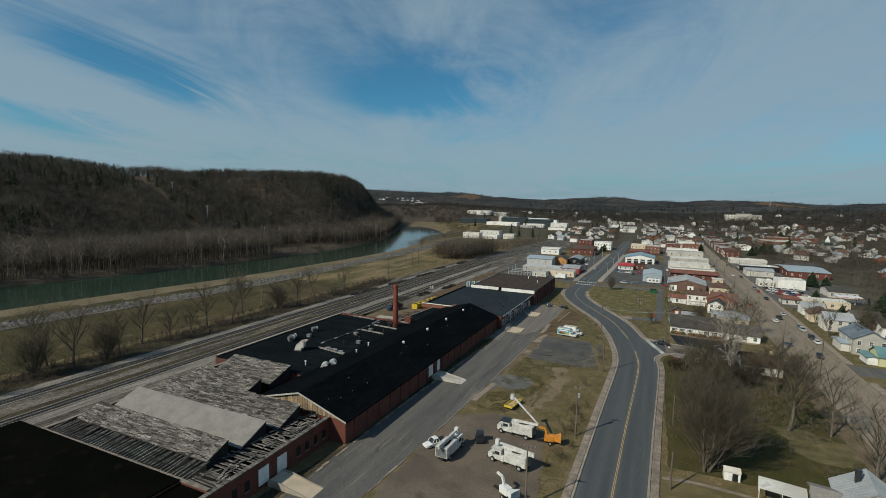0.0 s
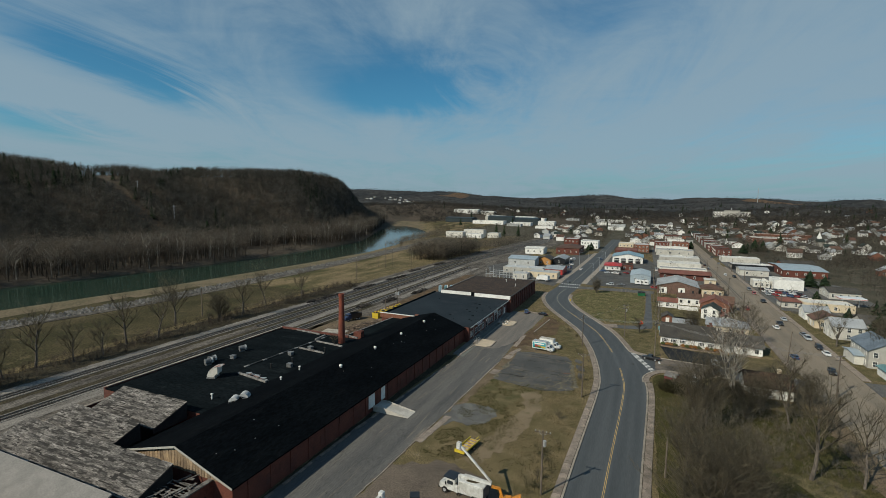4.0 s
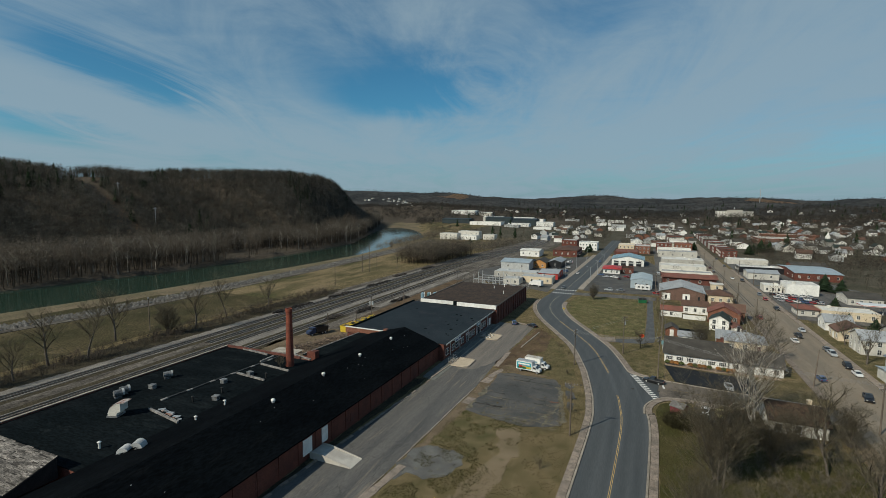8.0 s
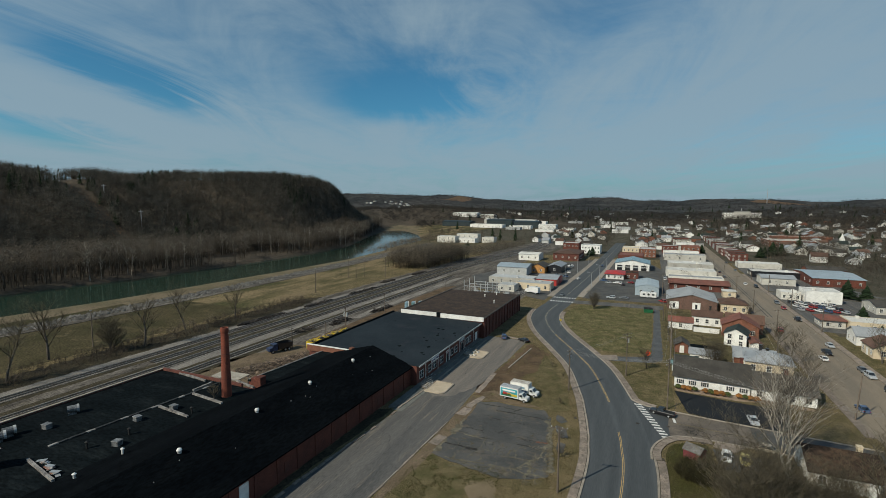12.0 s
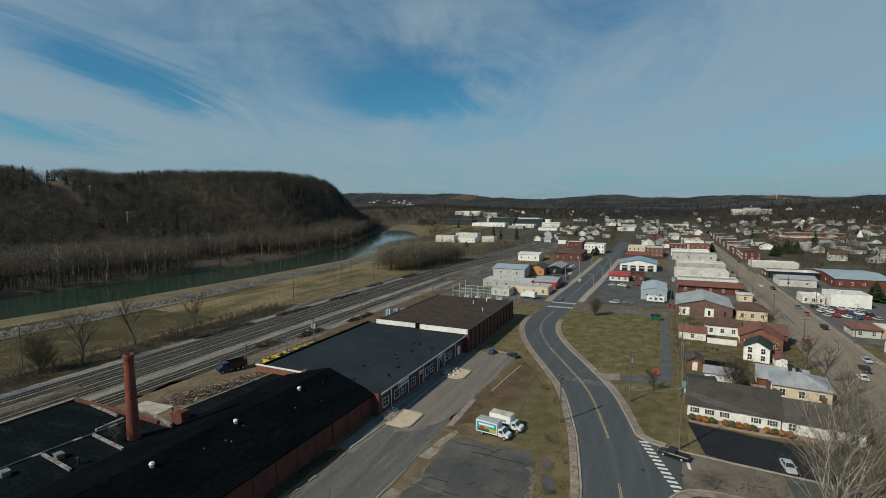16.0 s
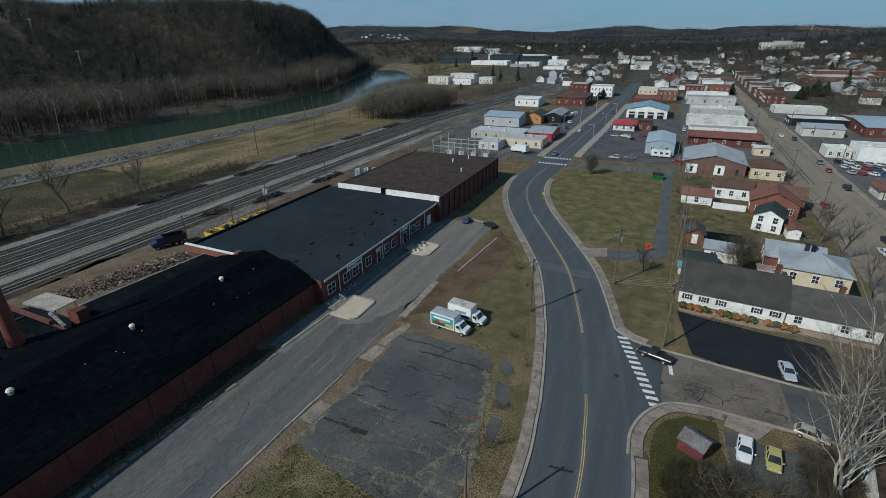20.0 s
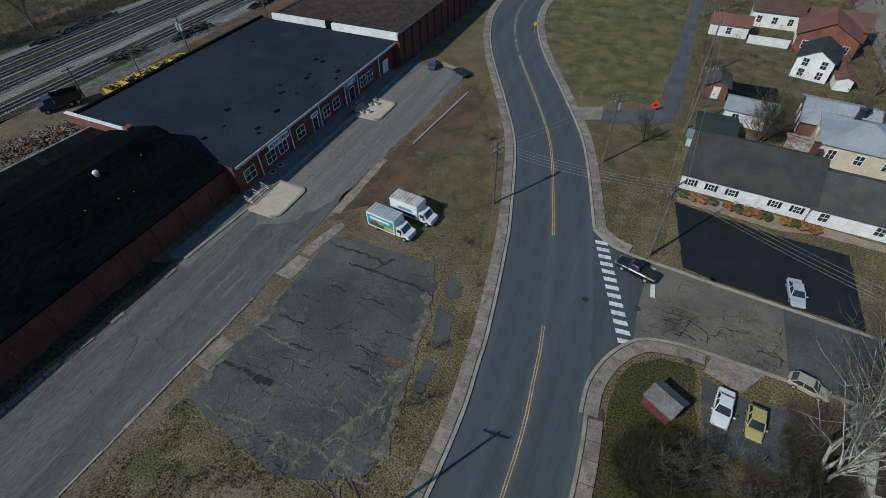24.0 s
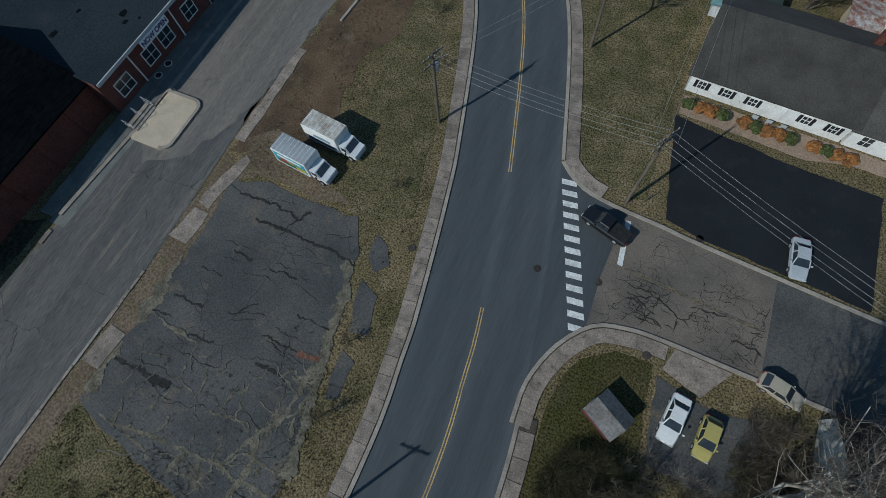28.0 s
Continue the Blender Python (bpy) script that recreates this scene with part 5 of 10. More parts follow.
def frame_grid(xs, zs, y0, y1):
    """One joined frame: every other column and row of cells is solid, the rest are openings."""
    g = Geo()
    nx_, nz_ = len(xs), len(zs)
    g.v = [(x, y, z) for y in (y0, y1) for z in zs for x in xs]
    at = lambda i, j, b: b * nx_ * nz_ + j * nx_ + i
    solid = lambda i, j: 0 <= i < nx_ - 1 and 0 <= j < nz_ - 1 and (i % 2 == 0 or j % 2 == 0)
    for j in range(nz_ - 1):
        for i in range(nx_ - 1):
            if not solid(i, j):
                continue
            g.f.append((at(i, j, 0), at(i + 1, j, 0), at(i + 1, j + 1, 0), at(i, j + 1, 0)))
            for di, dj, p, q in ((-1, 0, (i, j), (i, j + 1)), (1, 0, (i + 1, j + 1), (i + 1, j)), (0, -1, (i + 1, j), (i, j)), (0, 1, (i, j + 1), (i + 1, j + 1))):
                if not solid(i + di, j + dj):
                    g.f.append((at(*p, 0), at(*q, 0), at(*q, 1), at(*p, 1)))
    g.m = [0] * len(g.f)
    return g


def window_at(parent, x, y, z, rz, w=1.0, h=1.3, trim=WHITE, shutters=None, bars=1):
    """A sash window: frame with bars, a pane behind it."""
    def mk_frame():
        t_ = 0.09
        cuts = [-w / 2 - t_, -w / 2]
        for k in range(bars):
            c_ = -w / 2 + w * (k + 1) / (bars + 1)
            cuts += [c_ - 0.025, c_ + 0.025]
        return frame_grid(cuts + [w / 2, w / 2 + t_], [-0.1, 0, h * 0.5 - 0.025, h * 0.5 + 0.025, h, h + t_], -0.07, 0.02)
    f = part("window", cached(("window", w, h, trim.name, bars), mk_frame, trim), None, parent, m=pose(x, y, z, 0, 0, rz))
    part("pane", cached(("pane", w, h), lambda: Geo().box(-w / 2, -0.03, 0, w / 2, 0.0, h), GLASS), None, f)
    if shutters:
        for s in (-1, 1):
            def mk():
                g = Geo()
                prof = [(0.01, 0), (0.01, h)]
                for k in range(6, 0, -1):
                    prof += [(-0.04, h * k / 6), (-0.075, h * (k - 1) / 6 + 0.02)]
                g.extrude_x([(y_, z_) for y_, z_ in prof] + [(-0.04, 0)], -0.15, 0.15)
                return g
            part("shutter", cached(("shutter", h, shutters.name), mk, shutters), None, f, m=pose(s * (w / 2 + 0.26), 0, 0))
    return f


def door_at(parent, x, y, z, rz, w=1.0, h=2.1, leaf=WHITE, trim=WHITE):
    def mk():
        g = Geo()
        g.box(-w / 2, -0.05, 0, w / 2, 0.0, h)
        g.box(-w / 2 + 0.12, -0.065, h * 0.1, w / 2 - 0.12, -0.04, h * 0.45).box(-w / 2 + 0.12, -0.065, h * 0.52, w / 2 - 0.12, -0.04, h * 0.92)
        return g
    d = part("door", cached(("door", w, h, leaf.name), mk, leaf), None, parent, m=pose(x, y, z, 0, 0, rz))
    def mk2():
        g = Geo()
        g.box(-w / 2 - 0.1, -0.07, 0, -w / 2, 0.02, h + 0.1).box(w / 2, -0.07, 0, w / 2 + 0.1, 0.02, h + 0.1).box(-w / 2, -0.07, h, w / 2, 0.02, h + 0.1)
        return g
    part("door_frame", cached(("door_frame", w, h, trim.name), mk2, trim), None, d)
    return d


FACE = {"S": 0, "E": 90, "N": 180, "W": 270}


def on_face(face, w, d, u):
    """Local place on a wall; u along it from -0.5 to 0.5 as seen from outside."""
    return {"S": (u * w, -d / 2 - 0.01), "E": (w / 2 + 0.01, u * d), "N": (-u * w, d / 2 + 0.01), "W": (-w / 2 - 0.01, -u * d)}[face]


def house(name, label, x0, y0, x1, y1, eave, rise, axis, wall_m, roof_m, wins=None, door=None, category="house", over=0.4, rz=0, storeys=1, chimney=None, trim=WHITE, win=(0.95, 1.35), shutters=None, group="", z=0.0, seams=0.0, parapet=0.5):
    """A building on the plan rectangle x0..x1, y0..y1: axis 'x' or 'y' is the way of the ridge, 'hip' or 'flat' the other roofs."""
    w, d = x1 - x0, y1 - y0
    t = thing(name, label, category, (x0 + x1) / 2, (y0 + y1) / 2, z, rz, group)
    wall = Geo()
    roof = Geo()
    k = 0.16
    seam_bars = []
    if axis in "xy":
        a, b = (d, w) if axis == "x" else (w, d)
        prof = [(-a / 2, 0.0), (a / 2, 0.0), (a / 2, eave), (0, eave + rise), (-a / 2, eave)]
        sl = rise / (a / 2)
        o = over
        rp = [(-a / 2 - o, eave - o * sl + 0.02), (0, eave + rise + 0.02), (a / 2 + o, eave - o * sl + 0.02), (a / 2 + o, eave - o * sl + 0.02 + k), (0, eave + rise + 0.02 + k * 1.15), (-a / 2 - o, eave - o * sl + 0.02 + k)]
        if axis == "x":
            wall.extrude_x(prof, -b / 2, b / 2)
            roof.extrude_x(rp, -b / 2 - o, b / 2 + o)
        else:
            wall.extrude_y(prof, -b / 2, b / 2)
            roof.extrude_y(rp, -b / 2 - o, b / 2 + o)
        if seams:
            n = int((b + 2 * o) / seams)
            for i in range(n + 1):
                p = -b / 2 - o + i * (b + 2 * o) / n
                for s in (-1, 1):
                    e1 = (s * (a / 2 + o), eave - o * sl + 0.03 + k)
                    e2 = (0, eave + rise + 0.04 + k * 1.15)
                    P = (p, e1[0], e1[1]) if axis == "x" else (e1[0], p, e1[1])
                    Q = (p, e2[0], e2[1]) if axis == "x" else (e2[0], p, e2[1])
                    seam_bars.append((P, Q))
    elif axis == "hip":
        wall.box(-w / 2, -d / 2, 0, w / 2, d / 2, eave)
        o = over
        X0, Y0 = w / 2 + o, d / 2 + o
        r = max(0.0, abs(w - d) / 2)
        rx, ryy = (r, 0) if w > d else (0, r)
        rx, ryy = max(rx, 0.05), max(ryy, 0.05)
        zt = eave + rise
        roof.add([(-X0, -Y0, eave), (X0, -Y0, eave), (X0, Y0, eave), (-X0, Y0, eave), (-X0, -Y0, eave + k), (X0, -Y0, eave + k), (X0, Y0, eave + k), (-X0, Y0, eave + k), (-rx, -ryy, zt), (rx, -ryy, zt), (rx, ryy, zt), (-rx, ryy, zt)],
                 [(3, 2, 1, 0), (0, 1, 5, 4), (1, 2, 6, 5), (2, 3, 7, 6), (3, 0, 4, 7), (4, 5, 9, 8), (5, 6, 10, 9), (6, 7, 11, 10), (7, 4, 8, 11), (8, 9, 10, 11)])
    else:
        th = 0.3
        wall.box(-w / 2, -d / 2, 0, w / 2, d / 2, eave)
        if parapet:
            for q in ((-w / 2, -d / 2, w / 2, -d / 2 + th), (-w / 2, d / 2 - th, w / 2, d / 2), (-w / 2, -d / 2 + th, -w / 2 + th, d / 2 - th), (w / 2 - th, -d / 2 + th, w / 2, d / 2 - th)):
                wall.box(q[0], q[1], eave + 0.002, q[2], q[3], eave + parapet)
            roof.box(-w / 2 + th, -d / 2 + th, eave + 0.005, w / 2 - th, d / 2 - th, eave + 0.12)
            for s in range(int(max(0, rise))):
                px, py = random.uniform(-w * 0.3, w * 0.3), random.uniform(-d * 0.3, d * 0.3)
                roof.bev(px - 0.6, py - 0.5, eave + 0.12, px + 0.6, py + 0.5, eave + 1.0, 0.08)
        else:
            roof.box(-w / 2 - over, -d / 2 - over, eave + 0.004, w / 2 + over, d / 2 + over, eave + 0.22)
    wl_ = part("wall", wall, wall_m, t)
    rf = part("roof", roof, roof_m, t)
    for P, Q in seam_bars:
        part("seam", Geo().beam(P, Q, 0.06, 0.07), roof_m, rf)
    sh = eave / storeys
    for face, n in (wins or {}).items():
        for s in range(storeys):
            for i in range(n):
                u = (i + 0.5) / n - 0.5
                if door and door[0] == face and s == 0 and i == door[1]:
                    continue
                px, py = on_face(face, w, d, u)
                window_at(wl_, px, py, s * sh + max(0.5, (sh - win[1]) * 0.5), FACE[face], win[0], win[1], trim, shutters)
    if door:
        n = (wins or {}).get(door[0], 1)
        px, py = on_face(door[0], w, d, (door[1] + 0.5) / n - 0.5)
        door_at(wl_, px, py, 0.02, FACE[door[0]])
    if chimney:
        g = Geo()
        cx, cy = chimney[:2]
        g.box(cx - 0.35, cy - 0.35, eave, cx + 0.35, cy + 0.35, eave + rise + 0.9)
        g.box(cx - 0.42, cy - 0.42, eave + rise + 0.9, cx + 0.42, cy + 0.42, eave + rise + 1.05)
        part("chimney", g, chimney[2] if len(chimney) > 2 else BRICK_DARK, rf)
    return t


def letters(text, size, material, parent, m, name="lettering", label=""):
    cu = bpy.data.curves.new(name, "FONT")
    cu.offset = 0.025
    cu.body, cu.size, cu.extrude, cu.align_x, cu.align_y = text, size, 0.01, "CENTER", "CENTER"
    tmp = bpy.data.objects.new(name, cu)
    scene.collection.objects.link(tmp)
    me = bpy.data.meshes.new_from_object(tmp.evaluated_get(bpy.context.evaluated_depsgraph_get()))
    bpy.data.objects.remove(tmp)
    me.materials.clear()
    me.materials.append(material)
    return part(name, me, None, parent, label, m)


# ---- the brick works ----
# long gabled shed
shed = thing("gabled_shed", "long brick shed with a black pitched roof and few openings", "industrial building", 0, 0, 0)
XE, XR, XW = -51.6, -62.4, -73.4
g = Geo()
g.extrude_y([(XW + 0.3, 0), (XE, 0), (XE, 4.5), (XR, 8.1), (XW + 0.3, 5.2)], 71.0, 165.0)
shed_wall = part("wall", g, BRICK, shed, "dull red brick wall in shade")
g = Geo()
g.extrude_y([(XE + 0.55, 4.36), (XE + 0.55, 4.56), (XR, 8.36), (XW, 5.5), (XW, 5.3), (XR, 8.14)], 70.5, 165.4)
shed_roof = part("roof", g, SHED_ROOF, shed, "matt black roofing with pale specks")
g = Geo()
for i in range(34):
    t_ = (i + 0.5) / 34
    x_ = XW + 0.6 + (XE - XW - 0.9) * t_
    zt = 8.0 - abs(x_ - XR) * 0.336 if x_ > XR else 8.0 - abs(x_ - XR) * 0.26
    b = Geo()
    b.box(x_ - 0.27, 70.86, 4.7, x_ + 0.27, 70.96, zt)
    if zt > 5.0:
        part("gable_board", b, PLANK, shed_wall, "bare weathered upright board")
g = Geo()
g.beam((XW, 70.45, 5.4), (XR, 70.45, 8.3), 0.08, 0.3).beam((XR, 70.45, 8.3), (XE + 0.5, 70.45, 4.5), 0.08, 0.3)
part("bargeboard", g, PALE, shed_roof, "weathered pale bargeboard")
for i in range(20):
    y_ = 74 + i * 4.6
    g = Geo()
    g.box(XE, y_ - 0.22, 0, XE + 0.14, y_ + 0.22, 4.3)
    part("pilaster", g, BRICK, shed_wall)
for y_ in (78.0, 84.0, 91.5, 97.0, 122.0, 139.0, 150.0):
    g = Geo()
    g.box(XE + 0.02, y_ - 0.55, 1.1, XE + 0.06, y_ + 0.55, 2.7)
    g.box(XE + 0.02, y_ - 0.65, 1.0, XE + 0.12, y_ + 0.65, 1.1)
    part("boarded_window", g, BRICK_DARK, shed_wall, "bricked-up window")
for y_, w_, h_ in ((108.4, 2.4, 2.8), (113.2, 1.7, 2.8)):
    g = Geo()
    g.box(XE + 0.02, y_ - w_ / 2, 1.0, XE + 0.12, y_ + w_ / 2, 1.0 + h_)
    for k in range(4):
        g.box(XE + 0.12, y_ - w_ / 2 + 0.08, 1.08 + k * h_ / 4, XE + 0.15, y_ + w_ / 2 - 0.08, 1.0 + (k + 1) * h_ / 4 - 0.06)
    part("loading_door", g, WHITE, shed_wall, "white panelled loading door")
for y_, z_ in ((139.2, 8.25), (154.2, 8.25), (125.2, 8.25), (110.4, 8.25)):
    v = thing("roof_ventilator", "small white turbine ventilator on the black roof", "ventilator", XR + 1.6, y_, z_ - 0.75, 0, "roof ventilators")
    part("base", Geo().tube((0, 0, 0), (0, 0, 0.45), 0.32, 0.28, 10), GALV, v)
    part("cap", Geo().blob((0, 0, 0.72), 0.4, 0.4, 0.34, random.Random(int(y_)), 12, 0.05), WHITE, v)
for i in range(26):
    g = Geo()
    px, py = random.uniform(XR + 1.5, XE - 0.5), random.uniform(73, 163)
    g.bev(px - 0.07, py - 0.07, 8.4 - (px - XR) * 0.352 - 0.06, px + 0.07, py + 0.07, 8.4 - (px - XR) * 0.352 + 0.08, 0.02)
    part("roof_patch", g, GALV, shed_roof)

# flat roofs west of the shed
flat = thing("flat_roofed_works", "flat black-roofed brick works beside the tracks", "industrial building", 0, 0, 0)
g = Geo()
g.box(-101.6, 84.5, 0, -73.4, 137.6, 5.3)
g.box(-101.6, 84.5, 5.302, -101.1, 137.6, 5.7).box(-101.1, 137.1, 5.302, -77, 137.6, 5.95)
fw = part("wall", g, BRICK_DARK, flat)
part("roof", Geo().box(-101.1, 84.5, 5.305, -73.42, 137.08, 5.42), BLACK_ROOF, flat, "patched black flat roof with ponding marks")
for i in range(44):
    y_ = 85 + i * 1.2
    part("coping", Geo().box(-101.65, y_, 5.7, -101.05, y_ + 1.12, 5.82), CONC, fw, "grey coping stone")
COPING = mat("worn_coping", (0.30, 0.285, 0.27), (0.13, 0.12, 0.115), scale=0.9, fine=6, fine_amt=0.35)
SEAM = mat("raised_roof_seam", (0.030, 0.034, 0.037), (0.014, 0.016, 0.018), scale=0.8, fine=6, fine_amt=0.4, rough=0.9)
for xa, ya, xb, yb, low in ((-83.3, 102.7, -73.6, 101.0, 0), (-85.1, 106.3, -82.9, 136.9, 1), (-83.1, 123.3, -74.4, 122.5, 0), (-82.7, 130.2, -73.6, 129.2, 0), (-95.5, 137.2, -86.3, 136.2, 0), (-84.0, 131.3, -84.2, 136.0, 0), (-80.2, 138.9, -74.0, 137.6, 0)):
    n = max(2, int(math.hypot(xb - xa, yb - ya) / 1.3))
    for i in range(n):
        zc = 5.48 if low else 5.58
        p0 = Vector((xa + (xb - xa) * i / n, ya + (yb - ya) * i / n, zc))
        p1 = Vector((xa + (xb - xa) * (i + 0.97) / n, ya + (yb - ya) * (i + 0.97) / n, zc + random.uniform(-0.04, 0.04)))
        part("parapet_block", Geo().beam(p0, p1, 0.5 if low else 0.4, 0.2 if low else 0.36), SEAM if low and i % 4 else COPING, flat, "dark raised roof seam" if low else "flaking pale coping block")
link = thing("low_works_wing", "low flat-roofed wing between shed and rubble", "industrial building", 0, 0, 0)
part("wall", Geo().prism([(-79.3, 141.4), (-73.42, 141.4), (-73.42, 165.0), (-77.4, 165.0)], 0, 4.9), BRICK, link)
part("roof", Geo().prism([(-79.5, 141.2), (-73.44, 141.2), (-73.44, 165.0), (-77.6, 165.0)], 4.904, 5.1), BLACK_ROOF, link)
g = Geo()
g.box(-76.8, 139.6, 0, -74.2, 141.18, 6.5)
g.box(-75.6, 139.5, 6.5, -74.1, 141.1, 6.9)
part("stair_head", g, BRICK, link, "broken brick end wall")
part("coping", Geo().beam((-79.4, 141.6, 5.16), (-77.6, 164.8, 5.16), 0.35, 0.12), COPING, link, "grey roof edge strip")


ROOF_METAL = mat("weathered_roof_metal", (0.20, 0.205, 0.21), (0.12, 0.122, 0.125), scale=1.4, fine=5, fine_amt=0.3, rough=0.6, metal=0.2, per_object=0.25)


def roof_unit(name, label, x, y, z, kind, rz=0):
    v = thing(name, label, "roof unit", x, y, z, rz, "roof units on the works")
    if kind == "hood":
        # a quarter bend of sheet metal with raised seams, open at its upper end
        bend_ = lambda a, r: (1.55 - r * math.cos(a), 0.25 + r * math.sin(a))
        arc = [k * 1.5708 / 8 for k in range(9)]
        pr = [(-0.9, 0.0), (0.75, 0.0)] + [bend_(a, 0.8) for a in arc] + [bend_(a, 2.4) for a in arc[::-1]]
        part("duct", Geo().extrude_y(pr[2:], -1.0, 1.0), PALE, v, "pale curved sheet-metal duct")
        part("curb", Geo().box(-1.0, -1.15, 0.0, 0.95, 1.15, 0.3), ROOF_METAL, v)
        skin = [bend_(a, 2.41) for a in arc[3:]] + [(2.3, 2.66), (2.3, 2.72)] + [bend_(a, 2.47) for a in arc[:2:-1]]
        part("cover", Geo().extrude_y(skin, -1.04, 1.04), RUST, v, "rusted red cover sheet")
        for a in arc[1:8:2]:
            p_, q_ = bend_(a, 2.42), bend_(a, 2.5)
            part("seam", Geo().beam((p_[0], -1.03, p_[1]), (p_[0], 1.03, p_[1]), 0.1, 0.1), GREY_PAINT, v, "raised duct seam")
    elif kind == "fan":
        part("curb", Geo().box(-0.6, -0.6, 0, 0.6, 0.6, 0.35), ROOF_METAL, v)
        part("housing", Geo().tube((-0.7, 0, 0.9), (0.7, 0, 0.9), 0.62, 0.62, 12), ROOF_METAL, v)
        part("shroud", Geo().tube((0.7, 0, 0.9), (1.05, 0, 0.9), 0.7, 0.7, 12), GREY_PAINT, v)
    elif kind == "goose":
        part("curb", Geo().box(-0.7, -0.7, 0, 0.5, 0.7, 0.4), ROOF_METAL, v)
        turn_ = [k * 2.6 / 9 for k in range(10)]
        hood_ = [(-0.1 - 0.95 * math.cos(a) + 0.35, 0.5 + 0.95 * math.sin(a)) for a in turn_] + [(0.25 - 0.3 * math.cos(a), 0.5 + 0.3 * math.sin(a)) for a in turn_[::-1]]
        part("hood", Geo().extrude_y(hood_, -0.75, 0.75), GREY_PAINT, v, "grey curved ventilator hood")
        for s in (-0.76, 0.76):
            part("rib", Geo().beam((-0.7, s, 0.5), (0.9, s, 0.95), 0.06, 0.06), ROOF_METAL, v)
    elif kind == "box":
        part("cabinet", Geo().bev(-0.6, -0.5, 0.0, 0.6, 0.5, 0.75, 0.06), ROOF_METAL, v)
        part("lid", Geo().bev(-0.68, -0.58, 0.75, 0.68, 0.58, 0.86, 0.05), ROOF_METAL, v)
    else:
        part("stack", Geo().tube((0, 0, 0), (0, 0, 1.0), 0.16, 0.16, 10), BLACK if kind == "black" else WHITE, v)
        part("cap", Geo().tube((0, 0, 1.05), (0, 0, 1.2), 0.32, 0.12, 10), BLACK if kind == "black" else WHITE, v)
    return v


roof_unit("exhaust_hood", "pale curved exhaust duct with a rusted top", -86.6, 98.7, 5.42, "hood", 20)
roof_unit("roof_fan", "round grey roof fan with a white shroud", -95.0, 105.6, 5.42, "fan", 70)
roof_unit("roof_fan", "round grey roof fan with a white shroud", -94.2, 103.9, 5.42, "fan", 70)
roof_unit("roof_fan", "round grey roof fan with a white shroud", -94.8, 115.0, 5.42, "fan", 60)
for x_, y_ in ((-92.4, 109.8), (-81.4, 118.0), (-75.8, 111.0), (-79.8, 123.8)):
    roof_unit("roof_hatch", "grey metal roof ventilator box", x_, y_, 5.42, "box", random.uniform(-20, 20))
roof_unit("roof_hatch", "large pale curved roof ventilator", -71.6, 90.2, 5.5, "goose", 25)
roof_unit("roof_hatch", "large pale curved roof ventilator", -69.8, 91.6, 6.1, "goose", 205)
for x_, y_, k in ((-71, 108.8, "white"), (-70.2, 101.8, "white"), (-77.1, 90.0, "white"), (-75.3, 124, "black"), (-79, 108.4, "black"), (-77.5, 114.0, "black")):
    roof_unit("vent_pipe", "short capped vent pipe on the roof", x_, y_, 5.42 if x_ < -73 else 5.9, k)
# grey piles of roofing left on the flat roof
for x_, y_ in ((-80.4, 102.3), (-77.6, 101.8), (-75.2, 101.2)):
    v = thing("scrap_pile", "heap of torn roofing and rusty sheet", "debris", x_, y_ + 0.9, 5.42, 0)
    rr = random.Random(int(x_ * 10))
    for k in range(5):
        b = Geo()
        b.beam((rr.uniform(-1, 1), rr.uniform(-0.5, 0.5), 0.06 + 0.08 * k), (rr.uniform(-1, 1), rr.uniform(-0.5, 0.5), 0.1 + 0.08 * k), 0.6, 0.06)
        part("sheet", b, RUST if k % 2 else GALV, v)

# brick chimney
st = thing("chimney_stack", "tall round red brick chimney with a worn rim", "chimney", -75.9, 132.4, 0)
g = Geo()
n = 20
prof = [(1.06, 0), (1.0, 4), (0.86, 10), (0.75, 15.5), (0.71, 18.3), (0.8, 18.5), (0.8, 18.9), (0.75, 19.3), (0.55, 19.3), (0.52, 17.5)]
for i, (r, z_) in enumerate(prof):
    for k in range(n):
        g.v.append((r * math.cos(6.2832 * k / n), r * math.sin(6.2832 * k / n), z_))
for i in range(len(prof) - 1):
    for k in range(n):
        g.f.append((i * n + k, i * n + (k + 1) % n, (i + 1) * n + (k + 1) % n, (i + 1) * n + k))
        g.m.append(0)
part("shaft", g, brick_mat("chimney_brick", (0.26, 0.072, 0.044), (0.19, 0.055, 0.037), (0.7, 0.62, 0.55)), st)
for z_ in (4.0, 9.0, 14.0):
    r = 1.05 - z_ * 0.0205
    part("iron_band", Geo().tube((0, 0, z_), (0, 0, z_ + 0.12), r + 0.02, r + 0.02, 20), BRICK_DARK, st)
# shelter roof behind the chimney
v = thing("shelter", "pale tan shelter roof on thin posts", "shelter", -84.4, 141.2, 0, 4)
SHELTER_ROOF = mat("tan_shelter_roof", (0.40, 0.36, 0.30), (0.30, 0.265, 0.22), scale=0.5, fine=5, fine_amt=0.25, rough=0.8, third=(0.24, 0.19, 0.14))
for a in (-3.7, 0.02):
    part("roof_sheet", Geo().box(a, -1.75, 5.4, a + 3.66, 1.75, 5.5), SHELTER_ROOF, v)
part("fascia", Geo().box(-3.75, -1.85, 5.2, 3.72, -1.752, 5.46), COPING, v)
for a, b in ((-3.4, -1.5), (3.4, -1.5), (3.4, 1.5), (-3.4, 1.5)):
    part("post", Geo().tube((a, b, 0), (a, b, 5.4), 0.08, 0.08, 6), GALV, v)

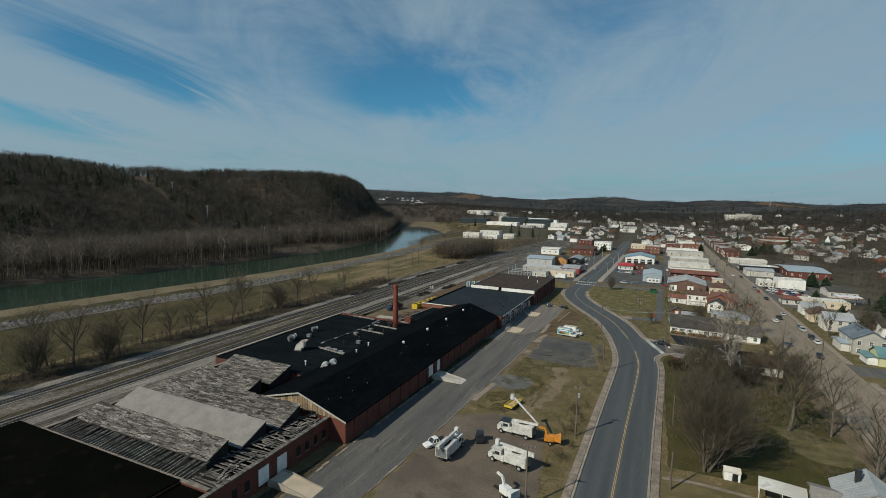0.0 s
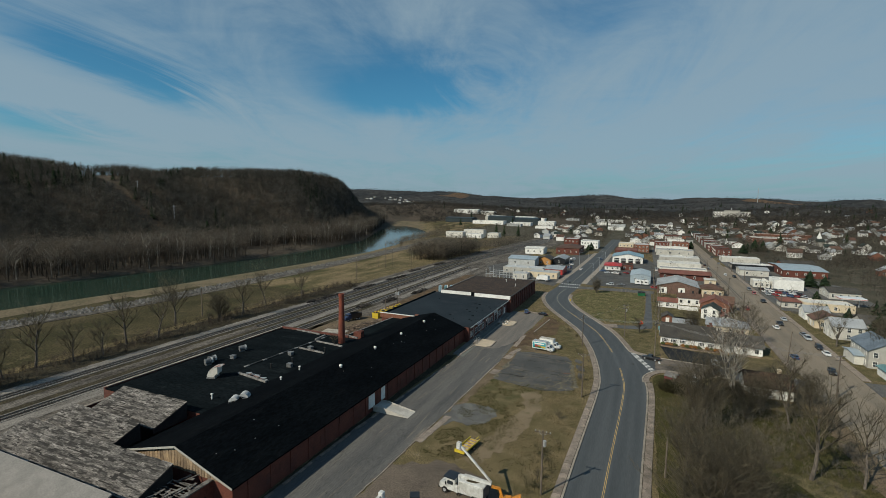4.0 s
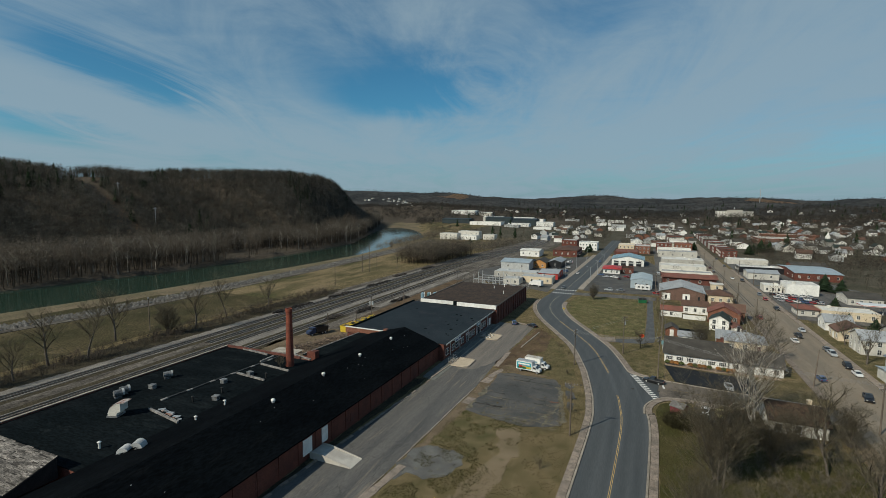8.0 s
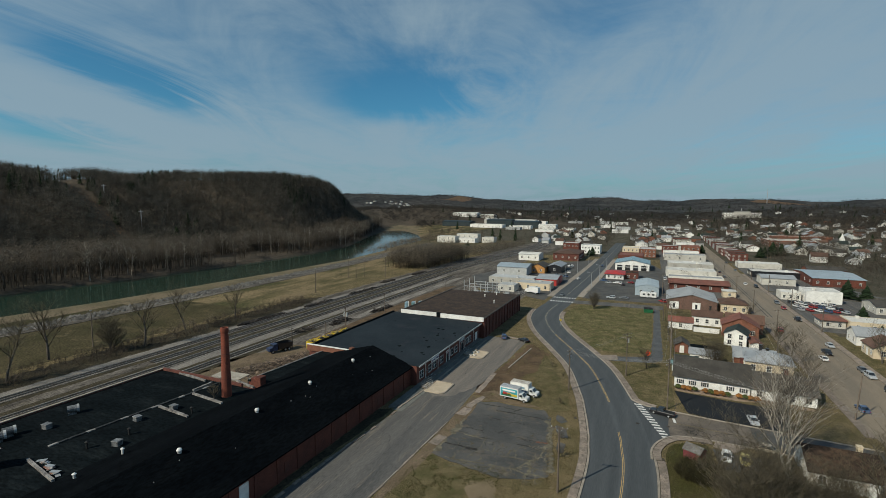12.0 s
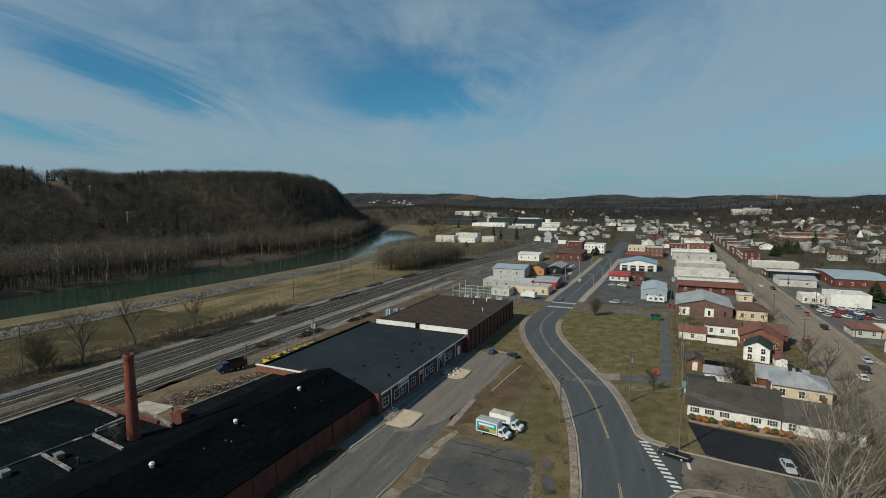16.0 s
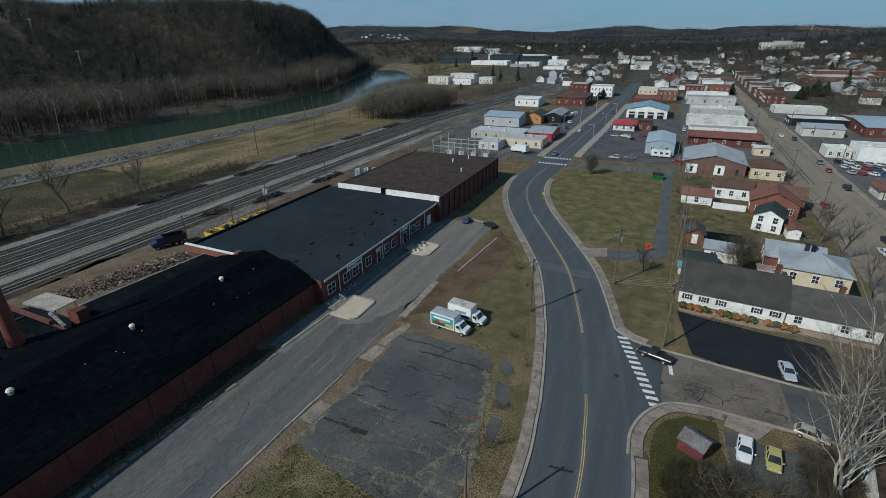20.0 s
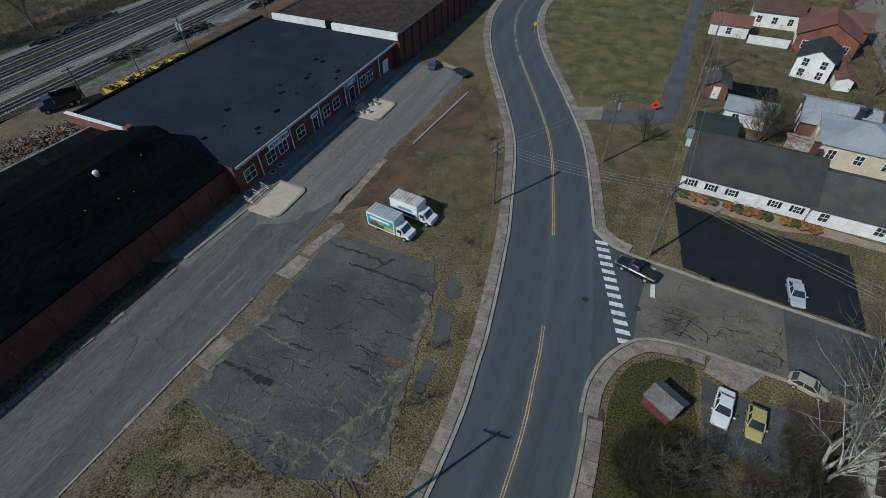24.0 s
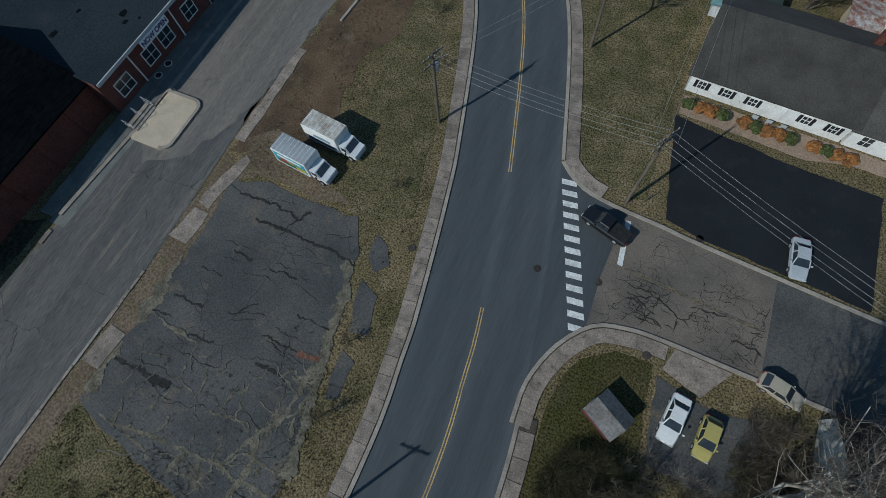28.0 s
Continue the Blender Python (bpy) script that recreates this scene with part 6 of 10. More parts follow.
# shop wing with the dark membrane roof
shop = thing("shop_building", "low dark brick shop with a dark flat roof and white trim", "shop building", 0, 0, 0)
part("wall", Geo().box(-82.0, 165.02, 0, -50.0, 211.0, 4.75), BRICK_DARK, shop, "dark red brick front")
shop_wall = shop.children[0]
part("roof", Geo().extrude_y([(-82.2, 5.45), (-49.3, 4.76), (-49.3, 4.98), (-82.2, 5.7)], 165.02, 211.0), NAVY_ROOF, shop, "smooth dark membrane with small blisters")
shop_roof = shop.children[1]
part("fascia", Geo().box(-49.34, 165.0, 4.62, -49.2, 211.0, 5.0), GREY_PAINT, shop_roof, "pale grey gutter")
g = Geo()
g.box(-82.4, 164.6, 4.8, -69.0, 165.0, 6.4)
part("end_parapet", g, BRICK_ORANGE, shop_wall, "red brick end parapet")
g = Geo()
g.box(-82.5, 164.5, 6.4, -69.0, 165.1, 6.55).box(-69.0, 164.2, 5.4, -67.0, 165.2, 5.75)
part("coping", g, WHITE, shop_wall)
part("corner_pier", Geo().bev(-69.0, 164.3, 4.8, -67.9, 165.4, 7.2, 0.05), BRICK_ORANGE, shop_wall, "worn red brick corner pier")
part("curb", Geo().box(-82.5, 165.2, 5.45, -81.9, 211, 6.05), BLACK_ROOF, shop_roof, "dark raised roof edge")
rr = random.Random(5)
for i in range(22):
    px, py = rr.uniform(-60, -51), rr.uniform(168, 208)
    px = px if i % 3 else rr.uniform(-78, -52)
    b = Geo()
    r = rr.uniform(0.25, 0.9)
    zz = 4.98 - (px + 49.3) * 0.0219 + 0.012
    pts = [(px + r * (0.6 + 0.4 * rr.random()) * math.cos(a * 0.785) * 0.7, py + r * (0.6 + 0.4 * rr.random()) * math.sin(a * 0.785)) for a in range(8)]
    b.prism(pts, zz - 0.06, zz)
    part("roof_blister", b, BLACK_ROOF, shop_roof, "dark damp patch on the membrane")
# shop front: windows, doors, signs and dividing strips
for y_, w_ in ((167.6, 2.1), (172.3, 1.9), (175.2, 1.9), (179.8, 1.9), (187.0, 1.7), (190.0, 1.9), (199.0, 1.8), (201.5, 1.8)):
    window_at(shop_wall, -49.98, y_, 1.25, 90, w_, 1.75, WHITE, None, 1)
for y_, w_ in ((183.7, 1.2), (195.0, 1.6), (207.4, 1.8)):
    door_at(shop_wall, -49.98, y_, 0.35, 90, w_, 2.3, GLASS if w_ < 1.7 else WHITE, WHITE)
for y_ in (169.9, 177.4, 185.2, 193.0, 197.2, 205.0):
    part("downpipe", Geo().box(-49.98, y_ - 0.07, 0.3, -49.84, y_ + 0.07, 4.7), WHITE, shop_wall, "white downpipe")
s_ = part("sign_board", Geo().bev(-49.2, 171.6, 3.7, -49.08, 176.2, 4.65, 0.03), WHITE, shop_wall, "white banner board")
for y_ in (172.0, 175.8):
    part("bracket", Geo().box(-50.0, y_ - 0.04, 4.1, -49.2, y_ + 0.04, 4.2), WHITE, s_)
letters("NOW OPEN", 0.78, mat("sign_navy", (0.055, 0.035, 0.12), (0.055, 0.035, 0.12), bump=0), s_, Matrix.Translation((-49.06, 173.9, 4.18)) @ Euler((radians(90), 0, radians(90))).to_matrix().to_4x4())
s_ = part("sign_board", Geo().bev(-49.99, 193.4, 3.2, -49.84, 196.6, 4.2, 0.03), BLUE_ROOF, shop_wall, "small blue sign board")
for k in range(2):
    part("lettering", Geo().box(-49.83, 193.9, 3.8 - k * 0.38, -49.81, 196.1 - k * 0.5, 3.98 - k * 0.38), WHITE, s_)
s_ = part("sign_board", Geo().bev(-49.99, 182.7, 2.9, -49.84, 184.7, 3.5, 0.03), WHITE, shop_wall)
part("lettering", Geo().box(-49.83, 183.0, 3.1, -49.81, 184.4, 3.3), RED_PAINT, s_)
# raised walk, steps, concrete pads
g = Geo()
g.box(-50.0, 151.5, -0.1, -48.5, 209, 0.35)
walkway = tagged(part("raised_walk", g, WALK_GREY), "raised concrete walk along the shop front", "walkway", kind="structure")
g = Geo()
g.add([(-50, 151.6, 0.355), (-48.4, 151.6, 0.1), (-47.3, 166, 0.1), (-50, 166, 0.355), (-50, 151.6, -0.1), (-48.4, 151.6, -0.1), (-47.3, 166, -0.1), (-50, 166, -0.1)], [(0, 1, 2, 3), (0, 4, 5, 1), (1, 5, 6, 2), (2, 6, 7, 3)])
tagged(part("ramp_walk", g, WALK_GREY), "grey asphalt ramp beside the shop", "ramp", kind="structure")
g = Geo()
strip(g, [(-48.2, 152), (-47.2, 166), (-47.2, 209)], [(-47.7, 152), (-46.8, 166), (-46.8, 209)], 0, 0.16)
tagged(part("kerb", g, CONC), "white-edged kerb along the walk", "kerb", kind="structure")


def rounded(x0, y0, x1, y1, r):
    pts = []
    for cx, cy, a0 in ((x1 - r, y0 + r, -90), (x1 - r, y1 - r, 0), (x0 + 0.2, y1 - 0.2, 90), (x0 + 0.2, y0 + 0.2, 180)):
        rr = r if cx > (x0 + x1) / 2 else 0.2
        for k in range(5):
            a = radians(a0 + k * 22.5)
            pts.append((cx + rr * math.cos(a), cy + rr * math.sin(a)))
    return pts


for y0, y1 in ((162.6, 169.9), (190.4, 197.4)):
    pd = tagged(part("concrete_pad", Geo().prism(rounded(-47.0, y0, -41.9, y1, 1.2), 0, 0.16), PAD), "tan concrete landing pad with a pale kerb", "pad", kind="structure")
    ed = rounded(-47.0, y0, -41.9, y1, 1.2)
    g = Geo()
    ed2 = rounded(-46.8, y0 + 0.35, -42.25, y1 - 0.35, 1.0)
    n = len(ed)
    for i in range(n - 6):
        g.prism([ed[i], ed[i + 1], ed2[i + 1], ed2[i]], 0.1, 0.24)
    part("edge", g, CONC, pd, "pale raised pad edge")
    stp = thing("entrance_steps", "short flight of concrete steps with metal handrails", "steps", -47.5, y0 + 2.6, 0)
    for k in range(3):
        part("step", Geo().box(-0.55 + k * 0.0, -1.5, 0.0, 0.75 - k * 0.4, 1.9, 0.12 + 0.12 * (k + 1)), CONC, stp)
    for s in (-1.5, 0.2, 1.9):
        g = Geo()
        g.tube((-0.5, s, 0.4), (-0.5, s, 1.5), 0.03, 0.03, 6).tube((0.75, s, 0.15), (0.75, s, 1.1), 0.03, 0.03, 6).tube((-0.5, s, 1.5), (0.75, s, 1.1), 0.03, 0.03, 6).tube((-0.5, s, 0.95), (0.75, s, 0.6), 0.025, 0.025, 6)
        part("handrail", g, GALV, stp)
for k, (x_, y_) in enumerate(((-46.0, 191.6), (-45.0, 192.2), (-46.1, 194.6), (-45.1, 195.3), (-46.2, 196.4))):
    v = thing("flower_pot", "white round planter on the pad", "planter", x_, y_, 0.16, 0, "planters on the pad")
    part("pot", Geo().tube((0, 0, 0), (0, 0, 0.45), 0.3, 0.42, 10), WHITE, v)
    part("soil", Geo().tube((0, 0, 0.42), (0, 0, 0.47), 0.36, 0.36, 10), DIRT, v)
# kettle-like ornaments by the door
for y_ in (171.0, 172.9):
    v = thing("oval_mat", "dark oval mat by the shop wall", "mat", -49.2, y_, 0.352)
    part("rim", Geo().tube((0, 0, 0), (0, 0, 0.03), 0.5, 0.5, 14), WHITE, v)
    part("centre", Geo().tube((0, 0, 0.03), (0, 0, 0.045), 0.4, 0.4, 14), BLACK, v)

# warehouse with the brown roof
ROOF_EDGE = mat("tarred_roof_edge", (0.045, 0.040, 0.036), (0.028, 0.025, 0.023), scale=0.8, fine=6, fine_amt=0.4, rough=0.9)
wh = thing("warehouse", "brown-roofed brick warehouse with tall piers", "industrial building", 0, 0, 0)
g = Geo()
g.box(-79.0, 211.02, 0, -48.4, 257.0, 6.3)
wwall = part("wall", g, BRICK_DARK, wh)
part("roof", Geo().box(-78.6, 211.5, 6.304, -48.8, 256.6, 6.5), BROWN_ROOF, wh, "brown gravel roof with light stains")
part("front_parapet", Geo().box(-79.2, 210.7, 5.6, -65.5, 211.3, 6.85), WHITE, wh, "whitewashed parapet wall")
part("front_parapet", Geo().box(-64.0, 210.7, 5.4, -48.6, 211.3, 6.75), WHITE, wh, "whitewashed parapet wall")
part("front_parapet", Geo().box(-65.5, 210.8, 5.5, -64.0, 211.4, 7.0), BLACK_ROOF, wh)
for i in range(13):
    y_ = 213 + i * 3.6
    part("pier", Geo().box(-48.4, y_ - 0.3, 0, -48.1, y_ + 0.3, 6.3), BRICK_DARK, wwall)
part("coping", Geo().box(-48.9, 211.4, 6.5, -48.2, 257.1, 6.66), ROOF_EDGE, wh)
part("coping", Geo().box(-79.2, 211.4, 6.5, -78.6, 257.1, 6.66), ROOF_EDGE, wh)
for x_, y_ in ((-60, 246), (-53, 236), (-57, 252)):
    roof_unit("vent_pipe", "short capped vent pipe on the brown roof", x_, y_, 6.5, "white")

# derelict sawtooth sheds
saw = thing("sawtooth_shed", "derelict brick shed with collapsing sawtooth roofs", "ruined building", 0, 0, 0)
g = Geo()
g.box(-55.9, 40.0, 0, -55.3, 71.0, 4.6)
g.box(-97.2, 44.5, 0, -96.7, 84.5, 5.0)
g.box(-96.7, 44.0, 0, -55.9, 44.5, 4.9)
sawwall = part("wall", g, BRICK, saw)
# floor coloured near-black as the shade under the broken roof
part("floor", Geo().box(-96.7, 44.5, 0.0, -55.9, 84.4, 0.3), DARK, saw, "floor painted dark as shade under the open roof")


def tooth(xa, xb, y_low, y_high, z_low, z_high, material, label, shingle):
    """One monopitch roof: low to the south, glazed drop to the north."""
    r = part("tooth_roof", Geo().add([(xa, y_low, z_low), (xb, y_low, z_low), (xb, y_high, z_high), (xa, y_high, z_high), (xa, y_low, z_low - 0.2), (xb, y_low, z_low - 0.2), (xb, y_high, z_high - 0.2), (xa, y_high, z_high - 0.2)],
                                     [(0, 1, 2, 3), (7, 6, 5, 4), (0, 4, 5, 1), (1, 5, 6, 2), (2, 6, 7, 3), (3, 7, 4, 0)]), ROOF_DECK if shingle else material, saw, label)
    # solid near-black faces paint the unlit inside below the roof edge
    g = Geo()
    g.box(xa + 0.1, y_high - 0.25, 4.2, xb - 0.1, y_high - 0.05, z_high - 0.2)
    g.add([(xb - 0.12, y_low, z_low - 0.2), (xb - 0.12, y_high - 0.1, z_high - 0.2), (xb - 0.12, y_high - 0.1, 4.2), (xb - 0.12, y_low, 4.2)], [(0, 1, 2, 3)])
    part("tooth_end", g, DARK, saw, "roof end filled near-black as inside shade")
    if shingle:
        rr = random.Random(shingle)
        loose = Geo()
        cnt = 0
        L = math.hypot(y_high - y_low, z_high - z_low)
        rows = int(L / 0.24)
        for i in range(rows):
            t0 = i / rows
            x = xa
            while x < xb - 0.2:
                w_ = rr.uniform(0.4, 2.2)
                if rr.random() < 0.82:
                    lift = rr.uniform(0.012, 0.10)
                    ya, yb = y_low + (y_high - y_low) * t0, y_low + (y_high - y_low) * (t0 + 1.25 / rows)
                    za, zb = z_low + (z_high - z_low) * t0 + lift, z_low + (z_high - z_low) * (t0 + 1.25 / rows) + lift * 0.4
                    x2 = min(x + w_ * 0.97, xb)
                    near = xb - x < 9 and cnt < 75
                    b = Geo() if near else loose
                    b.add([(x, ya, za), (x2, ya + rr.uniform(-0.03, 0.03), za), (x2, yb, zb), (x, yb, zb), (x, ya, za - 0.05), (x2, ya, za - 0.05)], [(0, 1, 2, 3), (4, 5, 1, 0)])
                    if near:
                        cnt += 1
                        part("shingle", b, WOOD_SHINGLE, r)
                x += w_
        tagged(part("shingles", loose, WOOD_SHINGLE, r, "rows of curled grey wooden shingles"), kind="stuff")
    return r


tooth(-94.5, -61.2, 48.4, 52.6, 5.69, 7.3, WOOD_SHINGLE, "grey weathered shingle roof", 11)
tooth(-95.2, -60.8, 54.6, 60.4, 5.0, 7.3, FELT, "pale grey felted roof", 0)
tooth(-95.6, -60.0, 62.4, 68.4, 5.0, 7.3, WOOD_SHINGLE, "grey weathered shingle roof", 12)
tooth(-95.0, -76.4, 68.6, 75.0, 5.0, 7.3, WOOD_SHINGLE, "grey weathered shingle roof", 13)
tooth(-94.0, -76.2, 77.0, 83.8, 5.2, 7.5, WOOD_SHINGLE, "grey weathered shingle roof", 14)
# bare rafters and loose boards where the roof has gone
rr = random.Random(21)
for i in range(44):
    x_ = -95.5 + i * 0.8
    b = Geo()
    b.beam((x_, 44.4, 4.9), (x_ + rr.uniform(-0.25, 0.25), 48.9, 5.66 + rr.uniform(-0.5, 0.05)), rr.uniform(0.1, 0.22), 0.2)
    part("rafter", b, WOOD_SHINGLE, saw, "bare grey rafter")
for i in range(46):
    y_ = 44.8 + i * 0.56
    b = Geo()
    b.beam((-55.6, y_, 4.72), (-60.8, y_ + rr.uniform(-0.3, 0.3), 4.8 + rr.uniform(-0.5, 0.1)), rr.uniform(0.12, 0.3), 0.1)
    if rr.random() < 0.85:
        part("rafter", b, WOOD_SHINGLE, saw, "bare grey rafter")
for i in range(60):
    x_, y_ = rr.uniform(-61, -56), rr.uniform(44.8, 70)
    b = Geo()
    a = rr.uniform(-0.3, 0.3) + (1.57 if rr.random() < 0.6 else 0)
    l_ = rr.uniform(0.8, 2.6)
    b.beam((x_ - l_ / 2 * math.cos(a), y_ - l_ / 2 * math.sin(a), 4.9 + rr.uniform(-0.1, 0.15)), (x_ + l_ / 2 * math.cos(a), y_ + l_ / 2 * math.sin(a), 4.95 + rr.uniform(-0.2, 0.15)), rr.uniform(0.2, 0.5), 0.05)
    part("loose_board", b, WOOD_SHINGLE, saw, "loose weathered board")
part("coping", Geo().box(-97.3, 43.9, 5.004, -96.6, 84.4, 5.1), CONC_OLD, sawwall)
part("coping", Geo().box(-96.58, 43.95, 4.904, -56.0, 44.6, 5.0), CONC_OLD, sawwall)
g = Geo()
g.box(-55.95, 40.0, 4.6, -55.15, 71.0, 4.78)
part("coping", g, WOOD_SHINGLE, sawwall)
for y_ in (54.0, 58.1):
    g = Geo()
    g.box(-55.28, y_ - 1.1, 0.7, -55.2, y_ + 1.1, 3.5)
    ld = part("loading_door", g, WHITE, sawwall, "white roll-up loading door")
    for k in range(5):
        part("door_panel", Geo().box(-55.2, y_ - 1.05, 0.75 + k * 0.55, -55.17, y_ + 1.05, 0.75 + k * 0.55 + 0.48), WHITE, ld)
for y_ in (48.2, 50.6, 62.2, 64.4, 66.8, 69.2):
    g = Geo()
    g.box(-55.28, y_ - 0.45, 1.3, -55.22, y_ + 0.45, 2.9)
    part("broken_window", g, DARK, sawwall, "dark broken window")
    g = Geo()
    g.box(-55.28, y_ - 0.55, 1.15, -55.12, y_ + 0.55, 1.3)
    part("sill", g, CONC_OLD, sawwall)
# south block with the mossy roof
sb = thing("south_block", "flat-roofed block with a dark mossy roof", "industrial building", 0, 0, 0)
part("wall", Geo().box(-103.5, -40, 0, -61.6, 43.95, 5.0), BRICK_DARK, sb)
part("roof", Geo().box(-103.6, -40, 5.004, -61.5, 44.0, 5.2), MOSS_ROOF, sb, "dark mossy roof with pale lichen")
part("east_wall", Geo().box(-61.58, -40, 0, -55.3, 39.95, 4.4).box(-61.58, 39.96, 0, -55.95, 43.9, 4.4), BRICK, sb)
part("east_roof", Geo().box(-61.48, -40, 4.404, -55.1, 39.95, 4.6).box(-61.48, 39.96, 4.404, -55.95, 43.95, 4.6), MOSS_ROOF, sb)
# loading ramps
for y_, z_ in ((56.2, 0.9), (110.5, 0.95)):
    v = thing("loading_ramp", "pale concrete loading ramp with low side walls", "ramp", -51.4 if y_ > 100 else -54.9, y_, 0)
    part("deck", Geo().extrude_y([(0, 0), (8.4, 0), (8.4, 0.05), (2.0, z_), (0, z_)], -1.6, 1.6), PAD if y_ < 100 else CONC_PALE, v)
    for s in (-1.75, 1.6):
        part("side_wall", Geo().extrude_y([(0, 0), (8.4, 0), (8.4, 0.16), (2.0, z_ + 0.3), (0, z_ + 0.3)], s, s + 0.15), CONC if y_ < 100 else CONC_PALE, v)
# overgrown strip and broken kerb at the foot of the shed
# the weeds' dark colour paints in the shade of the wall
patch("verge", "weedy strip painted dark as the brick wall's shade", [(-55.2, 45), (-51.4, 71), (-51.5, 150), (-48.9, 151), (-50.8, 100), (-51.1, 62), (-51.6, 45)], 0.024, BRUSH_SHADE_BED, 0.25, 31)
rr = random.Random(8)
for i in range(48):
    y_ = 62 + i * 1.86
    t_ = np.interp(y_, [62, 100, 151], [-50.6, -50.3, -47.5])
    if rr.random() < 0.72:
        b = Geo()
        b.box(-0.25, -0.8, 0, 0.25, 0.8, 0.14)
        k = part("kerb_stone", b, CONC_OLD)
        k.matrix_world = pose(t_ + rr.uniform(-0.1, 0.1), y_, 0.0, 0, 0, -2 + rr.uniform(-3, 3))
        tagged(k, "tilted old kerb stone in the weeds", "kerb stone", "old kerb stones")

# ---- woods ----
BUSH_DARK = mat("thicket_twigs", (0.060, 0.055, 0.028), (0.040, 0.036, 0.02), scale=0.8, fine=3, fine_amt=0.4, island=0.4, rough=1.0, bump=0, spec=0.1)
def twig_tree(seed, n_tw, width, slim=1.0, lean=0.0):
    """A far bare tree: a three-sided trunk and long thin twigs fanning up; unit height."""
    r = np.random.default_rng(seed)
    v = [(0.014, 0, 0), (-0.007, 0.012, 0), (-0.007, -0.012, 0), (lean, 0, 0.8)]
    t = [(0, 1, 3), (1, 2, 3), (2, 0, 3)]
    for i in range(n_tw):
        z0 = r.uniform(0.22, 0.75)
        a = r.uniform(0, 6.2832)
        reach = r.uniform(0.08, 0.30) * slim * (1.15 - abs(z0 - 0.45))
        z1 = min(1.0, z0 + r.uniform(0.12, 0.36))
        b0 = np.array([lean * z0, 0, z0])
        inner = r.uniform(0, 0.5)
        tip = np.array([math.cos(a) * reach + lean * z1, math.sin(a) * reach, z1])
        b0 = b0 + (tip - b0) * inner * np.array([1, 1, 0.3])
        side = np.array([-math.sin(a), math.cos(a), r.uniform(-0.5, 0.5)]) * width
        k = len(v)
        v += [tuple(b0 - side), tuple(b0 + side), tuple(tip)]
        t.append((k, k + 1, k + 2))
    return np.array(v), np.array(t)


def fir(seed):
    r = np.random.default_rng(seed)
    v, t = [(0.02, 0, 0), (-0.01, 0.02, 0), (-0.01, -0.02, 0), (0, 0, 0.5)], [(0, 1, 3), (1, 2, 3), (2, 0, 3)]
    for z0 in np.linspace(0.12, 0.92, 9):
        for i in range(8):
            z = z0 + r.uniform(-0.06, 0.05)
            a = r.uniform(0, 6.28)
            q = 0.25 * (1.05 - z) ** 0.8 * r.uniform(0.45, 1.25)
            k = len(v)
            s = 0.09 * (1.15 - z)
            v += [(math.cos(a) * q - math.sin(a) * s, math.sin(a) * q + math.cos(a) * s, z - 0.05), (math.cos(a) * q + math.sin(a) * s, math.sin(a) * q - math.cos(a) * s, z - 0.05), (0, 0, z + 0.1)]
            t.append((k, k + 1, k + 2))
    return np.array(v), np.array(t)


def wood_tree(seed, n, size, slim=1.0, low=0.34, limbs=5, trunk=0.012):
    """A leafless tree of the woods: a thin trunk and limbs, and a crown of upward strokes that lie along its rounded outside; unit height."""
    r = np.random.default_rng(seed)
    v, t, w = [], [], []

    def stroke(p, q, wide, kind):
        d = q - p
        s = np.cross(d, r.normal(size=3))
        s = s / (np.linalg.norm(s) + 1e-9) * wide
        k = len(v)
        v.extend((p - s, p + s, q))
        t.append((k, k + 1, k + 2))
        w.append(kind)

    lean = r.normal(size=2) * 0.05
    top = np.array([lean[0], lean[1], 0.86])
    for k in range(2):
        stroke(np.zeros(3), top, trunk, 1)
    for i in range(limbs):
        z = r.uniform(low * 0.8, 0.72)
        a = i * 2.4 + r.uniform(-0.5, 0.5)
        p = top * z / 0.86
        reach = r.uniform(0.12, 0.22) * slim
        stroke(p, p + np.array([math.cos(a) * reach, math.sin(a) * reach, r.uniform(0.14, 0.26)]), trunk * 0.55, 1)
    zc, hz = (1 + low) / 2, (1 - low) / 2
    for i in range(n):
        a, u, q = r.uniform(0, 6.28), r.uniform(-0.75, 1), r.uniform(0.55, 1.0)
        wd = math.sqrt(max(0.0, 1 - u * u)) * 0.29 * slim * q
        out = np.array([math.cos(a) * wd, math.sin(a) * wd, hz * u * q])
        c = np.array([lean[0], lean[1], zc]) + out
        nrm = out / (np.linalg.norm(out) + 1e-6) + r.normal(size=3) * 0.38 + np.array([0, 0, 0.25])
        nrm /= np.linalg.norm(nrm)
        up = np.array([math.cos(a) * 0.5, math.sin(a) * 0.5, 0.8]) + r.normal(size=3) * 0.35
        up = up - nrm * up.dot(nrm)
        up = up / np.linalg.norm(up) * size * r.uniform(0.7, 1.5)
        sd = np.cross(nrm, up) * r.uniform(0.22, 0.42)
        k = len(v)
        v.extend((c - up + sd, c - up - sd, c + up))
        t.append((k, k + 1, k + 2))
        w.append(0)
    return np.array(v), np.array(t), np.array(w)


far_trees = [wood_tree(300 + k, 62, 0.034, 1.15, 0.22) for k in range(7)]
bank_trees = [wood_tree(20 + k, 84, 0.023, 0.95, 0.30, 9, 0.010) for k in range(8)]
white_trees = [wood_tree(120 + k, 50, 0.022, 0.95, 0.34, 14, 0.012) for k in range(5)]
rough_trees = [wood_tree(40 + k, 26, 0.085, 1.5, 0.2, 1) for k in range(5)]
soft_trees = [wood_tree(140 + k, 50, 0.034, 1.2, 0.3, 6) for k in range(6)]
firs = [fir(60 + k) for k in range(4)]
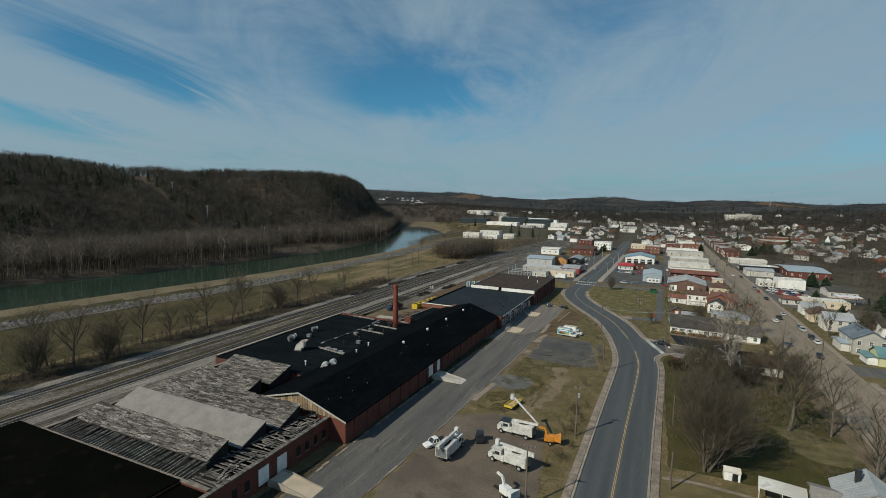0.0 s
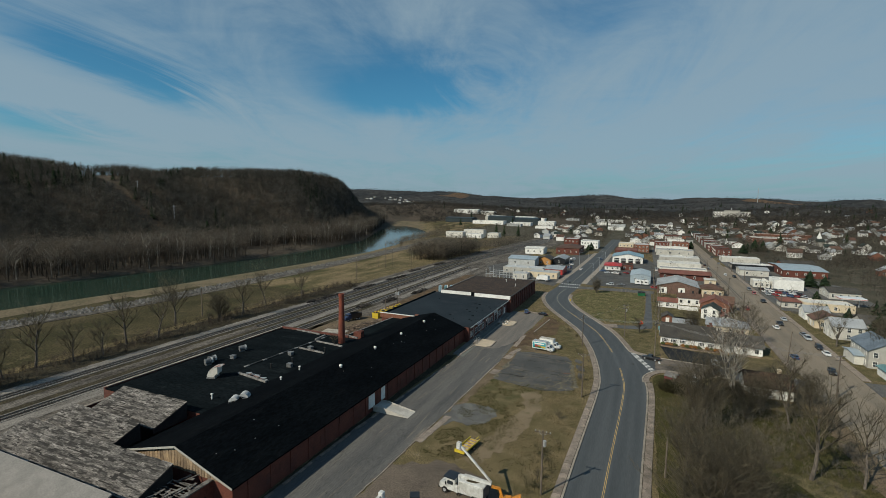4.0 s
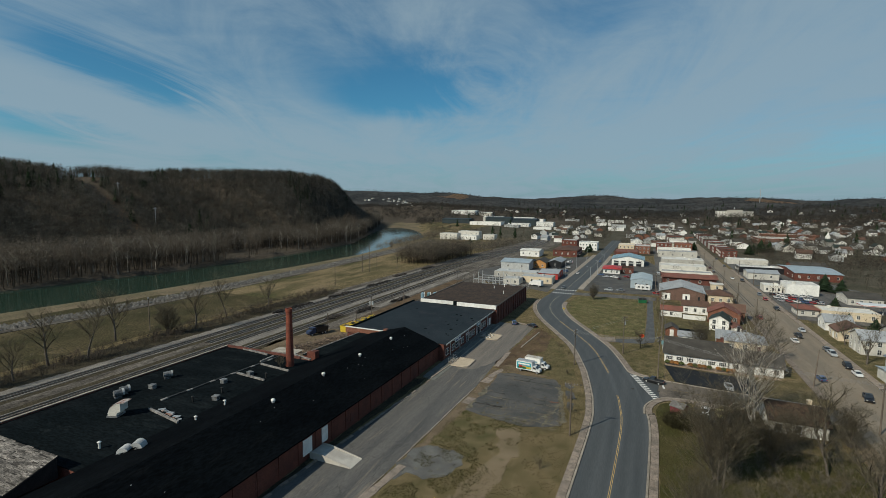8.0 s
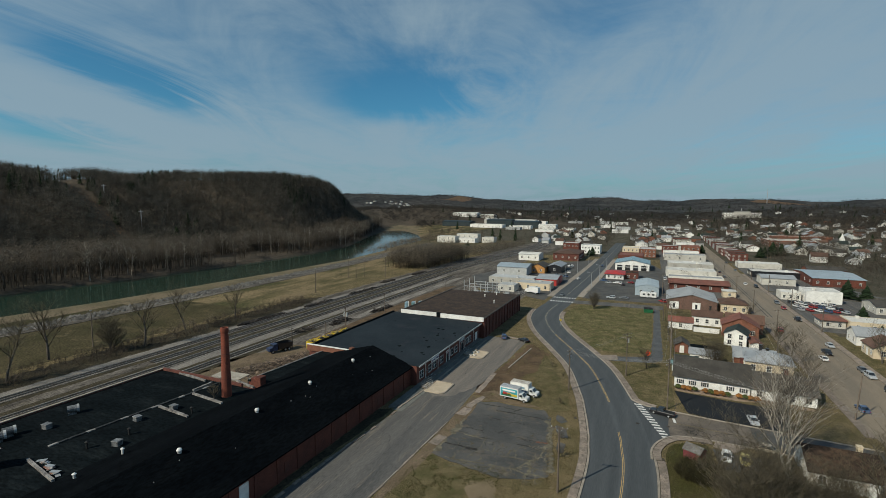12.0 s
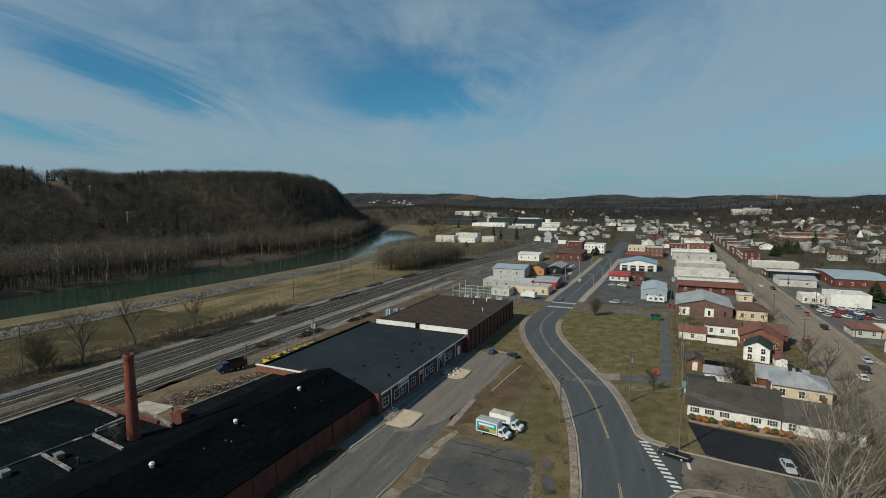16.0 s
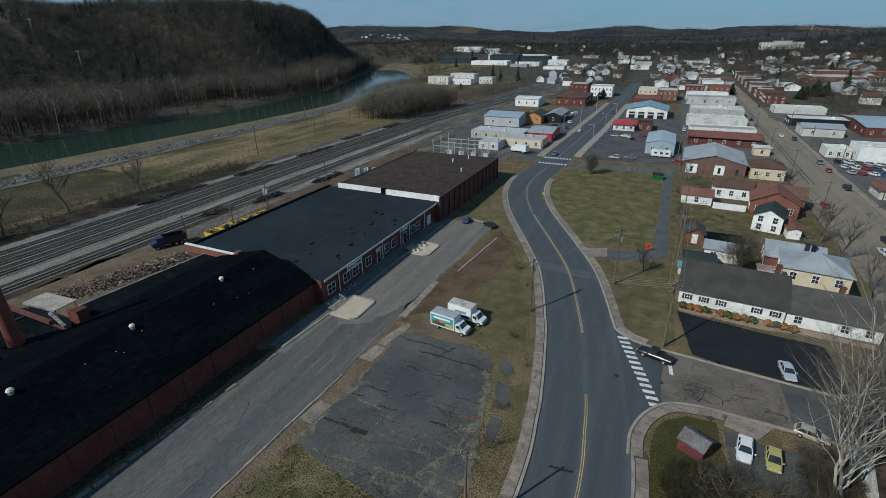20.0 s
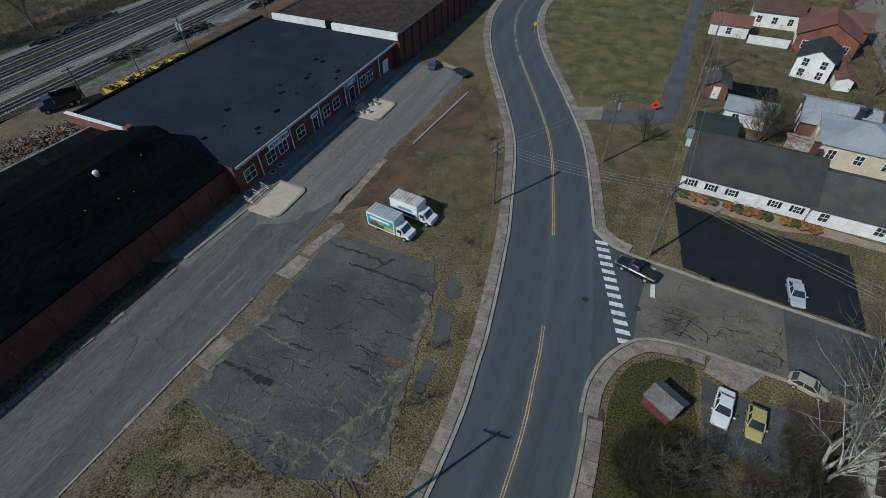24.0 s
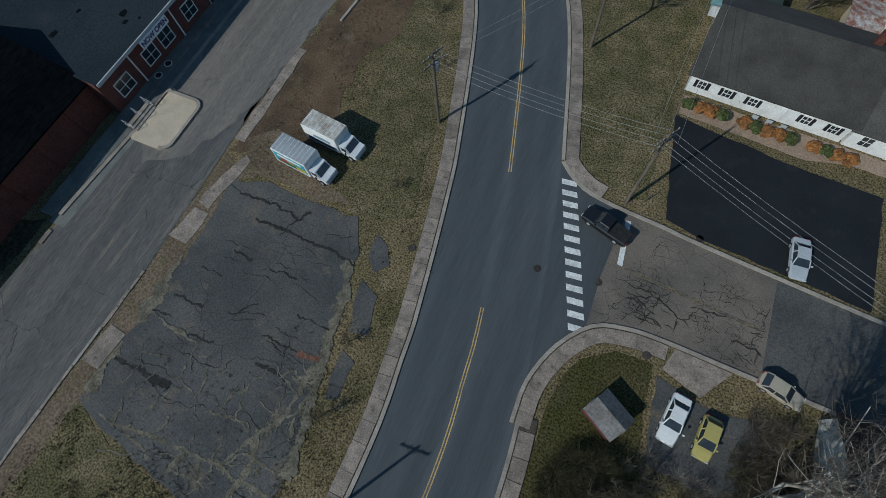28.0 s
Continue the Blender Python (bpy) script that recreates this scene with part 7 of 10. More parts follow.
brush = [twig_tree(80 + k, 26, 0.02, 1.9) for k in range(5)]
fine_brush = [twig_tree(180 + k, 60, 0.006, 1.9) for k in range(5)]
thicket_trees = [wood_tree(220 + k, 150, 0.018, 1.1, 0.14, 14, 0.006) for k in range(6)]


def places(n, x0, x1, y0, y1, h0, h1, keep=None, sink=0.3):
    x, y = rng.uniform(x0, x1, n), rng.uniform(y0, y1, n)
    if keep is not None:
        ok = keep(x, y)
        x, y = x[ok], y[ok]
    return np.stack([x, y, land(x, y) - sink, rng.uniform(h0, h1, len(x)), rng.uniform(0, 6.28, len(x))], -1)


shelf = lambda y: far_bank(y) - np.interp(y, [300, 420, 520], [66, 54, 24])
# the line of the power cables is kept clear of trees, from the notch in the crest to the foot of the slope
cable_y = lambda x: 365 - (x + 563) * 0.26
cleared = lambda x, y: (np.abs(y - cable_y(x)) < np.interp(x, [-600, -545, -440], [17, 12, 7])) & (x < -405)
on_hill = lambda x, y: (x < shelf(y)) & (x > shelf(y) - 300) & ~cleared(x, y)
hill_face = lambda x, y: (x < shelf(y)) & (x > shelf(y) - np.interp(y, [250, 400, 520, 640], [292, 278, 206, 150])) & ~cleared(x, y)
hill_at = places(38000, -760, -320, 40, 960, 9, 16, hill_face)
scatter("hill_woods", far_trees, hill_at, (HILL_WOODS, WOODS), "leafless brown woods covering the hillside", "woods")
scatter("hill_woods", rough_trees, places(4200, -760, -330, 60, 900, 3.5, 6.5, hill_face), (HILL_WOODS, WOODS), "bare undergrowth beneath the hillside woods", "woods")
scatter("hill_woods", white_trees, places(900, -600, -330, 100, 900, 12, 18, on_hill), (HILL_WOODS, WOODS_PALE), "single pale-limbed trees among the hillside woods", "woods")
scatter("hill_evergreens", firs, places(2600, -640, -330, 100, 760, 9, 15, lambda x, y: on_hill(x, y) & ((waves(x, y, 0.028) > 0.42) | ((y < 372) & (x < -500) & (waves(x, y, 0.05) > -0.1)) | ((np.abs(y - cable_y(x)) < 13) & (x < -520)))), PINE, "dark evergreens in clumps on the hillside", "woods")
open_bank = lambda x, y: (y > 322) & (y < 405) & (x > far_bank(y) - 44)
scatter("bank_woods", bank_trees, places(15000, -560, -280, -150, 860, 15, 24, lambda x, y: (x < far_bank(y) - 0.5) & (x > shelf(y) - 14) & (~open_bank(x, y) | (waves(x, y, 0.11) > 0.42))), (BANK_TWIGS, WOODS), "bare grey-brown trees on the flat of the far river bank", "woods")
scatter("bank_woods", white_trees, places(2000, -560, -280, -150, 860, 17, 25, lambda x, y: (x < far_bank(y) - 2) & (x > shelf(y)) & ~open_bank(x, y)), (BANK_TWIGS, PALE_TRUNKS), "white-stemmed sycamores along the far river bank", "woods")
scatter("bank_brush", brush, places(26000, -560, -280, -150, 860, 1.0, 3.8, lambda x, y: (x < far_bank(y) - 0.5) & (x > shelf(y)) & ((x > far_bank(y) - 7) | (waves(x, y, 0.09) > 0.1))), TOWN_TREES, "brown brush at the foot of the far bank", "brush")
scatter("cable_clearing", brush, places(3400, -580, -372, 300, 385, 0.8, 2.4, lambda x, y: (np.abs(y - cable_y(x)) < 8) | ((x > -425) & (np.abs(y - 322) < 15))), CLEARING, "tawny brush under the power cables", "brush")
scatter("valley_woods", rough_trees, places(15000, -1500, 1300, 850, 1560, 8, 14, lambda x, y: ((x > 250) | (y > 1060) | (x < -370)) & ((x > near_bank(y) + 30) | (x < far_bank(y) - 8) | (y > 985))), (VALLEY_WOODS, WOODS), "bare woods between the edges of the town and the hills", "woods")
scatter("ridge_woods", rough_trees, places(13000, -2600, 2600, 1500, 3300, 6, 11, lambda x, y: ~bare_top(x, y), 1.5), (RIDGE, RIDGE), "distant leafless woods on the ridge", "woods")
scatter("valley_evergreens", firs, places(1500, -700, 1100, 600, 2000, 9, 16, lambda x, y: (x > near_bank(y) + 40) & (waves(x, y, 0.02) > 0.3) & (np.abs(x - 52) > 12) & (np.abs(x + 31) > 9)), PINE, "scattered dark evergreens in the valley", "woods")
scatter("works_trees", bank_trees, places(620, -330, -120, 640, 880, 6, 11, lambda x, y: (x > near_bank(y) + 60) & (waves(x, y, 0.022) > 0.05) & (np.abs(x + 120 - np.interp(y, [560, 600, 668, 760, 850, 900], [17, 16, 5, -20, -50, -68])) > 16)), (TOWN_TREES, WOODS), "bare trees about the works beyond the meadow", "trees")
off_tracks = lambda x, y: np.abs(x + 120 - np.interp(y, [560, 600, 668, 760, 850, 900], [17, 16, 5, -20, -50, -68])) > 13
scatter("town_trees", soft_trees, places(8200, -130, 760, 560, 1180, 6, 12, lambda x, y: (np.abs(x - 50) > 10) & (np.abs(x + 31) > 9) & off_tracks(x, y) & (waves(x, y, 0.035) > -0.35)), (TOWN_TREES, WOODS), "bare street trees among the far houses", "trees")
scatter("town_trees", rough_trees, places(5200, 58, 560, 440, 1060, 4, 8.5, lambda x, y: ((x > 112) | (y > 575)) & (np.abs(x - 66) > 12) & (waves(x, y, 0.06) > -0.25)), (TOWN_TREES, WOODS), "dense bare trees about the far gardens", "trees")
scatter("block_trees", soft_trees, places(2100, 86, 330, 176, 560, 5, 10, lambda x, y: ((x > 106) | (y < 284) | (y > 446)) & (waves(x, y, 0.09) > -0.3)), (TOWN_TREES, WOODS), "thick bare trees about the eastern gardens", "trees")
scatter("block_evergreens", firs, places(130, 84, 330, 186, 560, 6, 12, lambda x, y: ((x > 116) | (y < 262)) & (waves(x, y, 0.05) > 0.3)), PINE, "dark evergreens among the eastern gardens", "trees")
scatter("meadow_trees", bank_trees, places(900, -330, -140, 520, 1000, 5, 10, lambda x, y: (x > near_bank(y) + 0.36 * np.interp(y, [520, 640], [38, 150])) & ((x < near_bank(y) + 90) | (waves(x, y, 0.03) > 0.45))), (BANK_TWIGS, WOODS), "bare trees along the near bank beyond the bend", "trees")
scatter("block_trees", soft_trees, places(1700, 60, 520, 200, 570, 6, 11, lambda x, y: (x > 112) | ((y > 425) & (x > 88)) | ((x > 70) & (y < 262))), (TOWN_TREES, WOODS), "bare garden trees among the houses", "trees")
street_gap = lambda x, y: (np.abs(x - 48) > 9.5) & (np.abs(x + 33) > 10)
scatter("block_trees", soft_trees, places(150, 6, 40, 206, 300, 3.5, 7.5, lambda x, y: waves(x, y, 0.3) > 0.2), (TOWN_TREES, WOODS), "bare garden trees among the back yards", "trees")
scatter("block_trees", soft_trees, places(520, -24, 112, 300, 560, 4, 8, lambda x, y: street_gap(x, y) & (waves(x, y, 0.16) > 0.35)), (TOWN_TREES, WOODS), "bare trees between the shops", "trees")
scatter("yard_brush", fine_brush, places(700, 5.5, 39, 204, 286, 0.5, 1.8, lambda x, y: waves(x, y, 0.4) > 0.25), BUSH_DARK, "low scrub and hedges in the back yards", "brush")
scatter("yard_brush", fine_brush, places(700, -112, -80, 150, 420, 0.4, 1.5, lambda x, y: waves(x, y, 0.22) > 0.25), WOODS, "dead weeds about the rail yard", "brush")
dry = lambda y: near_bank(y) + 0.35 * np.interp(y, [520, 640], [38, 150])
track_w = lambda y: -136.5 + np.interp(y, [370, 410, 490, 560], [0, 5, 13, 17])
thick = np.concatenate([places(620, -166, -130, 346, 420, 11, 18, lambda x, y: x < track_w(y)), places(700, -164, -112, 420, 560, 6, 10.5, lambda x, y: (x < track_w(y)) & (x > track_w(y) - 30)), places(1500, -300, -190, 425, 660, 6, 10.5, lambda x, y: (x > dry(y)) & (x < dry(y) + 26))])
scatter("river_thicket", thicket_trees, thick, (THICKET, WOODS), "dense grey-brown thicket between river and tracks", "brush")
scatter("trackside_brush", fine_brush, places(1900, -147, -136.5, -120, 235, 1.2, 3.6), WOODS, "bare brush along the track side", "brush")
scatter("trackside_brush", thicket_trees, places(190, -150, -138, -60, 250, 2.4, 5.5, lambda x, y: waves(x, y, 0.09) > -0.1), (THICKET, WOODS), "bare bushes along the track side", "brush")
scatter("field_brush", fine_brush, places(420, -182, -137, -100, 420, 0.6, 1.6), WOODS_PALE, "thin dry brush in the field", "brush")
scatter("garden_brush", fine_brush, places(1500, 11, 39, 96, 158, 0.6, 2.2, lambda x, y: (np.abs(y - 144) < 10) | ((x > 20) & (np.abs(y - 128) < 10)) | (waves(x, y, 0.3) > 0.35)), THICKET, "bare undergrowth beneath the trees", "brush")
scatter("garden_brush", thicket_trees, places(60, 12, 39, 118, 152, 2.5, 5.5, lambda x, y: waves(x, y, 0.2) > -0.2), (THICKET, WOODS), "tall bare bushes between the garden trees", "brush")
scatter("garden_brush", fine_brush, places(520, 5.6, 12.6, 145.5, 152.5, 1.4, 3.0, lambda x, y: ((x - 9) / 3.4) ** 2 + ((y - 149) / 3.0) ** 2 < 1), BUSH_DARK, "dense olive-brown thicket beside the small shed", "brush")
scatter("garden_brush", fine_brush, places(420, 15.5, 24, 150, 160.5, 0.8, 2.4, lambda x, y: (x > 19.4) | (y < 152.5)), WOODS, "brown brush round the parked cars", "brush")
scatter("verge_scrub", fine_brush, places(90, -16.5, -11.9, 82, 112, 0.8, 2.4, lambda x, y: waves(x, y, 0.35) > -0.2), BUSH_DARK, "olive scrub beside the footpath", "brush")
scatter("garden_brush", fine_brush, places(420, 16.2, 26, 146, 157.5, 0.8, 2.2, lambda x, y: (x > 18.6) | (y < 151)), BUSH_DARK, "dark brush under the sycamore", "brush")
# tufts of dry and green grass on the open ground
tuft = []
for k in range(5):
    r_ = np.random.default_rng(90 + k)
    v_, t_ = [], []
    for i in range(7):
        a, q = r_.uniform(0, 6.28), r_.uniform(0.2, 0.9)
        c_ = np.array([math.cos(a) * 0.3, math.sin(a) * 0.3, 0])
        k0 = len(v_)
        v_ += [tuple(c_ + (0.12, 0.05, 0)), tuple(c_ - (0.12, 0.05, 0)), (math.cos(a) * q, math.sin(a) * q, r_.uniform(0.5, 1.0))]
        t_.append((k0, k0 + 1, k0 + 2))
    tuft.append((np.array(v_), np.array(t_)))


def clumped(x, y):
    return waves(x, y, 0.55) + waves(x + 40, y, 0.17) > -0.1


def grass_zone(n, x0, x1, y0, y1, keep, m, label):
    p = places(n, x0, x1, y0, y1, 0.07, 0.21, lambda x, y: keep(x, y) & clumped(x, y), -0.02)
    p[:, 2] = 0.0
    scatter("grass", tuft, p, m, label, "grass")


GRASS_DRY = mat("grass_blades_dry", (0.215, 0.172, 0.10), (0.13, 0.110, 0.060), scale=0.3, fine=3, fine_amt=0.3, island=0.3, rough=1.0, bump=0, spec=0.1)
GRASS_GREEN = mat("grass_blades_green", (0.062, 0.070, 0.024), (0.085, 0.08, 0.034), scale=0.3, fine=3, fine_amt=0.3, island=0.3, rough=1.0, bump=0, spec=0.1)
verge = lambda x, y: (x > -33) & (x < np.interp(y, [60, 104, 141, 153, 167, 177, 193, 209], [-12, -11.2, -10.2, -11, -13.2, -16, -21, -28.6])) & ~((y > 134) & (y < 164.5) & (x < -14.5)) & (y > 62) & ~((y < 97) & (x < -16))
grass_zone(42000, -34, -9, 62, 212, verge, GRASS_DRY, "dry straw-coloured grass beside the road")
grass_zone(8000, -34, -9, 62, 212, verge, GRASS_GREEN, "low green grass beside the road")
lawn_e = lambda x, y: (x > np.interp(y, [177, 193, 207, 232, 244, 260], [2, -4.6, -9.5, -21.5, -26, -28])) & ((y < 204) | (y > 214)) & (x < 3)
grass_zone(15000, -29, 6, 178, 278, lambda x, y: lawn_e(x, y) & ((y > 214) | (x < 6)), GRASS_DRY, "dry patches in the lawn")
grass_zone(9000, -29, 6, 178, 278, lambda x, y: lawn_e(x, y) & ((y > 214) | (x < 6)), GRASS_GREEN, "green lawn grass")
grass_zone(16000, -35, -19, 98, 138, lambda x, y: x < -20 - (136 - y) * 0.1, GRASS_GREEN, "thick green grass below the old lot")
grass_zone(1600, -17.6, -9.5, 136, 166, lambda x, y: x > -17.4 + np.clip(158 - y, 0, 30) * 0.2, GRASS_DRY, "straw along the edge of the old lot")
garden = lambda x, y: (x > 4.8) & ((x < 11.8) | (y < 151)) & (y < 160)
grass_zone(6500, 4, 38, 92, 161, garden, GRASS_GREEN, "green garden grass")
grass_zone(6000, 4, 38, 92, 161, garden, GRASS_DRY, "dry garden grass")
lot_weeds = lambda x, y: ((np.abs(waves(x, y, 0.8)) < 0.05) & (y < 147)) | ((np.abs(waves(x + 9, y, 0.5)) < 0.03) & (x > -24)) | (np.abs(x + 15.2 + (y - 150) * 0.19) < 0.55)
grass_zone(16000, -32, -13, 135, 162, lot_weeds, GRASS_DRY, "weeds growing in the cracks of the old lot")

# ---- trees near the camera's way ----
def bare_tree(seed, h, spread, r0, limbs=7, low=0.22, droop=0.0, multi=1, limb=0):
    """Trunk and crown of a leafless tree, grown branch by branch."""
    r = random.Random(seed)
    tr, cr = Geo(), Geo()

    def grow(p, d, length, rad, level):
        g = tr if level <= limb else cr
        segs = 4 if level < 2 else (3 if level == 2 else 2)
        sides = (8, 6, 4, 3)[min(level, 3)]
        pts = [p]
        for s in range(segs):
            d = (d + Vector((r.gauss(0, 0.09), r.gauss(0, 0.09), r.gauss(0.05 - droop, 0.05)))).normalized()
            q = pts[-1] + d * (length / segs)
            k0, k1 = 1 - s / segs * 0.62, 1 - (s + 1) / segs * 0.62
            if level < 4:
                g.tube(pts[-1], q, rad * k0, rad * k1, sides, caps=False)
            pts.append(q)
        if level == 4:
            w_ = d.orthogonal().normalized() * 0.016
            cr.add([pts[0] - w_, pts[0] + w_, pts[-1]], [(0, 1, 2)])
            return
        n = (limbs, 6, 5, 6)[level]
        for i in range(n):
            t = r.uniform(low if level == 0 else 0.25, 1.0)
            if level == 0:
                t = low + (1 - low) * (i + r.random()) / n
            k = min(int(t * segs), segs - 1)
            base = pts[k].lerp(pts[k + 1], t * segs - k)
            a = r.uniform(0, 6.2832) if level else 6.2832 * (i * 0.38 + r.random() * 0.15)
            tilt = r.uniform(0.5, 1.0) * (spread if level == 0 else 0.9)
            side = Vector((math.cos(a), math.sin(a), 0))
            nd = (d * 0.55 * (1 if level else 0.9) + side * tilt + Vector((0, 0, 0.3 - droop))).normalized() if level else (Vector((0, 0, 1 - 0.35 * spread * (1 - t))) + side * tilt).normalized()
            ll = length * (r.uniform(0.5, 0.75) if level == 0 else r.uniform(0.38, 0.62))
            grow(base, nd, ll, rad * (0.45 if level == 0 else 0.5) * (1.1 - 0.4 * t), level + 1)

    for m_ in range(multi):
        d0 = Vector((r.gauss(0, 0.05 + 0.18 * (multi > 1)), r.gauss(0, 0.05 + 0.18 * (multi > 1)), 1)).normalized()
        grow(Vector((0.5 * math.cos(m_ * 2.1), 0.5 * math.sin(m_ * 2.1), -0.1)) * (multi > 1) + Vector((0, 0, -0.1)), d0, h * 0.62, r0, 0)
    return tr, cr


def tree_kind(name, label, args, bark=BARK, twig=TWIG):
    t = thing(name, label, "tree")
    tr, cr = bare_tree(*args)
    smooth(part("trunk", tr, bark, t))
    part("crown", cr, twig, t, "fine leafless branches and twigs")
    return t


spreading = tree_kind("tree", "broad spreading leafless tree with many stems", (1, 18, 1.0, 0.17, 10, 0.06, 0.0, 7))
upright = tree_kind("tree", "tall leafless tree with grey bark", (2, 18, 0.75, 0.38, 9, 0.25))
leaning = tree_kind("tree", "slender leafless tree with thin twigs", (3, 14, 0.8, 0.24, 8, 0.3))
sycamore = tree_kind("sycamore_tree", "pale-barked leafless sycamore with several stems", (4, 21, 0.62, 0.16, 9, 0.16, 0.0, 5, 2), SYC_BARK, SYC_TWIG)
shrubby = tree_kind("shrub", "small bushy leafless tree", (5, 6, 1.1, 0.14, 10, 0.08))
spreading.matrix_world = pose(10.4, 91.3, 0)
upright.matrix_world = pose(28, 116.8, 0)
leaning.matrix_world = pose(35.2, 117.2, 0, 0, 8, 0)
sycamore.matrix_world = pose(22.2, 154.6, 0, 0, 0, 40)
shrubby.matrix_world = pose(0.7, 201.3, 0)


ev = thing("evergreen_tree", "dense dark green evergreen tree", "tree")


def put_tree(src, x, y, rz, s=1.0, label=""):
    o = copy_thing(src, pose(x, y, float(land(x, y)) - 0.05 if x < -130 else 0, 0, 0, rz))
    o.scale = (s * 1.5, s * 1.5, s * 0.78) if src is ev else (s, s, s)
    if label:
        o["label"] = label
    return o


put_tree(spreading, 12.6, 93.6, 130, 0.92, "dense many-stemmed leafless tree over the garden")
put_tree(spreading, 9.4, 112.5, 250, 0.62, "leafless tree standing in rough garden grass")
put_tree(spreading, 12.4, 128.8, 70, 0.95, "dense leafless tree among undergrowth")
put_tree(spreading, 22.5, 138.5, 200, 0.5, "dense leafless tree among undergrowth")
for i, (x_, y_, k_) in enumerate(((26, 146, 0.45), (36.5, 138, 0.5), (37, 152, 0.45), (18.6, 147.4, 0.42))):
    put_tree((spreading, upright)[i % 2], x_, y_, i * 71, k_, "dense leafless tree among undergrowth")
put_tree(upright, 36.8, 99.5, 120, 0.8)
put_tree(upright, 32.0, 149.5, 20, 0.75, "leafless tree beside the whitewashed cabin")
put_tree(leaning, 13.5, 128.0, 160, 0.8)
put_tree(leaning, 30, 139, 60, 0.9)
put_tree(shrubby, 11.5, 150.2, 40, 0.9, "low dark leafless thicket on the lawn")
put_tree(shrubby, 8.9, 149.2, 130, 0.7, "low dark leafless thicket on the lawn")
put_tree(spreading, 17.0, 207.5, 10, 0.5, "leafless tree behind the long white house")
put_tree(spreading, -20.5, 272.5, 80, 0.42, "round leafless tree at the lawn corner")
put_tree(upright, 36.0, 232.0, 30, 0.55)
put_tree(leaning, 37.6, 204, 30, 0.7)
put_tree(leaning, 36.8, 222, 200, 0.75)
put_tree(upright, 59.5, 212, 75, 0.6)
put_tree(upright, 66.0, 196.0, 160, 0.75)
put_tree(leaning, 61.0, 233, 10, 0.8)
put_tree(upright, 34.5, 268, 40, 0.5)
put_tree(leaning, 9.5, 276, 90, 0.5)
put_tree(leaning, 6.8, 232.5, 190, 0.45)
put_tree(spreading, 74, 222, 30, 0.6)
for i, (x_, y_) in enumerate(((-141, 46), (-144, 55), (-142, 64), (-140, 72), (-143, 86), (-141, 101), (-145, 118), (-142, 126), (-144, 152), (-141, 160), (-146, 178), (-142, 196), (-150, 30), (-147, 12), (-143, -6), (-152, 140), (-146, 38), (-139.5, 80), (-145, 94), (-148, 70), (-140, 108), (-153, 58))):
    put_tree((upright, leaning, spreading if i in (2, 8, 17) else upright)[i % 3], x_, y_, i * 47, (0.9, 1.1, 0.66)[i % 3] * (0.9 + 0.07 * (i % 4)), "leafless tree in the brush beside the tracks")
for i, (x_, y_) in enumerate(((-16.4, 168.4), (-13.6, 152.5), (-12.8, 146.0), (-18.6, 184.4), (-22.5, 191.6), (-14.0, 121.5), (-13.8, 104), (-14.4, 84.5), (-13.8, 98))):
    put_tree(shrubby, x_, y_, i * 60, 0.28 + 0.05 * (i % 3), "scrubby leafless bush at the pavement edge")
# weeds and small bushes round the chimney foot
for i, (x_, y_) in enumerate(((-78.4, 135.5), (-77.2, 130.4), (-74.9, 134.4), (-74.6, 136.6), (-76.4, 137.0), (-79.6, 137.6))):
    o = put_tree(shrubby, x_, y_, i * 80, 0.6, "leafless bush growing from the works' roof")
    o.location.z = 5.3 if y_ < 134 else 0
# evergreens among the houses
fv2, ft2 = [], []
for k in range(5):
    a_, b_ = fir(100 + k)
    c_, s_ = math.cos(k * 1.3), math.sin(k * 1.3)
    a_ = np.stack([a_[:, 0] * c_ - a_[:, 1] * s_, a_[:, 0] * s_ + a_[:, 1] * c_, a_[:, 2] + 0.01 * k], -1) * 10
    ft2.append(b_ + sum(len(q) for q in fv2))
    fv2.append(a_)
cr_ = big_mesh("crown", np.concatenate(fv2), np.concatenate(ft2), PINE)
cr_.parent = ev
part("trunk", Geo().tube((0, 0, -0.1), (0, 0, 5), 0.25, 0.1, 8), BARK, ev)
ev.matrix_world = pose(78, 205, 0)
for x_, y_, s_ in ((84, 212, 1.1), (90, 204, 1.2), (76, 294, 0.7), (86, 540, 1.1), (99, 562, 1.5), (107, 569, 1.3), (92, 556, 1.0), (87, 347, 1.1), (56, 743, 1.2), (168, 841, 1.6), (203, 1207, 2.2), (-169, 517, 0.8), (44, 560, 1.0), (96, 250, 1.1), (92.3, 264, 1.3), (76.6, 231, 1.0), (73.4, 247.5, 0.8), (92.6, 342, 0.9), (71, 263, 0.6), (-45.5, 497, 0.9), (-47.5, 492, 0.7)):
    put_tree(ev, x_, y_, s_ * 100, s_)

# ---- vehicles ----
def wheel(parent, x, y, r=0.33, w=0.22):
    t = part("wheel", cached(("tyre", r, w), lambda: Geo().tube((-w / 2, 0, 0), (w / 2, 0, 0), r, r, 12), BLACK), None, parent, "black tyre", pose(x, y, r))
    s = 1 if x > 0 else -1
    part("rim", cached(("rim", r, w, s), lambda: Geo().tube((s * w * 0.4, 0, 0), (s * (w / 2 + 0.015), 0, 0), r * 0.6, r * 0.55, 10), GALV), None, t)
    return t


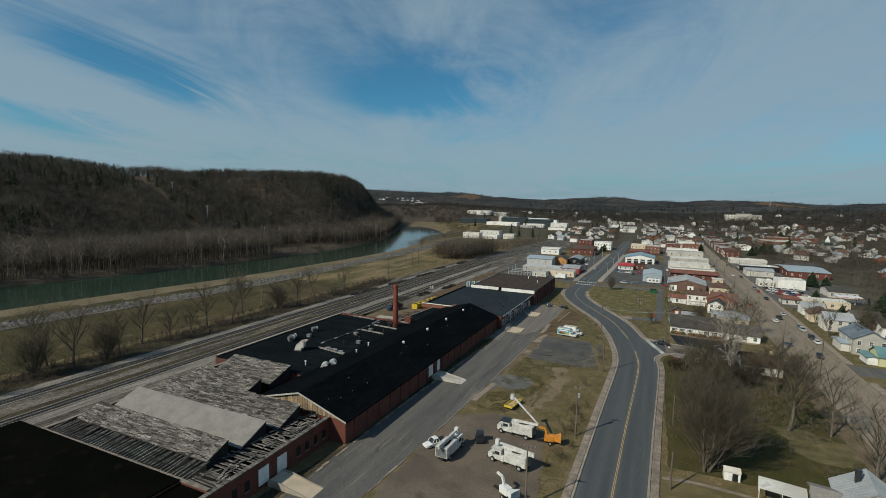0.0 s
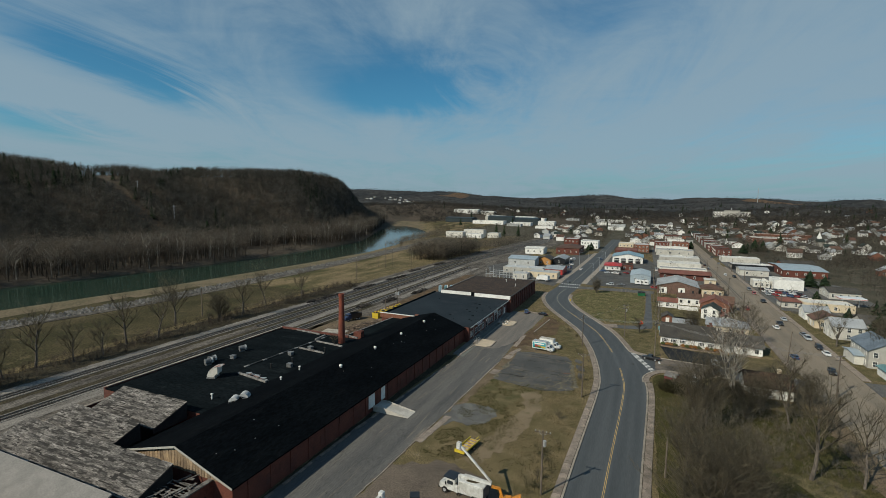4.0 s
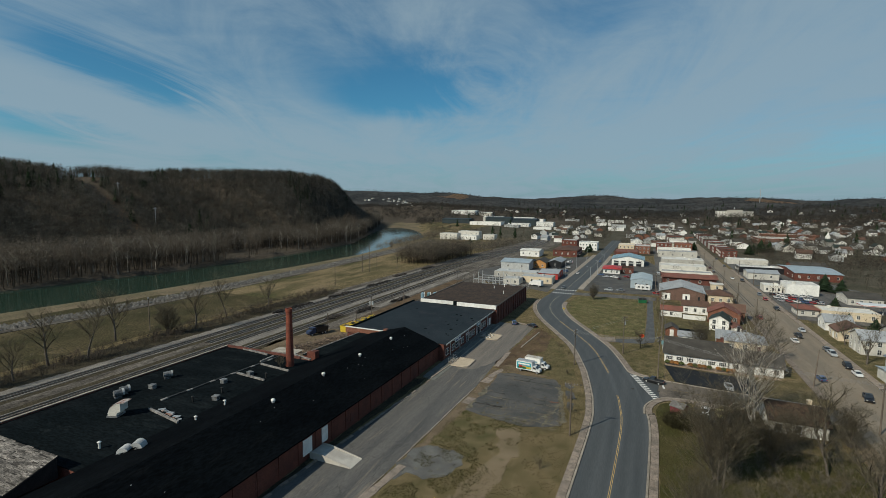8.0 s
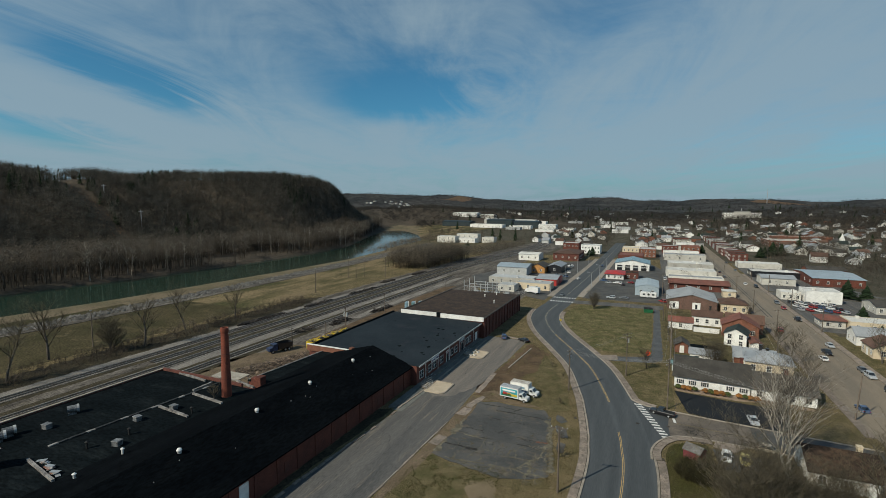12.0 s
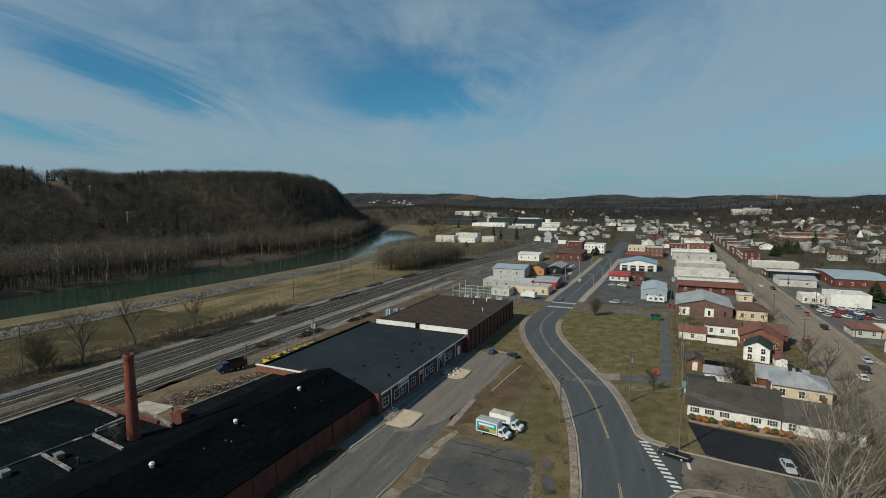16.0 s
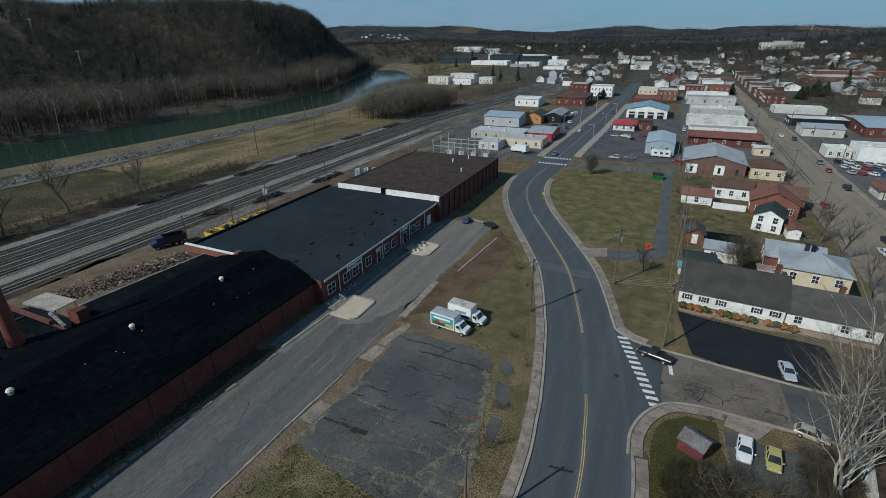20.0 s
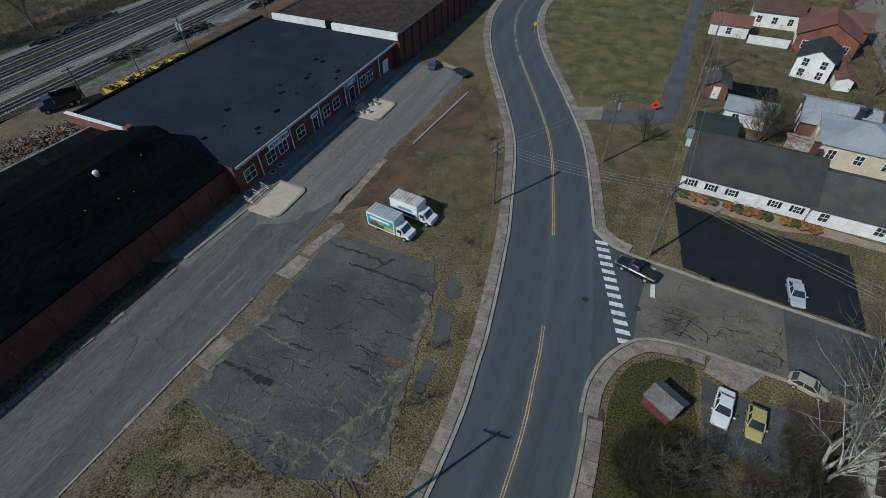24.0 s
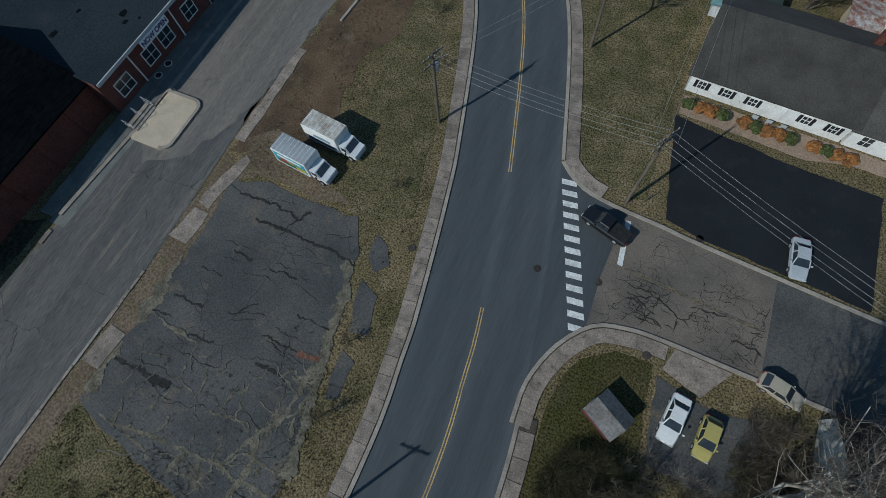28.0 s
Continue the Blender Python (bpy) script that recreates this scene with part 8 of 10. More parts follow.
def lights(parent, hw, yf, yr, zf, zr):
    for s in (-1, 1):
        part("headlight", Geo().box(s * hw - 0.18, yf - 0.04, zf - 0.08, s * hw + 0.18, yf + 0.02, zf + 0.08), LAMP_CLEAR, parent)
        part("tail_light", Geo().box(s * hw - 0.14, yr - 0.02, zr - 0.1, s * hw + 0.14, yr + 0.04, zr + 0.1), LAMP_RED, parent)


def car(label, x, y, rz, col, kind="sedan", group="", name="car", scale=0.9):
    """A parked car, nose along its own +y."""
    c = thing(name, label, name.split("_")[0] if name != "pickup_truck" else "pickup truck", x, y, 0, rz, group)
    L, H, hw, W = {"sedan": (2.4, 1.42, 0.62, 0.91), "suv": (2.35, 1.72, 0.70, 0.94), "hatch": (2.05, 1.48, 0.64, 0.86), "pickup": (2.85, 1.82, 0.70, 0.98)}[kind]
    belt = 0.92 if kind != "pickup" else 1.08
    if kind == "suv":
        belt = 1.02

    def shell():
        g = Geo()
        st = [(-L, 0.78 * W, 0.45, belt - 0.12), (-L + 0.12, 0.93 * W, 0.33, belt), (-L * 0.55, W, 0.26, belt + 0.03), (L * 0.3, W, 0.26, belt), (L * 0.62, 0.98 * W, 0.26, belt - 0.07), (L - 0.15, 0.9 * W, 0.33, belt - 0.2), (L, 0.72 * W, 0.42, belt - 0.32)]
        n = 8
        vs = []
        for yy_, w_, z0, z1 in st:
            b = 0.1
            vs += [(-w_ + b, yy_, z0), (w_ - b, yy_, z0), (w_, yy_, z0 + b), (w_, yy_, z1 - b * 1.5), (w_ - b * 1.2, yy_, z1), (-w_ + b * 1.2, yy_, z1), (-w_, yy_, z1 - b * 1.5), (-w_, yy_, z0 + b)]
        fs = [tuple(range(7, -1, -1)), tuple(range(len(vs) - 8, len(vs)))]
        for i in range(len(st) - 1):
            fs += [(i * 8 + k, i * 8 + (k + 1) % 8, i * 8 + 8 + (k + 1) % 8, i * 8 + 8 + k) for k in range(8)]
        fs = [tuple(reversed(q)) for q in fs]
        return g.add(vs, fs)

    body = part("body", cached(("body", kind, col.name), shell, col), None, c)
    y0, y1, y2, y3 = {"sedan": (-1.75, -1.05, 0.25, 1.0), "suv": (-2.15, -1.85, 0.2, 0.95), "hatch": (-1.8, -1.3, 0.2, 0.95), "pickup": (-0.55, -0.4, 0.7, 1.3)}[kind]

    def glass():
        return Geo().add([(-W * 0.9, y0, belt - 0.02), (W * 0.9, y0, belt - 0.02), (W * 0.9, y3, belt - 0.03), (-W * 0.9, y3, belt - 0.03), (-hw, y1, H - 0.05), (hw, y1, H - 0.05), (hw, y2, H - 0.05), (-hw, y2, H - 0.05)],
                         [(0, 1, 5, 4), (1, 2, 6, 5), (2, 3, 7, 6), (3, 0, 4, 7), (4, 5, 6, 7)])

    cab = part("glasshouse", cached(("glasshouse", kind), glass, GLASS), None, c, "dark tinted windows")
    part("roof_panel", cached(("roof_panel", kind, col.name), lambda: Geo().bev(-hw - 0.03, y1 - 0.04, H - 0.055, hw + 0.03, y2 + 0.04, H, 0.03), col), None, cab)

    for s in (-1, 1):
        for ya, yb in ((y0, y1), (y3, y2), ((y0 + y3) / 2 - 0.1, (y1 + y2) / 2 - 0.1)):
            part("pillar", cached(("pillar", kind, col.name, s, ya), lambda: Geo().beam((s * W * 0.9, ya, belt - 0.03), (s * (hw + 0.01), yb, H - 0.03), 0.09, 0.07), col), None, cab)
    if kind == "pickup":
        part("bed", cached(("bed",), lambda: Geo().box(-W + 0.16, -L + 0.2, belt + 0.02, W - 0.16, -0.65, belt + 0.045), BLACK), None, body, "dark bed cover")
    for sx in (-1, 1):
        for yy_ in (-L * 0.58, L * 0.6):
            wheel(c, sx * (W - 0.1), yy_, 0.34 if kind != "pickup" else 0.4)
    lights(body, W * 0.66, L - 0.02, -L + 0.02, belt - 0.28, belt - 0.16)
    for sx in (-1, 1):
        part("mirror", cached(("mirror", sx, col.name), lambda: Geo().bev(sx * (W + 0.1) - 0.1, y3 - 0.35, belt, sx * (W + 0.1) + 0.1, y3 - 0.2, belt + 0.16, 0.03), col), None, body)
    c.scale = (0.87, 0.87, 0.87)
    return c


def box_truck(label, x, y, rz, side_m, side_label, roof_m):
    c = thing("box_truck", label, "truck", x, y, 0, rz, "box trucks on the grass")
    part("chassis", Geo().box(-0.45, -3.4, 0.45, 0.45, 3.0, 0.65), BLACK, c)
    bx = part("cargo_box", Geo().bev(-1.2, -3.5, 0.75, 1.2, 1.35, 3.15, 0.05), WHITE, c, "white cargo box")
    part("box_roof", Geo().box(-1.16, -3.46, 3.152, 1.16, 1.31, 3.19), roof_m, bx, "stained pale box roof")
    for i in range(9):
        part("roof_bow", Geo().box(-1.14, -3.3 + i * 0.55, 3.19, 1.14, -3.26 + i * 0.55, 3.205), WHITE, bx)
    for s in (-1, 1):
        pn = part("side_panel", Geo().box(s * 1.205 - 0.006, -3.3, 0.95, s * 1.205 + 0.006, 1.15, 2.9), side_m, bx, side_label)
        if side_m is TEAL_PAINT:
            for k, (a, b, z0, z1, mm) in enumerate(((-3.0, -0.4, 1.0, 1.6, GREEN_PAINT), (-2.6, -1.6, 1.3, 2.0, RED_PAINT), (-1.5, -0.6, 1.2, 1.9, ORANGE_PAINT), (-0.4, 1.0, 1.1, 1.7, YELLOW_PAINT), (-2.8, 0.6, 2.2, 2.6, WHITE))):
                part("graphic", Geo().bev(s * 1.213 - 0.004, a, z0, s * 1.213 + 0.004, b, z1, 0.2), mm, pn)
        else:
            part("graphic", Geo().box(s * 1.213 - 0.004, -2.9, 1.0, s * 1.213 + 0.004, 0.9, 1.5), BLUE_PAINT, pn)
            part("graphic", Geo().box(s * 1.213 - 0.004, -2.0, 1.8, s * 1.213 + 0.004, 0.4, 2.3), BLUE_ROOF, pn)
    cab = part("cab", Geo().extrude_x([(1.4, 0.55), (3.4, 0.55), (3.5, 0.75), (3.48, 1.15), (2.75, 1.3), (2.2, 2.05), (1.4, 2.1)], -0.98, 0.98), CAR_WHITE, c)
    part("windscreen", Geo().add([(-0.86, 2.78, 1.33), (0.86, 2.78, 1.33), (0.8, 2.26, 2.0), (-0.8, 2.26, 2.0)], [(0, 1, 2, 3)]), GLASS, cab)
    for s in (-1, 1):
        part("side_window", Geo().box(s * 0.985 - 0.006, 1.6, 1.3, s * 0.985 + 0.006, 2.35, 1.85), GLASS, cab)
        part("mirror", Geo().bev(s * 1.2 - 0.08, 2.3, 1.2, s * 1.2 + 0.08, 2.42, 1.6, 0.03), BLACK, cab)
        for yy_ in (-2.2, 2.75):
            wheel(c, s * 0.95, yy_, 0.4, 0.3)
    part("bumper", Geo().bev(-0.95, 3.46, 0.5, 0.95, 3.62, 0.75, 0.04), GALV, cab)
    lights(cab, 0.75, 3.5, -3.5, 0.95, 0.9)
    c.scale = (0.91, 0.91, 0.91)
    return c


TRUCK_WHITE = mat("dusty_truck_white", (0.60, 0.60, 0.58), (0.46, 0.45, 0.42), scale=0.9, fine=5, fine_amt=0.15, rough=0.45, third=(0.30, 0.27, 0.23), bump=0)


def bucket_truck(label, x, y, rz, boom_up):
    c = thing("bucket_truck", label, "truck", x, y, 0, rz, "bucket trucks in the yard")
    part("chassis", Geo().box(-0.5, -3.7, 0.5, 0.5, 3.6, 0.75), BLACK, c)
    b = part("chip_box", Geo().bev(-1.2, -3.6, 0.85, 1.2, 0.6, 2.75, 0.06), TRUCK_WHITE, c, "white ribbed chip box")
    for i in range(8):
        for s in (-1, 1):
            part("rib", Geo().box(s * 1.2 - 0.03, -3.4 + i * 0.53, 0.95, s * 1.2 + 0.03, -3.32 + i * 0.53, 2.65), TRUCK_WHITE, b)
    cab = part("cab", Geo().extrude_x([(1.3, 0.6), (3.9, 0.6), (4.0, 0.85), (3.95, 1.45), (3.0, 1.6), (2.75, 2.35), (1.3, 2.4)], -1.0, 1.0), TRUCK_WHITE, c)
    part("windscreen", Geo().add([(-0.88, 3.02, 1.66), (0.88, 3.02, 1.66), (0.84, 2.8, 2.28), (-0.84, 2.8, 2.28)], [(0, 1, 2, 3)]), GLASS, cab)
    for s in (-1, 1):
        part("side_window", Geo().box(s * 1.005 - 0.006, 1.6, 1.55, s * 1.005 + 0.006, 2.6, 2.15), GLASS, cab)
        part("tool_locker", Geo().bev(s * 0.95 - 0.25, 0.65, 0.7, s * 0.95 + 0.25, 1.25, 1.7, 0.04), TRUCK_WHITE, c)
        for yy_ in (-2.3, 3.0):
            wheel(c, s * 1.0, yy_, 0.48, 0.34)
    part("cab_guard", Geo().box(-1.05, 1.3, 2.5, 1.05, 3.3, 2.6), CHAR if boom_up else TRUCK_WHITE, cab)
    tur = part("turret", Geo().tube((0, 0.95, 0.8), (0, 0.95, 2.9), 0.32, 0.26, 10), TRUCK_WHITE, c)
    if boom_up:
        part("lower_boom", Geo().beam((0, 0.95, 2.9), (0, -4.4, 3.2), 0.34, 0.4), TRUCK_WHITE, tur)
        part("upper_boom", Geo().beam((0.3, -4.3, 3.2), (0.4, 1.1, 7.5), 0.26, 0.28), TRUCK_WHITE, tur)
        part("bucket", Geo().bev(0.05, 1.0, 7.0, 0.75, 1.7, 8.0, 0.08), TRUCK_WHITE, tur)
    else:
        part("lower_boom", Geo().beam((0, 1.4, 2.95), (0, -4.6, 3.05), 0.34, 0.4), TRUCK_WHITE, tur)
        part("upper_boom", Geo().beam((0.05, -4.6, 3.4), (0.05, 2.2, 3.35), 0.26, 0.28), TRUCK_WHITE, tur)
        part("bucket", Geo().bev(-0.35, 2.2, 2.9, 0.4, 2.95, 3.9, 0.08), TRUCK_WHITE, tur)
    part("bonnet_seam", Geo().box(-1.005, 2.98, 0.9, 1.005, 3.02, 1.58), BLACK, cab)
    part("tailgate", Geo().box(-1.05, -3.64, 0.95, 1.05, -3.6, 2.6), ROOF_METAL, b, "dull metal tailgate")
    part("bumper", Geo().bev(-1.05, 3.98, 0.5, 1.05, 4.16, 0.85, 0.04), BLACK, cab)
    for s in (-1, 1):
        part("mirror", Geo().bev(s * 1.25 - 0.1, 2.7, 1.5, s * 1.25 + 0.1, 2.82, 2.0, 0.03), BLACK, cab)
        part("mudguard", Geo().extrude_x([(-2.95, 0.75), (-2.75, 1.05), (-1.85, 1.05), (-1.65, 0.75)], s * 1.0 - 0.22, s * 1.0 + 0.24), BLACK, c)
        part("outrigger", Geo().beam((s * 0.5, 0.75, 0.6), (s * 1.2, 0.75, 0.35), 0.16, 0.2), BLACK, c)
    part("chip_load", Geo().blob((0, -1.5, 2.62), 1.0, 1.8, 0.22, random.Random(4), 10, 0.2), BRUSH_SHADE_BED, b, "dark heap of wood chips")
    lights(cab, 0.8, 3.98, -3.6, 1.05, 1.1)
    return c


def chipper(label, x, y, rz, col):
    c = thing("wood_chipper", label, "wood chipper", x, y, 0, rz)
    part("frame", Geo().beam((0, -1.6, 0.55), (0, 2.6, 0.5), 0.5, 0.18), BLACK, c)
    part("engine_box", Geo().bev(-0.65, -0.9, 0.65, 0.65, 0.9, 1.75, 0.08), col, c)
    part("feed_hopper", Geo().add([(-0.5, -0.9, 0.8), (0.5, -0.9, 0.8), (0.5, -0.9, 1.6), (-0.5, -0.9, 1.6), (-0.95, -2.2, 0.75), (0.95, -2.2, 0.75), (0.95, -2.2, 2.0), (-0.95, -2.2, 2.0)], [(0, 1, 5, 4), (1, 2, 6, 5), (2, 3, 7, 6), (3, 0, 4, 7)]), col, c)
    part("chute", Geo().beam((0.1, 0.5, 1.7), (0.1, 0.9, 2.9), 0.35, 0.35).beam((0.1, 0.9, 2.9), (0.1, 2.1, 3.0), 0.35, 0.3), col, c)
    for s in (-1, 1):
        wheel(c, s * 0.85, -0.2, 0.36, 0.24)
    return c


box_truck("white box truck with a stained roof on the grass", -24.9, 170.6, -97, WHITE, "white side with blue lettering bars", mat("stained_box_roof", (0.55, 0.53, 0.49), (0.30, 0.26, 0.21), scale=0.7, fine=4, fine_amt=0.25))
box_truck("box truck with a bright teal picture side", -26.3, 166.9, -97, TEAL_PAINT, "teal side with fruit-coloured picture", METAL_ROOF)
bucket_truck("white bucket truck with a folded boom in the yard", -32.5, 77.0, -4, False)
car("white pickup with a red load beside the bucket truck", -36.2, 78.4, 150, CAR_WHITE, "pickup", name="pickup_truck")
bucket_truck("white bucket truck with its boom raised", -23.2, 89.4, 83, True)
bucket_truck("white bucket truck with a folded boom in the yard", -21.4, 78.2, 78, False)
chipper("orange wood chipper hitched behind a truck", -16.6, 88.8, 100, ORANGE_PAINT)
chipper("white and red wood chipper in the yard", -19.4, 68.8, 60, CAR_WHITE)
# orange trailer and small black utility cart
v = thing("trailer", "small yellow open-frame trailer on the grass", "trailer", -27.5, 102.4, 0, -10)
part("deck", Geo().box(-0.94, -2.9, 0.55, 0.94, 2.9, 0.62), RUST, v, "rusty mesh deck")
for i in range(6):
    part("cross_bar", Geo().box(-0.94, -2.4 + i * 0.95, 0.625, 0.94, -2.26 + i * 0.95, 0.74), YELLOW_PAINT, v)
for s in (-1, 1):
    part("side_rail", Geo().box(s * 1.0 - 0.05, -2.9, 0.68, s * 1.0 + 0.05, 2.9, 0.95), YELLOW_PAINT, v)
    wheel(v, s * 1.12, 0.3, 0.34, 0.2)
part("tongue", Geo().beam((0, 2.9, 0.55), (0, 4.4, 0.5), 0.12, 0.12), YELLOW_PAINT, v)
part("tailgate", Geo().box(-1.0, -3.0, 0.6, 1.0, -2.92, 1.1), YELLOW_PAINT, v)
v = thing("utility_cart", "small black off-road cart with a roof", "utility cart", -29.0, 83.6, 0, 25)
part("body", Geo().bev(-0.75, -1.4, 0.4, 0.75, 1.3, 1.0, 0.1), CHAR, v)
part("canopy", Geo().bev(-0.72, -0.7, 1.85, 0.72, 0.75, 1.95, 0.04), CHAR, v)
for s in (-1, 1):
    for yy_ in (-0.65, 0.7):
        part("roof_post", Geo().tube((s * 0.66, yy_, 0.95), (s * 0.62, yy_ * 0.9, 1.86), 0.035, 0.035, 6), BLACK, v)
    for yy_ in (-0.95, 0.95):
        wheel(v, s * 0.72, yy_, 0.33, 0.26)
part("seat", Geo().bev(-0.6, -0.45, 0.95, 0.6, 0.0, 1.25, 0.08), BLACK, v)

car("white sedan parked on the driveway strip", 13.9, 157.3, 172, CAR_WHITE)
car("small yellow car parked on the driveway strip", 16.6, 156.9, 174, CAR_YELLOW, "hatch")
car("pale tan pickup parked at the kerb", 21.2, 162.9, 255, CAR_TAN, "hatch")
car("silver sedan on the black parking lot", 20.8, 175.3, 184, CAR_SILVER)
car("black pickup truck turning out of the side street", 4.0, 171.9, 72, CAR_BLACK, "pickup", name="pickup_truck")
car("dark blue car parked before the warehouse", -42.4, 213.6, 15, CAR_BLUE, "suv", "cars at the shop")
car("black car parked at the end of the lot", -35.6, 212.6, 60, CAR_BLACK, "sedan", "cars at the shop")
car("small dark car on the road beyond the crossing", -37.8, 297, 180, CAR_GREY, "sedan")
street_cars = ((43.4, 191.7, 4, CAR_BLUE, "sedan", "blue-grey sedan parked at the street side"), (46.9, 230.0, 2, CAR_WHITE, "sedan", "white sedan parked at the street side"), (52.9, 246.5, 181, CAR_SILVER, "sedan", "silver sedan parked at the street side"),
               (49.6, 237.2, 182, CAR_BLACK, "pickup", "black pickup on the tan street"), (53.3, 222.5, 180, CAR_GREY, "sedan", "grey sedan parked at the street side"), (53.3, 217.6, 181, CAR_SILVER, "suv", "silver car parked at the street side"),
               (53.3, 206.0, 179, CAR_BLACK, "suv", "black car parked at the street side"), (53.4, 199.6, 180, CAR_WHITE, "sedan", "white sedan parked at the street side"), (49.3, 180.8, 170, CAR_BLACK, "pickup", "dark pickup on the tan street"),
               (43.0, 262, 0, CAR_RED, "suv", "dark red car parked at the street side"), (53.2, 284, 180, CAR_BLACK, "pickup", "dark pickup parked at the kerb"), (49.5, 372, 180, CAR_WHITE, "sedan", "pale car driving on the far street"))
for x_, y_, r_, c_, k_, l_ in street_cars:
    car(l_, x_, y_, r_, c_, k_, "cars along the tan street", "pickup_truck" if k_ == "pickup" else "car")
rr = random.Random(3)
cols = (CAR_WHITE, CAR_SILVER, CAR_BLACK, CAR_RED, CAR_GREY, CAR_BLUE, CAR_WHITE)
for row in range(3):
    for i in range(6):
        c_ = rr.choice(cols)
        car(c_.name.replace("car_", "") + " used car in the dealer's rows", 59.5 + i * 3.0, 306 + row * 8.2 + rr.uniform(-0.3, 0.3), rr.uniform(-8, 8) + 20, c_, rr.choice(("sedan", "suv", "hatch")), "cars at the dealer")
for x_, y_ in ((-50, 352), (-46, 358), (-52, 362), (-47, 376), (-14, 345), (-9, 350), (-4, 344), (-3, 336), (6.5, 300)):
    c_ = rr.choice(cols)
    car(c_.name.replace("car_", "") + " car parked by the shops", x_, y_, rr.uniform(-30, 60), c_, rr.choice(("sedan", "suv")), "cars by the shops")
# white camper and flatbed by the blue building
v = thing("camper_trailer", "white camper trailer beside the blue building", "camper", 0.6, 308.2, 0, 84)
part("body", Geo().bev(-1.2, -3.6, 0.6, 1.2, 3.6, 2.9, 0.25), CAR_WHITE, v)
for k in range(3):
    part("window", Geo().box(-1.215, -2.6 + k * 2.0, 1.5, -1.2, -1.6 + k * 2.0, 2.2), GLASS, v)
for s in (-1, 1):
    wheel(v, s * 1.0, 0.4, 0.36, 0.24)
box2 = thing("delivery_truck", "white delivery truck by the substation", "truck", -52.2, 296.0, 0, 70)
part("cargo_box", Geo().bev(-1.2, -4.0, 0.9, 1.2, 1.4, 3.4, 0.06), CAR_WHITE, box2)
part("cab", Geo().extrude_x([(1.5, 0.6), (3.6, 0.6), (3.6, 1.4), (3.0, 2.4), (1.5, 2.5)], -1.05, 1.05), CAR_WHITE, box2)
for s in (-1, 1):
    for yy_ in (-2.6, 2.8):
        wheel(box2, s * 1.0, yy_, 0.46, 0.3)

# dump truck, skips and rubble beside the tracks
v = thing("dump_truck", "old dump truck with a blue cab and dark bed", "truck", -99.2, 172.6, 0, 160)
part("chassis", Geo().box(-0.5, -3.2, 0.6, 0.5, 3.2, 0.85), BLACK, v)
part("bed", Geo().add([(-1.2, -3.4, 1.0), (1.2, -3.4, 1.0), (1.2, 0.9, 1.0), (-1.2, 0.9, 1.0), (-1.35, -3.6, 2.5), (1.35, -3.6, 2.5), (1.35, 1.0, 2.7), (-1.35, 1.0, 2.7), (-1.2, -3.3, 1.2), (1.2, -3.3, 1.2), (1.2, 0.8, 1.2), (-1.2, 0.8, 1.2)],
                      [(3, 2, 1, 0), (0, 1, 5, 4), (1, 2, 6, 5), (2, 3, 7, 6), (3, 0, 4, 7), (8, 9, 10, 11), (4, 5, 9, 8), (5, 6, 10, 9), (6, 7, 11, 10), (7, 4, 8, 11)]), CHAR, v, "dark steel tipping bed")
cabp = part("cab", Geo().extrude_x([(1.1, 0.7), (3.6, 0.7), (3.65, 1.6), (2.6, 1.75), (2.45, 2.6), (1.1, 2.65)], -1.05, 1.05), mat("faded_navy_cab", (0.030, 0.048, 0.105), (0.020, 0.032, 0.07), scale=0.8, fine=5, fine_amt=0.3, rough=0.55), v)
part("windscreen", Geo().box(-0.9, 2.5, 1.8, 0.9, 2.56, 2.5), GLASS, cabp)
for s in (-1, 1):
    for yy_ in (-2.4, -1.2, 2.7):
        wheel(v, s * 1.0, yy_, 0.5, 0.34)
for i in range(5):
    y_ = 179.6 + i * 3.6
    v = thing("skip", "open yellow steel skip beside the dark roof", "skip", -90.8 + i * 0.35 - 1.8, y_, 0, 0, "yellow skips")
    part("shell", Geo().add([(-1.2, -1.5, 0.1), (1.2, -1.5, 0.1), (1.2, 1.5, 0.1), (-1.2, 1.5, 0.1), (-1.4, -1.65, 2.2), (1.4, -1.65, 2.2), (1.4, 1.65, 2.2), (-1.4, 1.65, 2.2), (-1.3, -1.55, 2.2), (1.3, -1.55, 2.2), (1.3, 1.55, 2.2), (-1.3, 1.55, 2.2), (-1.1, -1.4, 0.3), (1.1, -1.4, 0.3), (1.1, 1.4, 0.3), (-1.1, 1.4, 0.3)],
                            [(3, 2, 1, 0), (0, 1, 5, 4), (1, 2, 6, 5), (2, 3, 7, 6), (3, 0, 4, 7), (4, 5, 9, 8), (5, 6, 10, 9), (6, 7, 11, 10), (7, 4, 8, 11), (8, 9, 13, 12), (9, 10, 14, 13), (10, 11, 15, 14), (11, 8, 12, 15), (12, 13, 14, 15)]), YELLOW_PAINT, v)
    for s in (-1, 1):
        part("rib", Geo().box(s * 1.36 - 0.08, -0.1, 0.2, s * 1.36 + 0.08, 0.1, 2.2), YELLOW_PAINT, v)
    part("cross_bar", Geo().box(-1.35, -0.08, 2.2, 1.35, 0.08, 2.32), YELLOW_PAINT, v)
    rs = random.Random(70 + i)
    for k in range(5):
        part("loose_frame", Geo().beam((rs.uniform(-1.3, 0), rs.uniform(-1.4, 1.4), 2.0), (rs.uniform(0, 1.3), rs.uniform(-1.4, 1.4), rs.uniform(2.2, 3.3)), 0.16, 0.16), YELLOW_PAINT if k % 2 else RUST, v, "tilted steel frame")
    part("load", Geo().blob((0, 0, 1.7), 1.15, 1.4, 0.7, rs, 9, 0.4), CHAR, v, "dark scrap load")
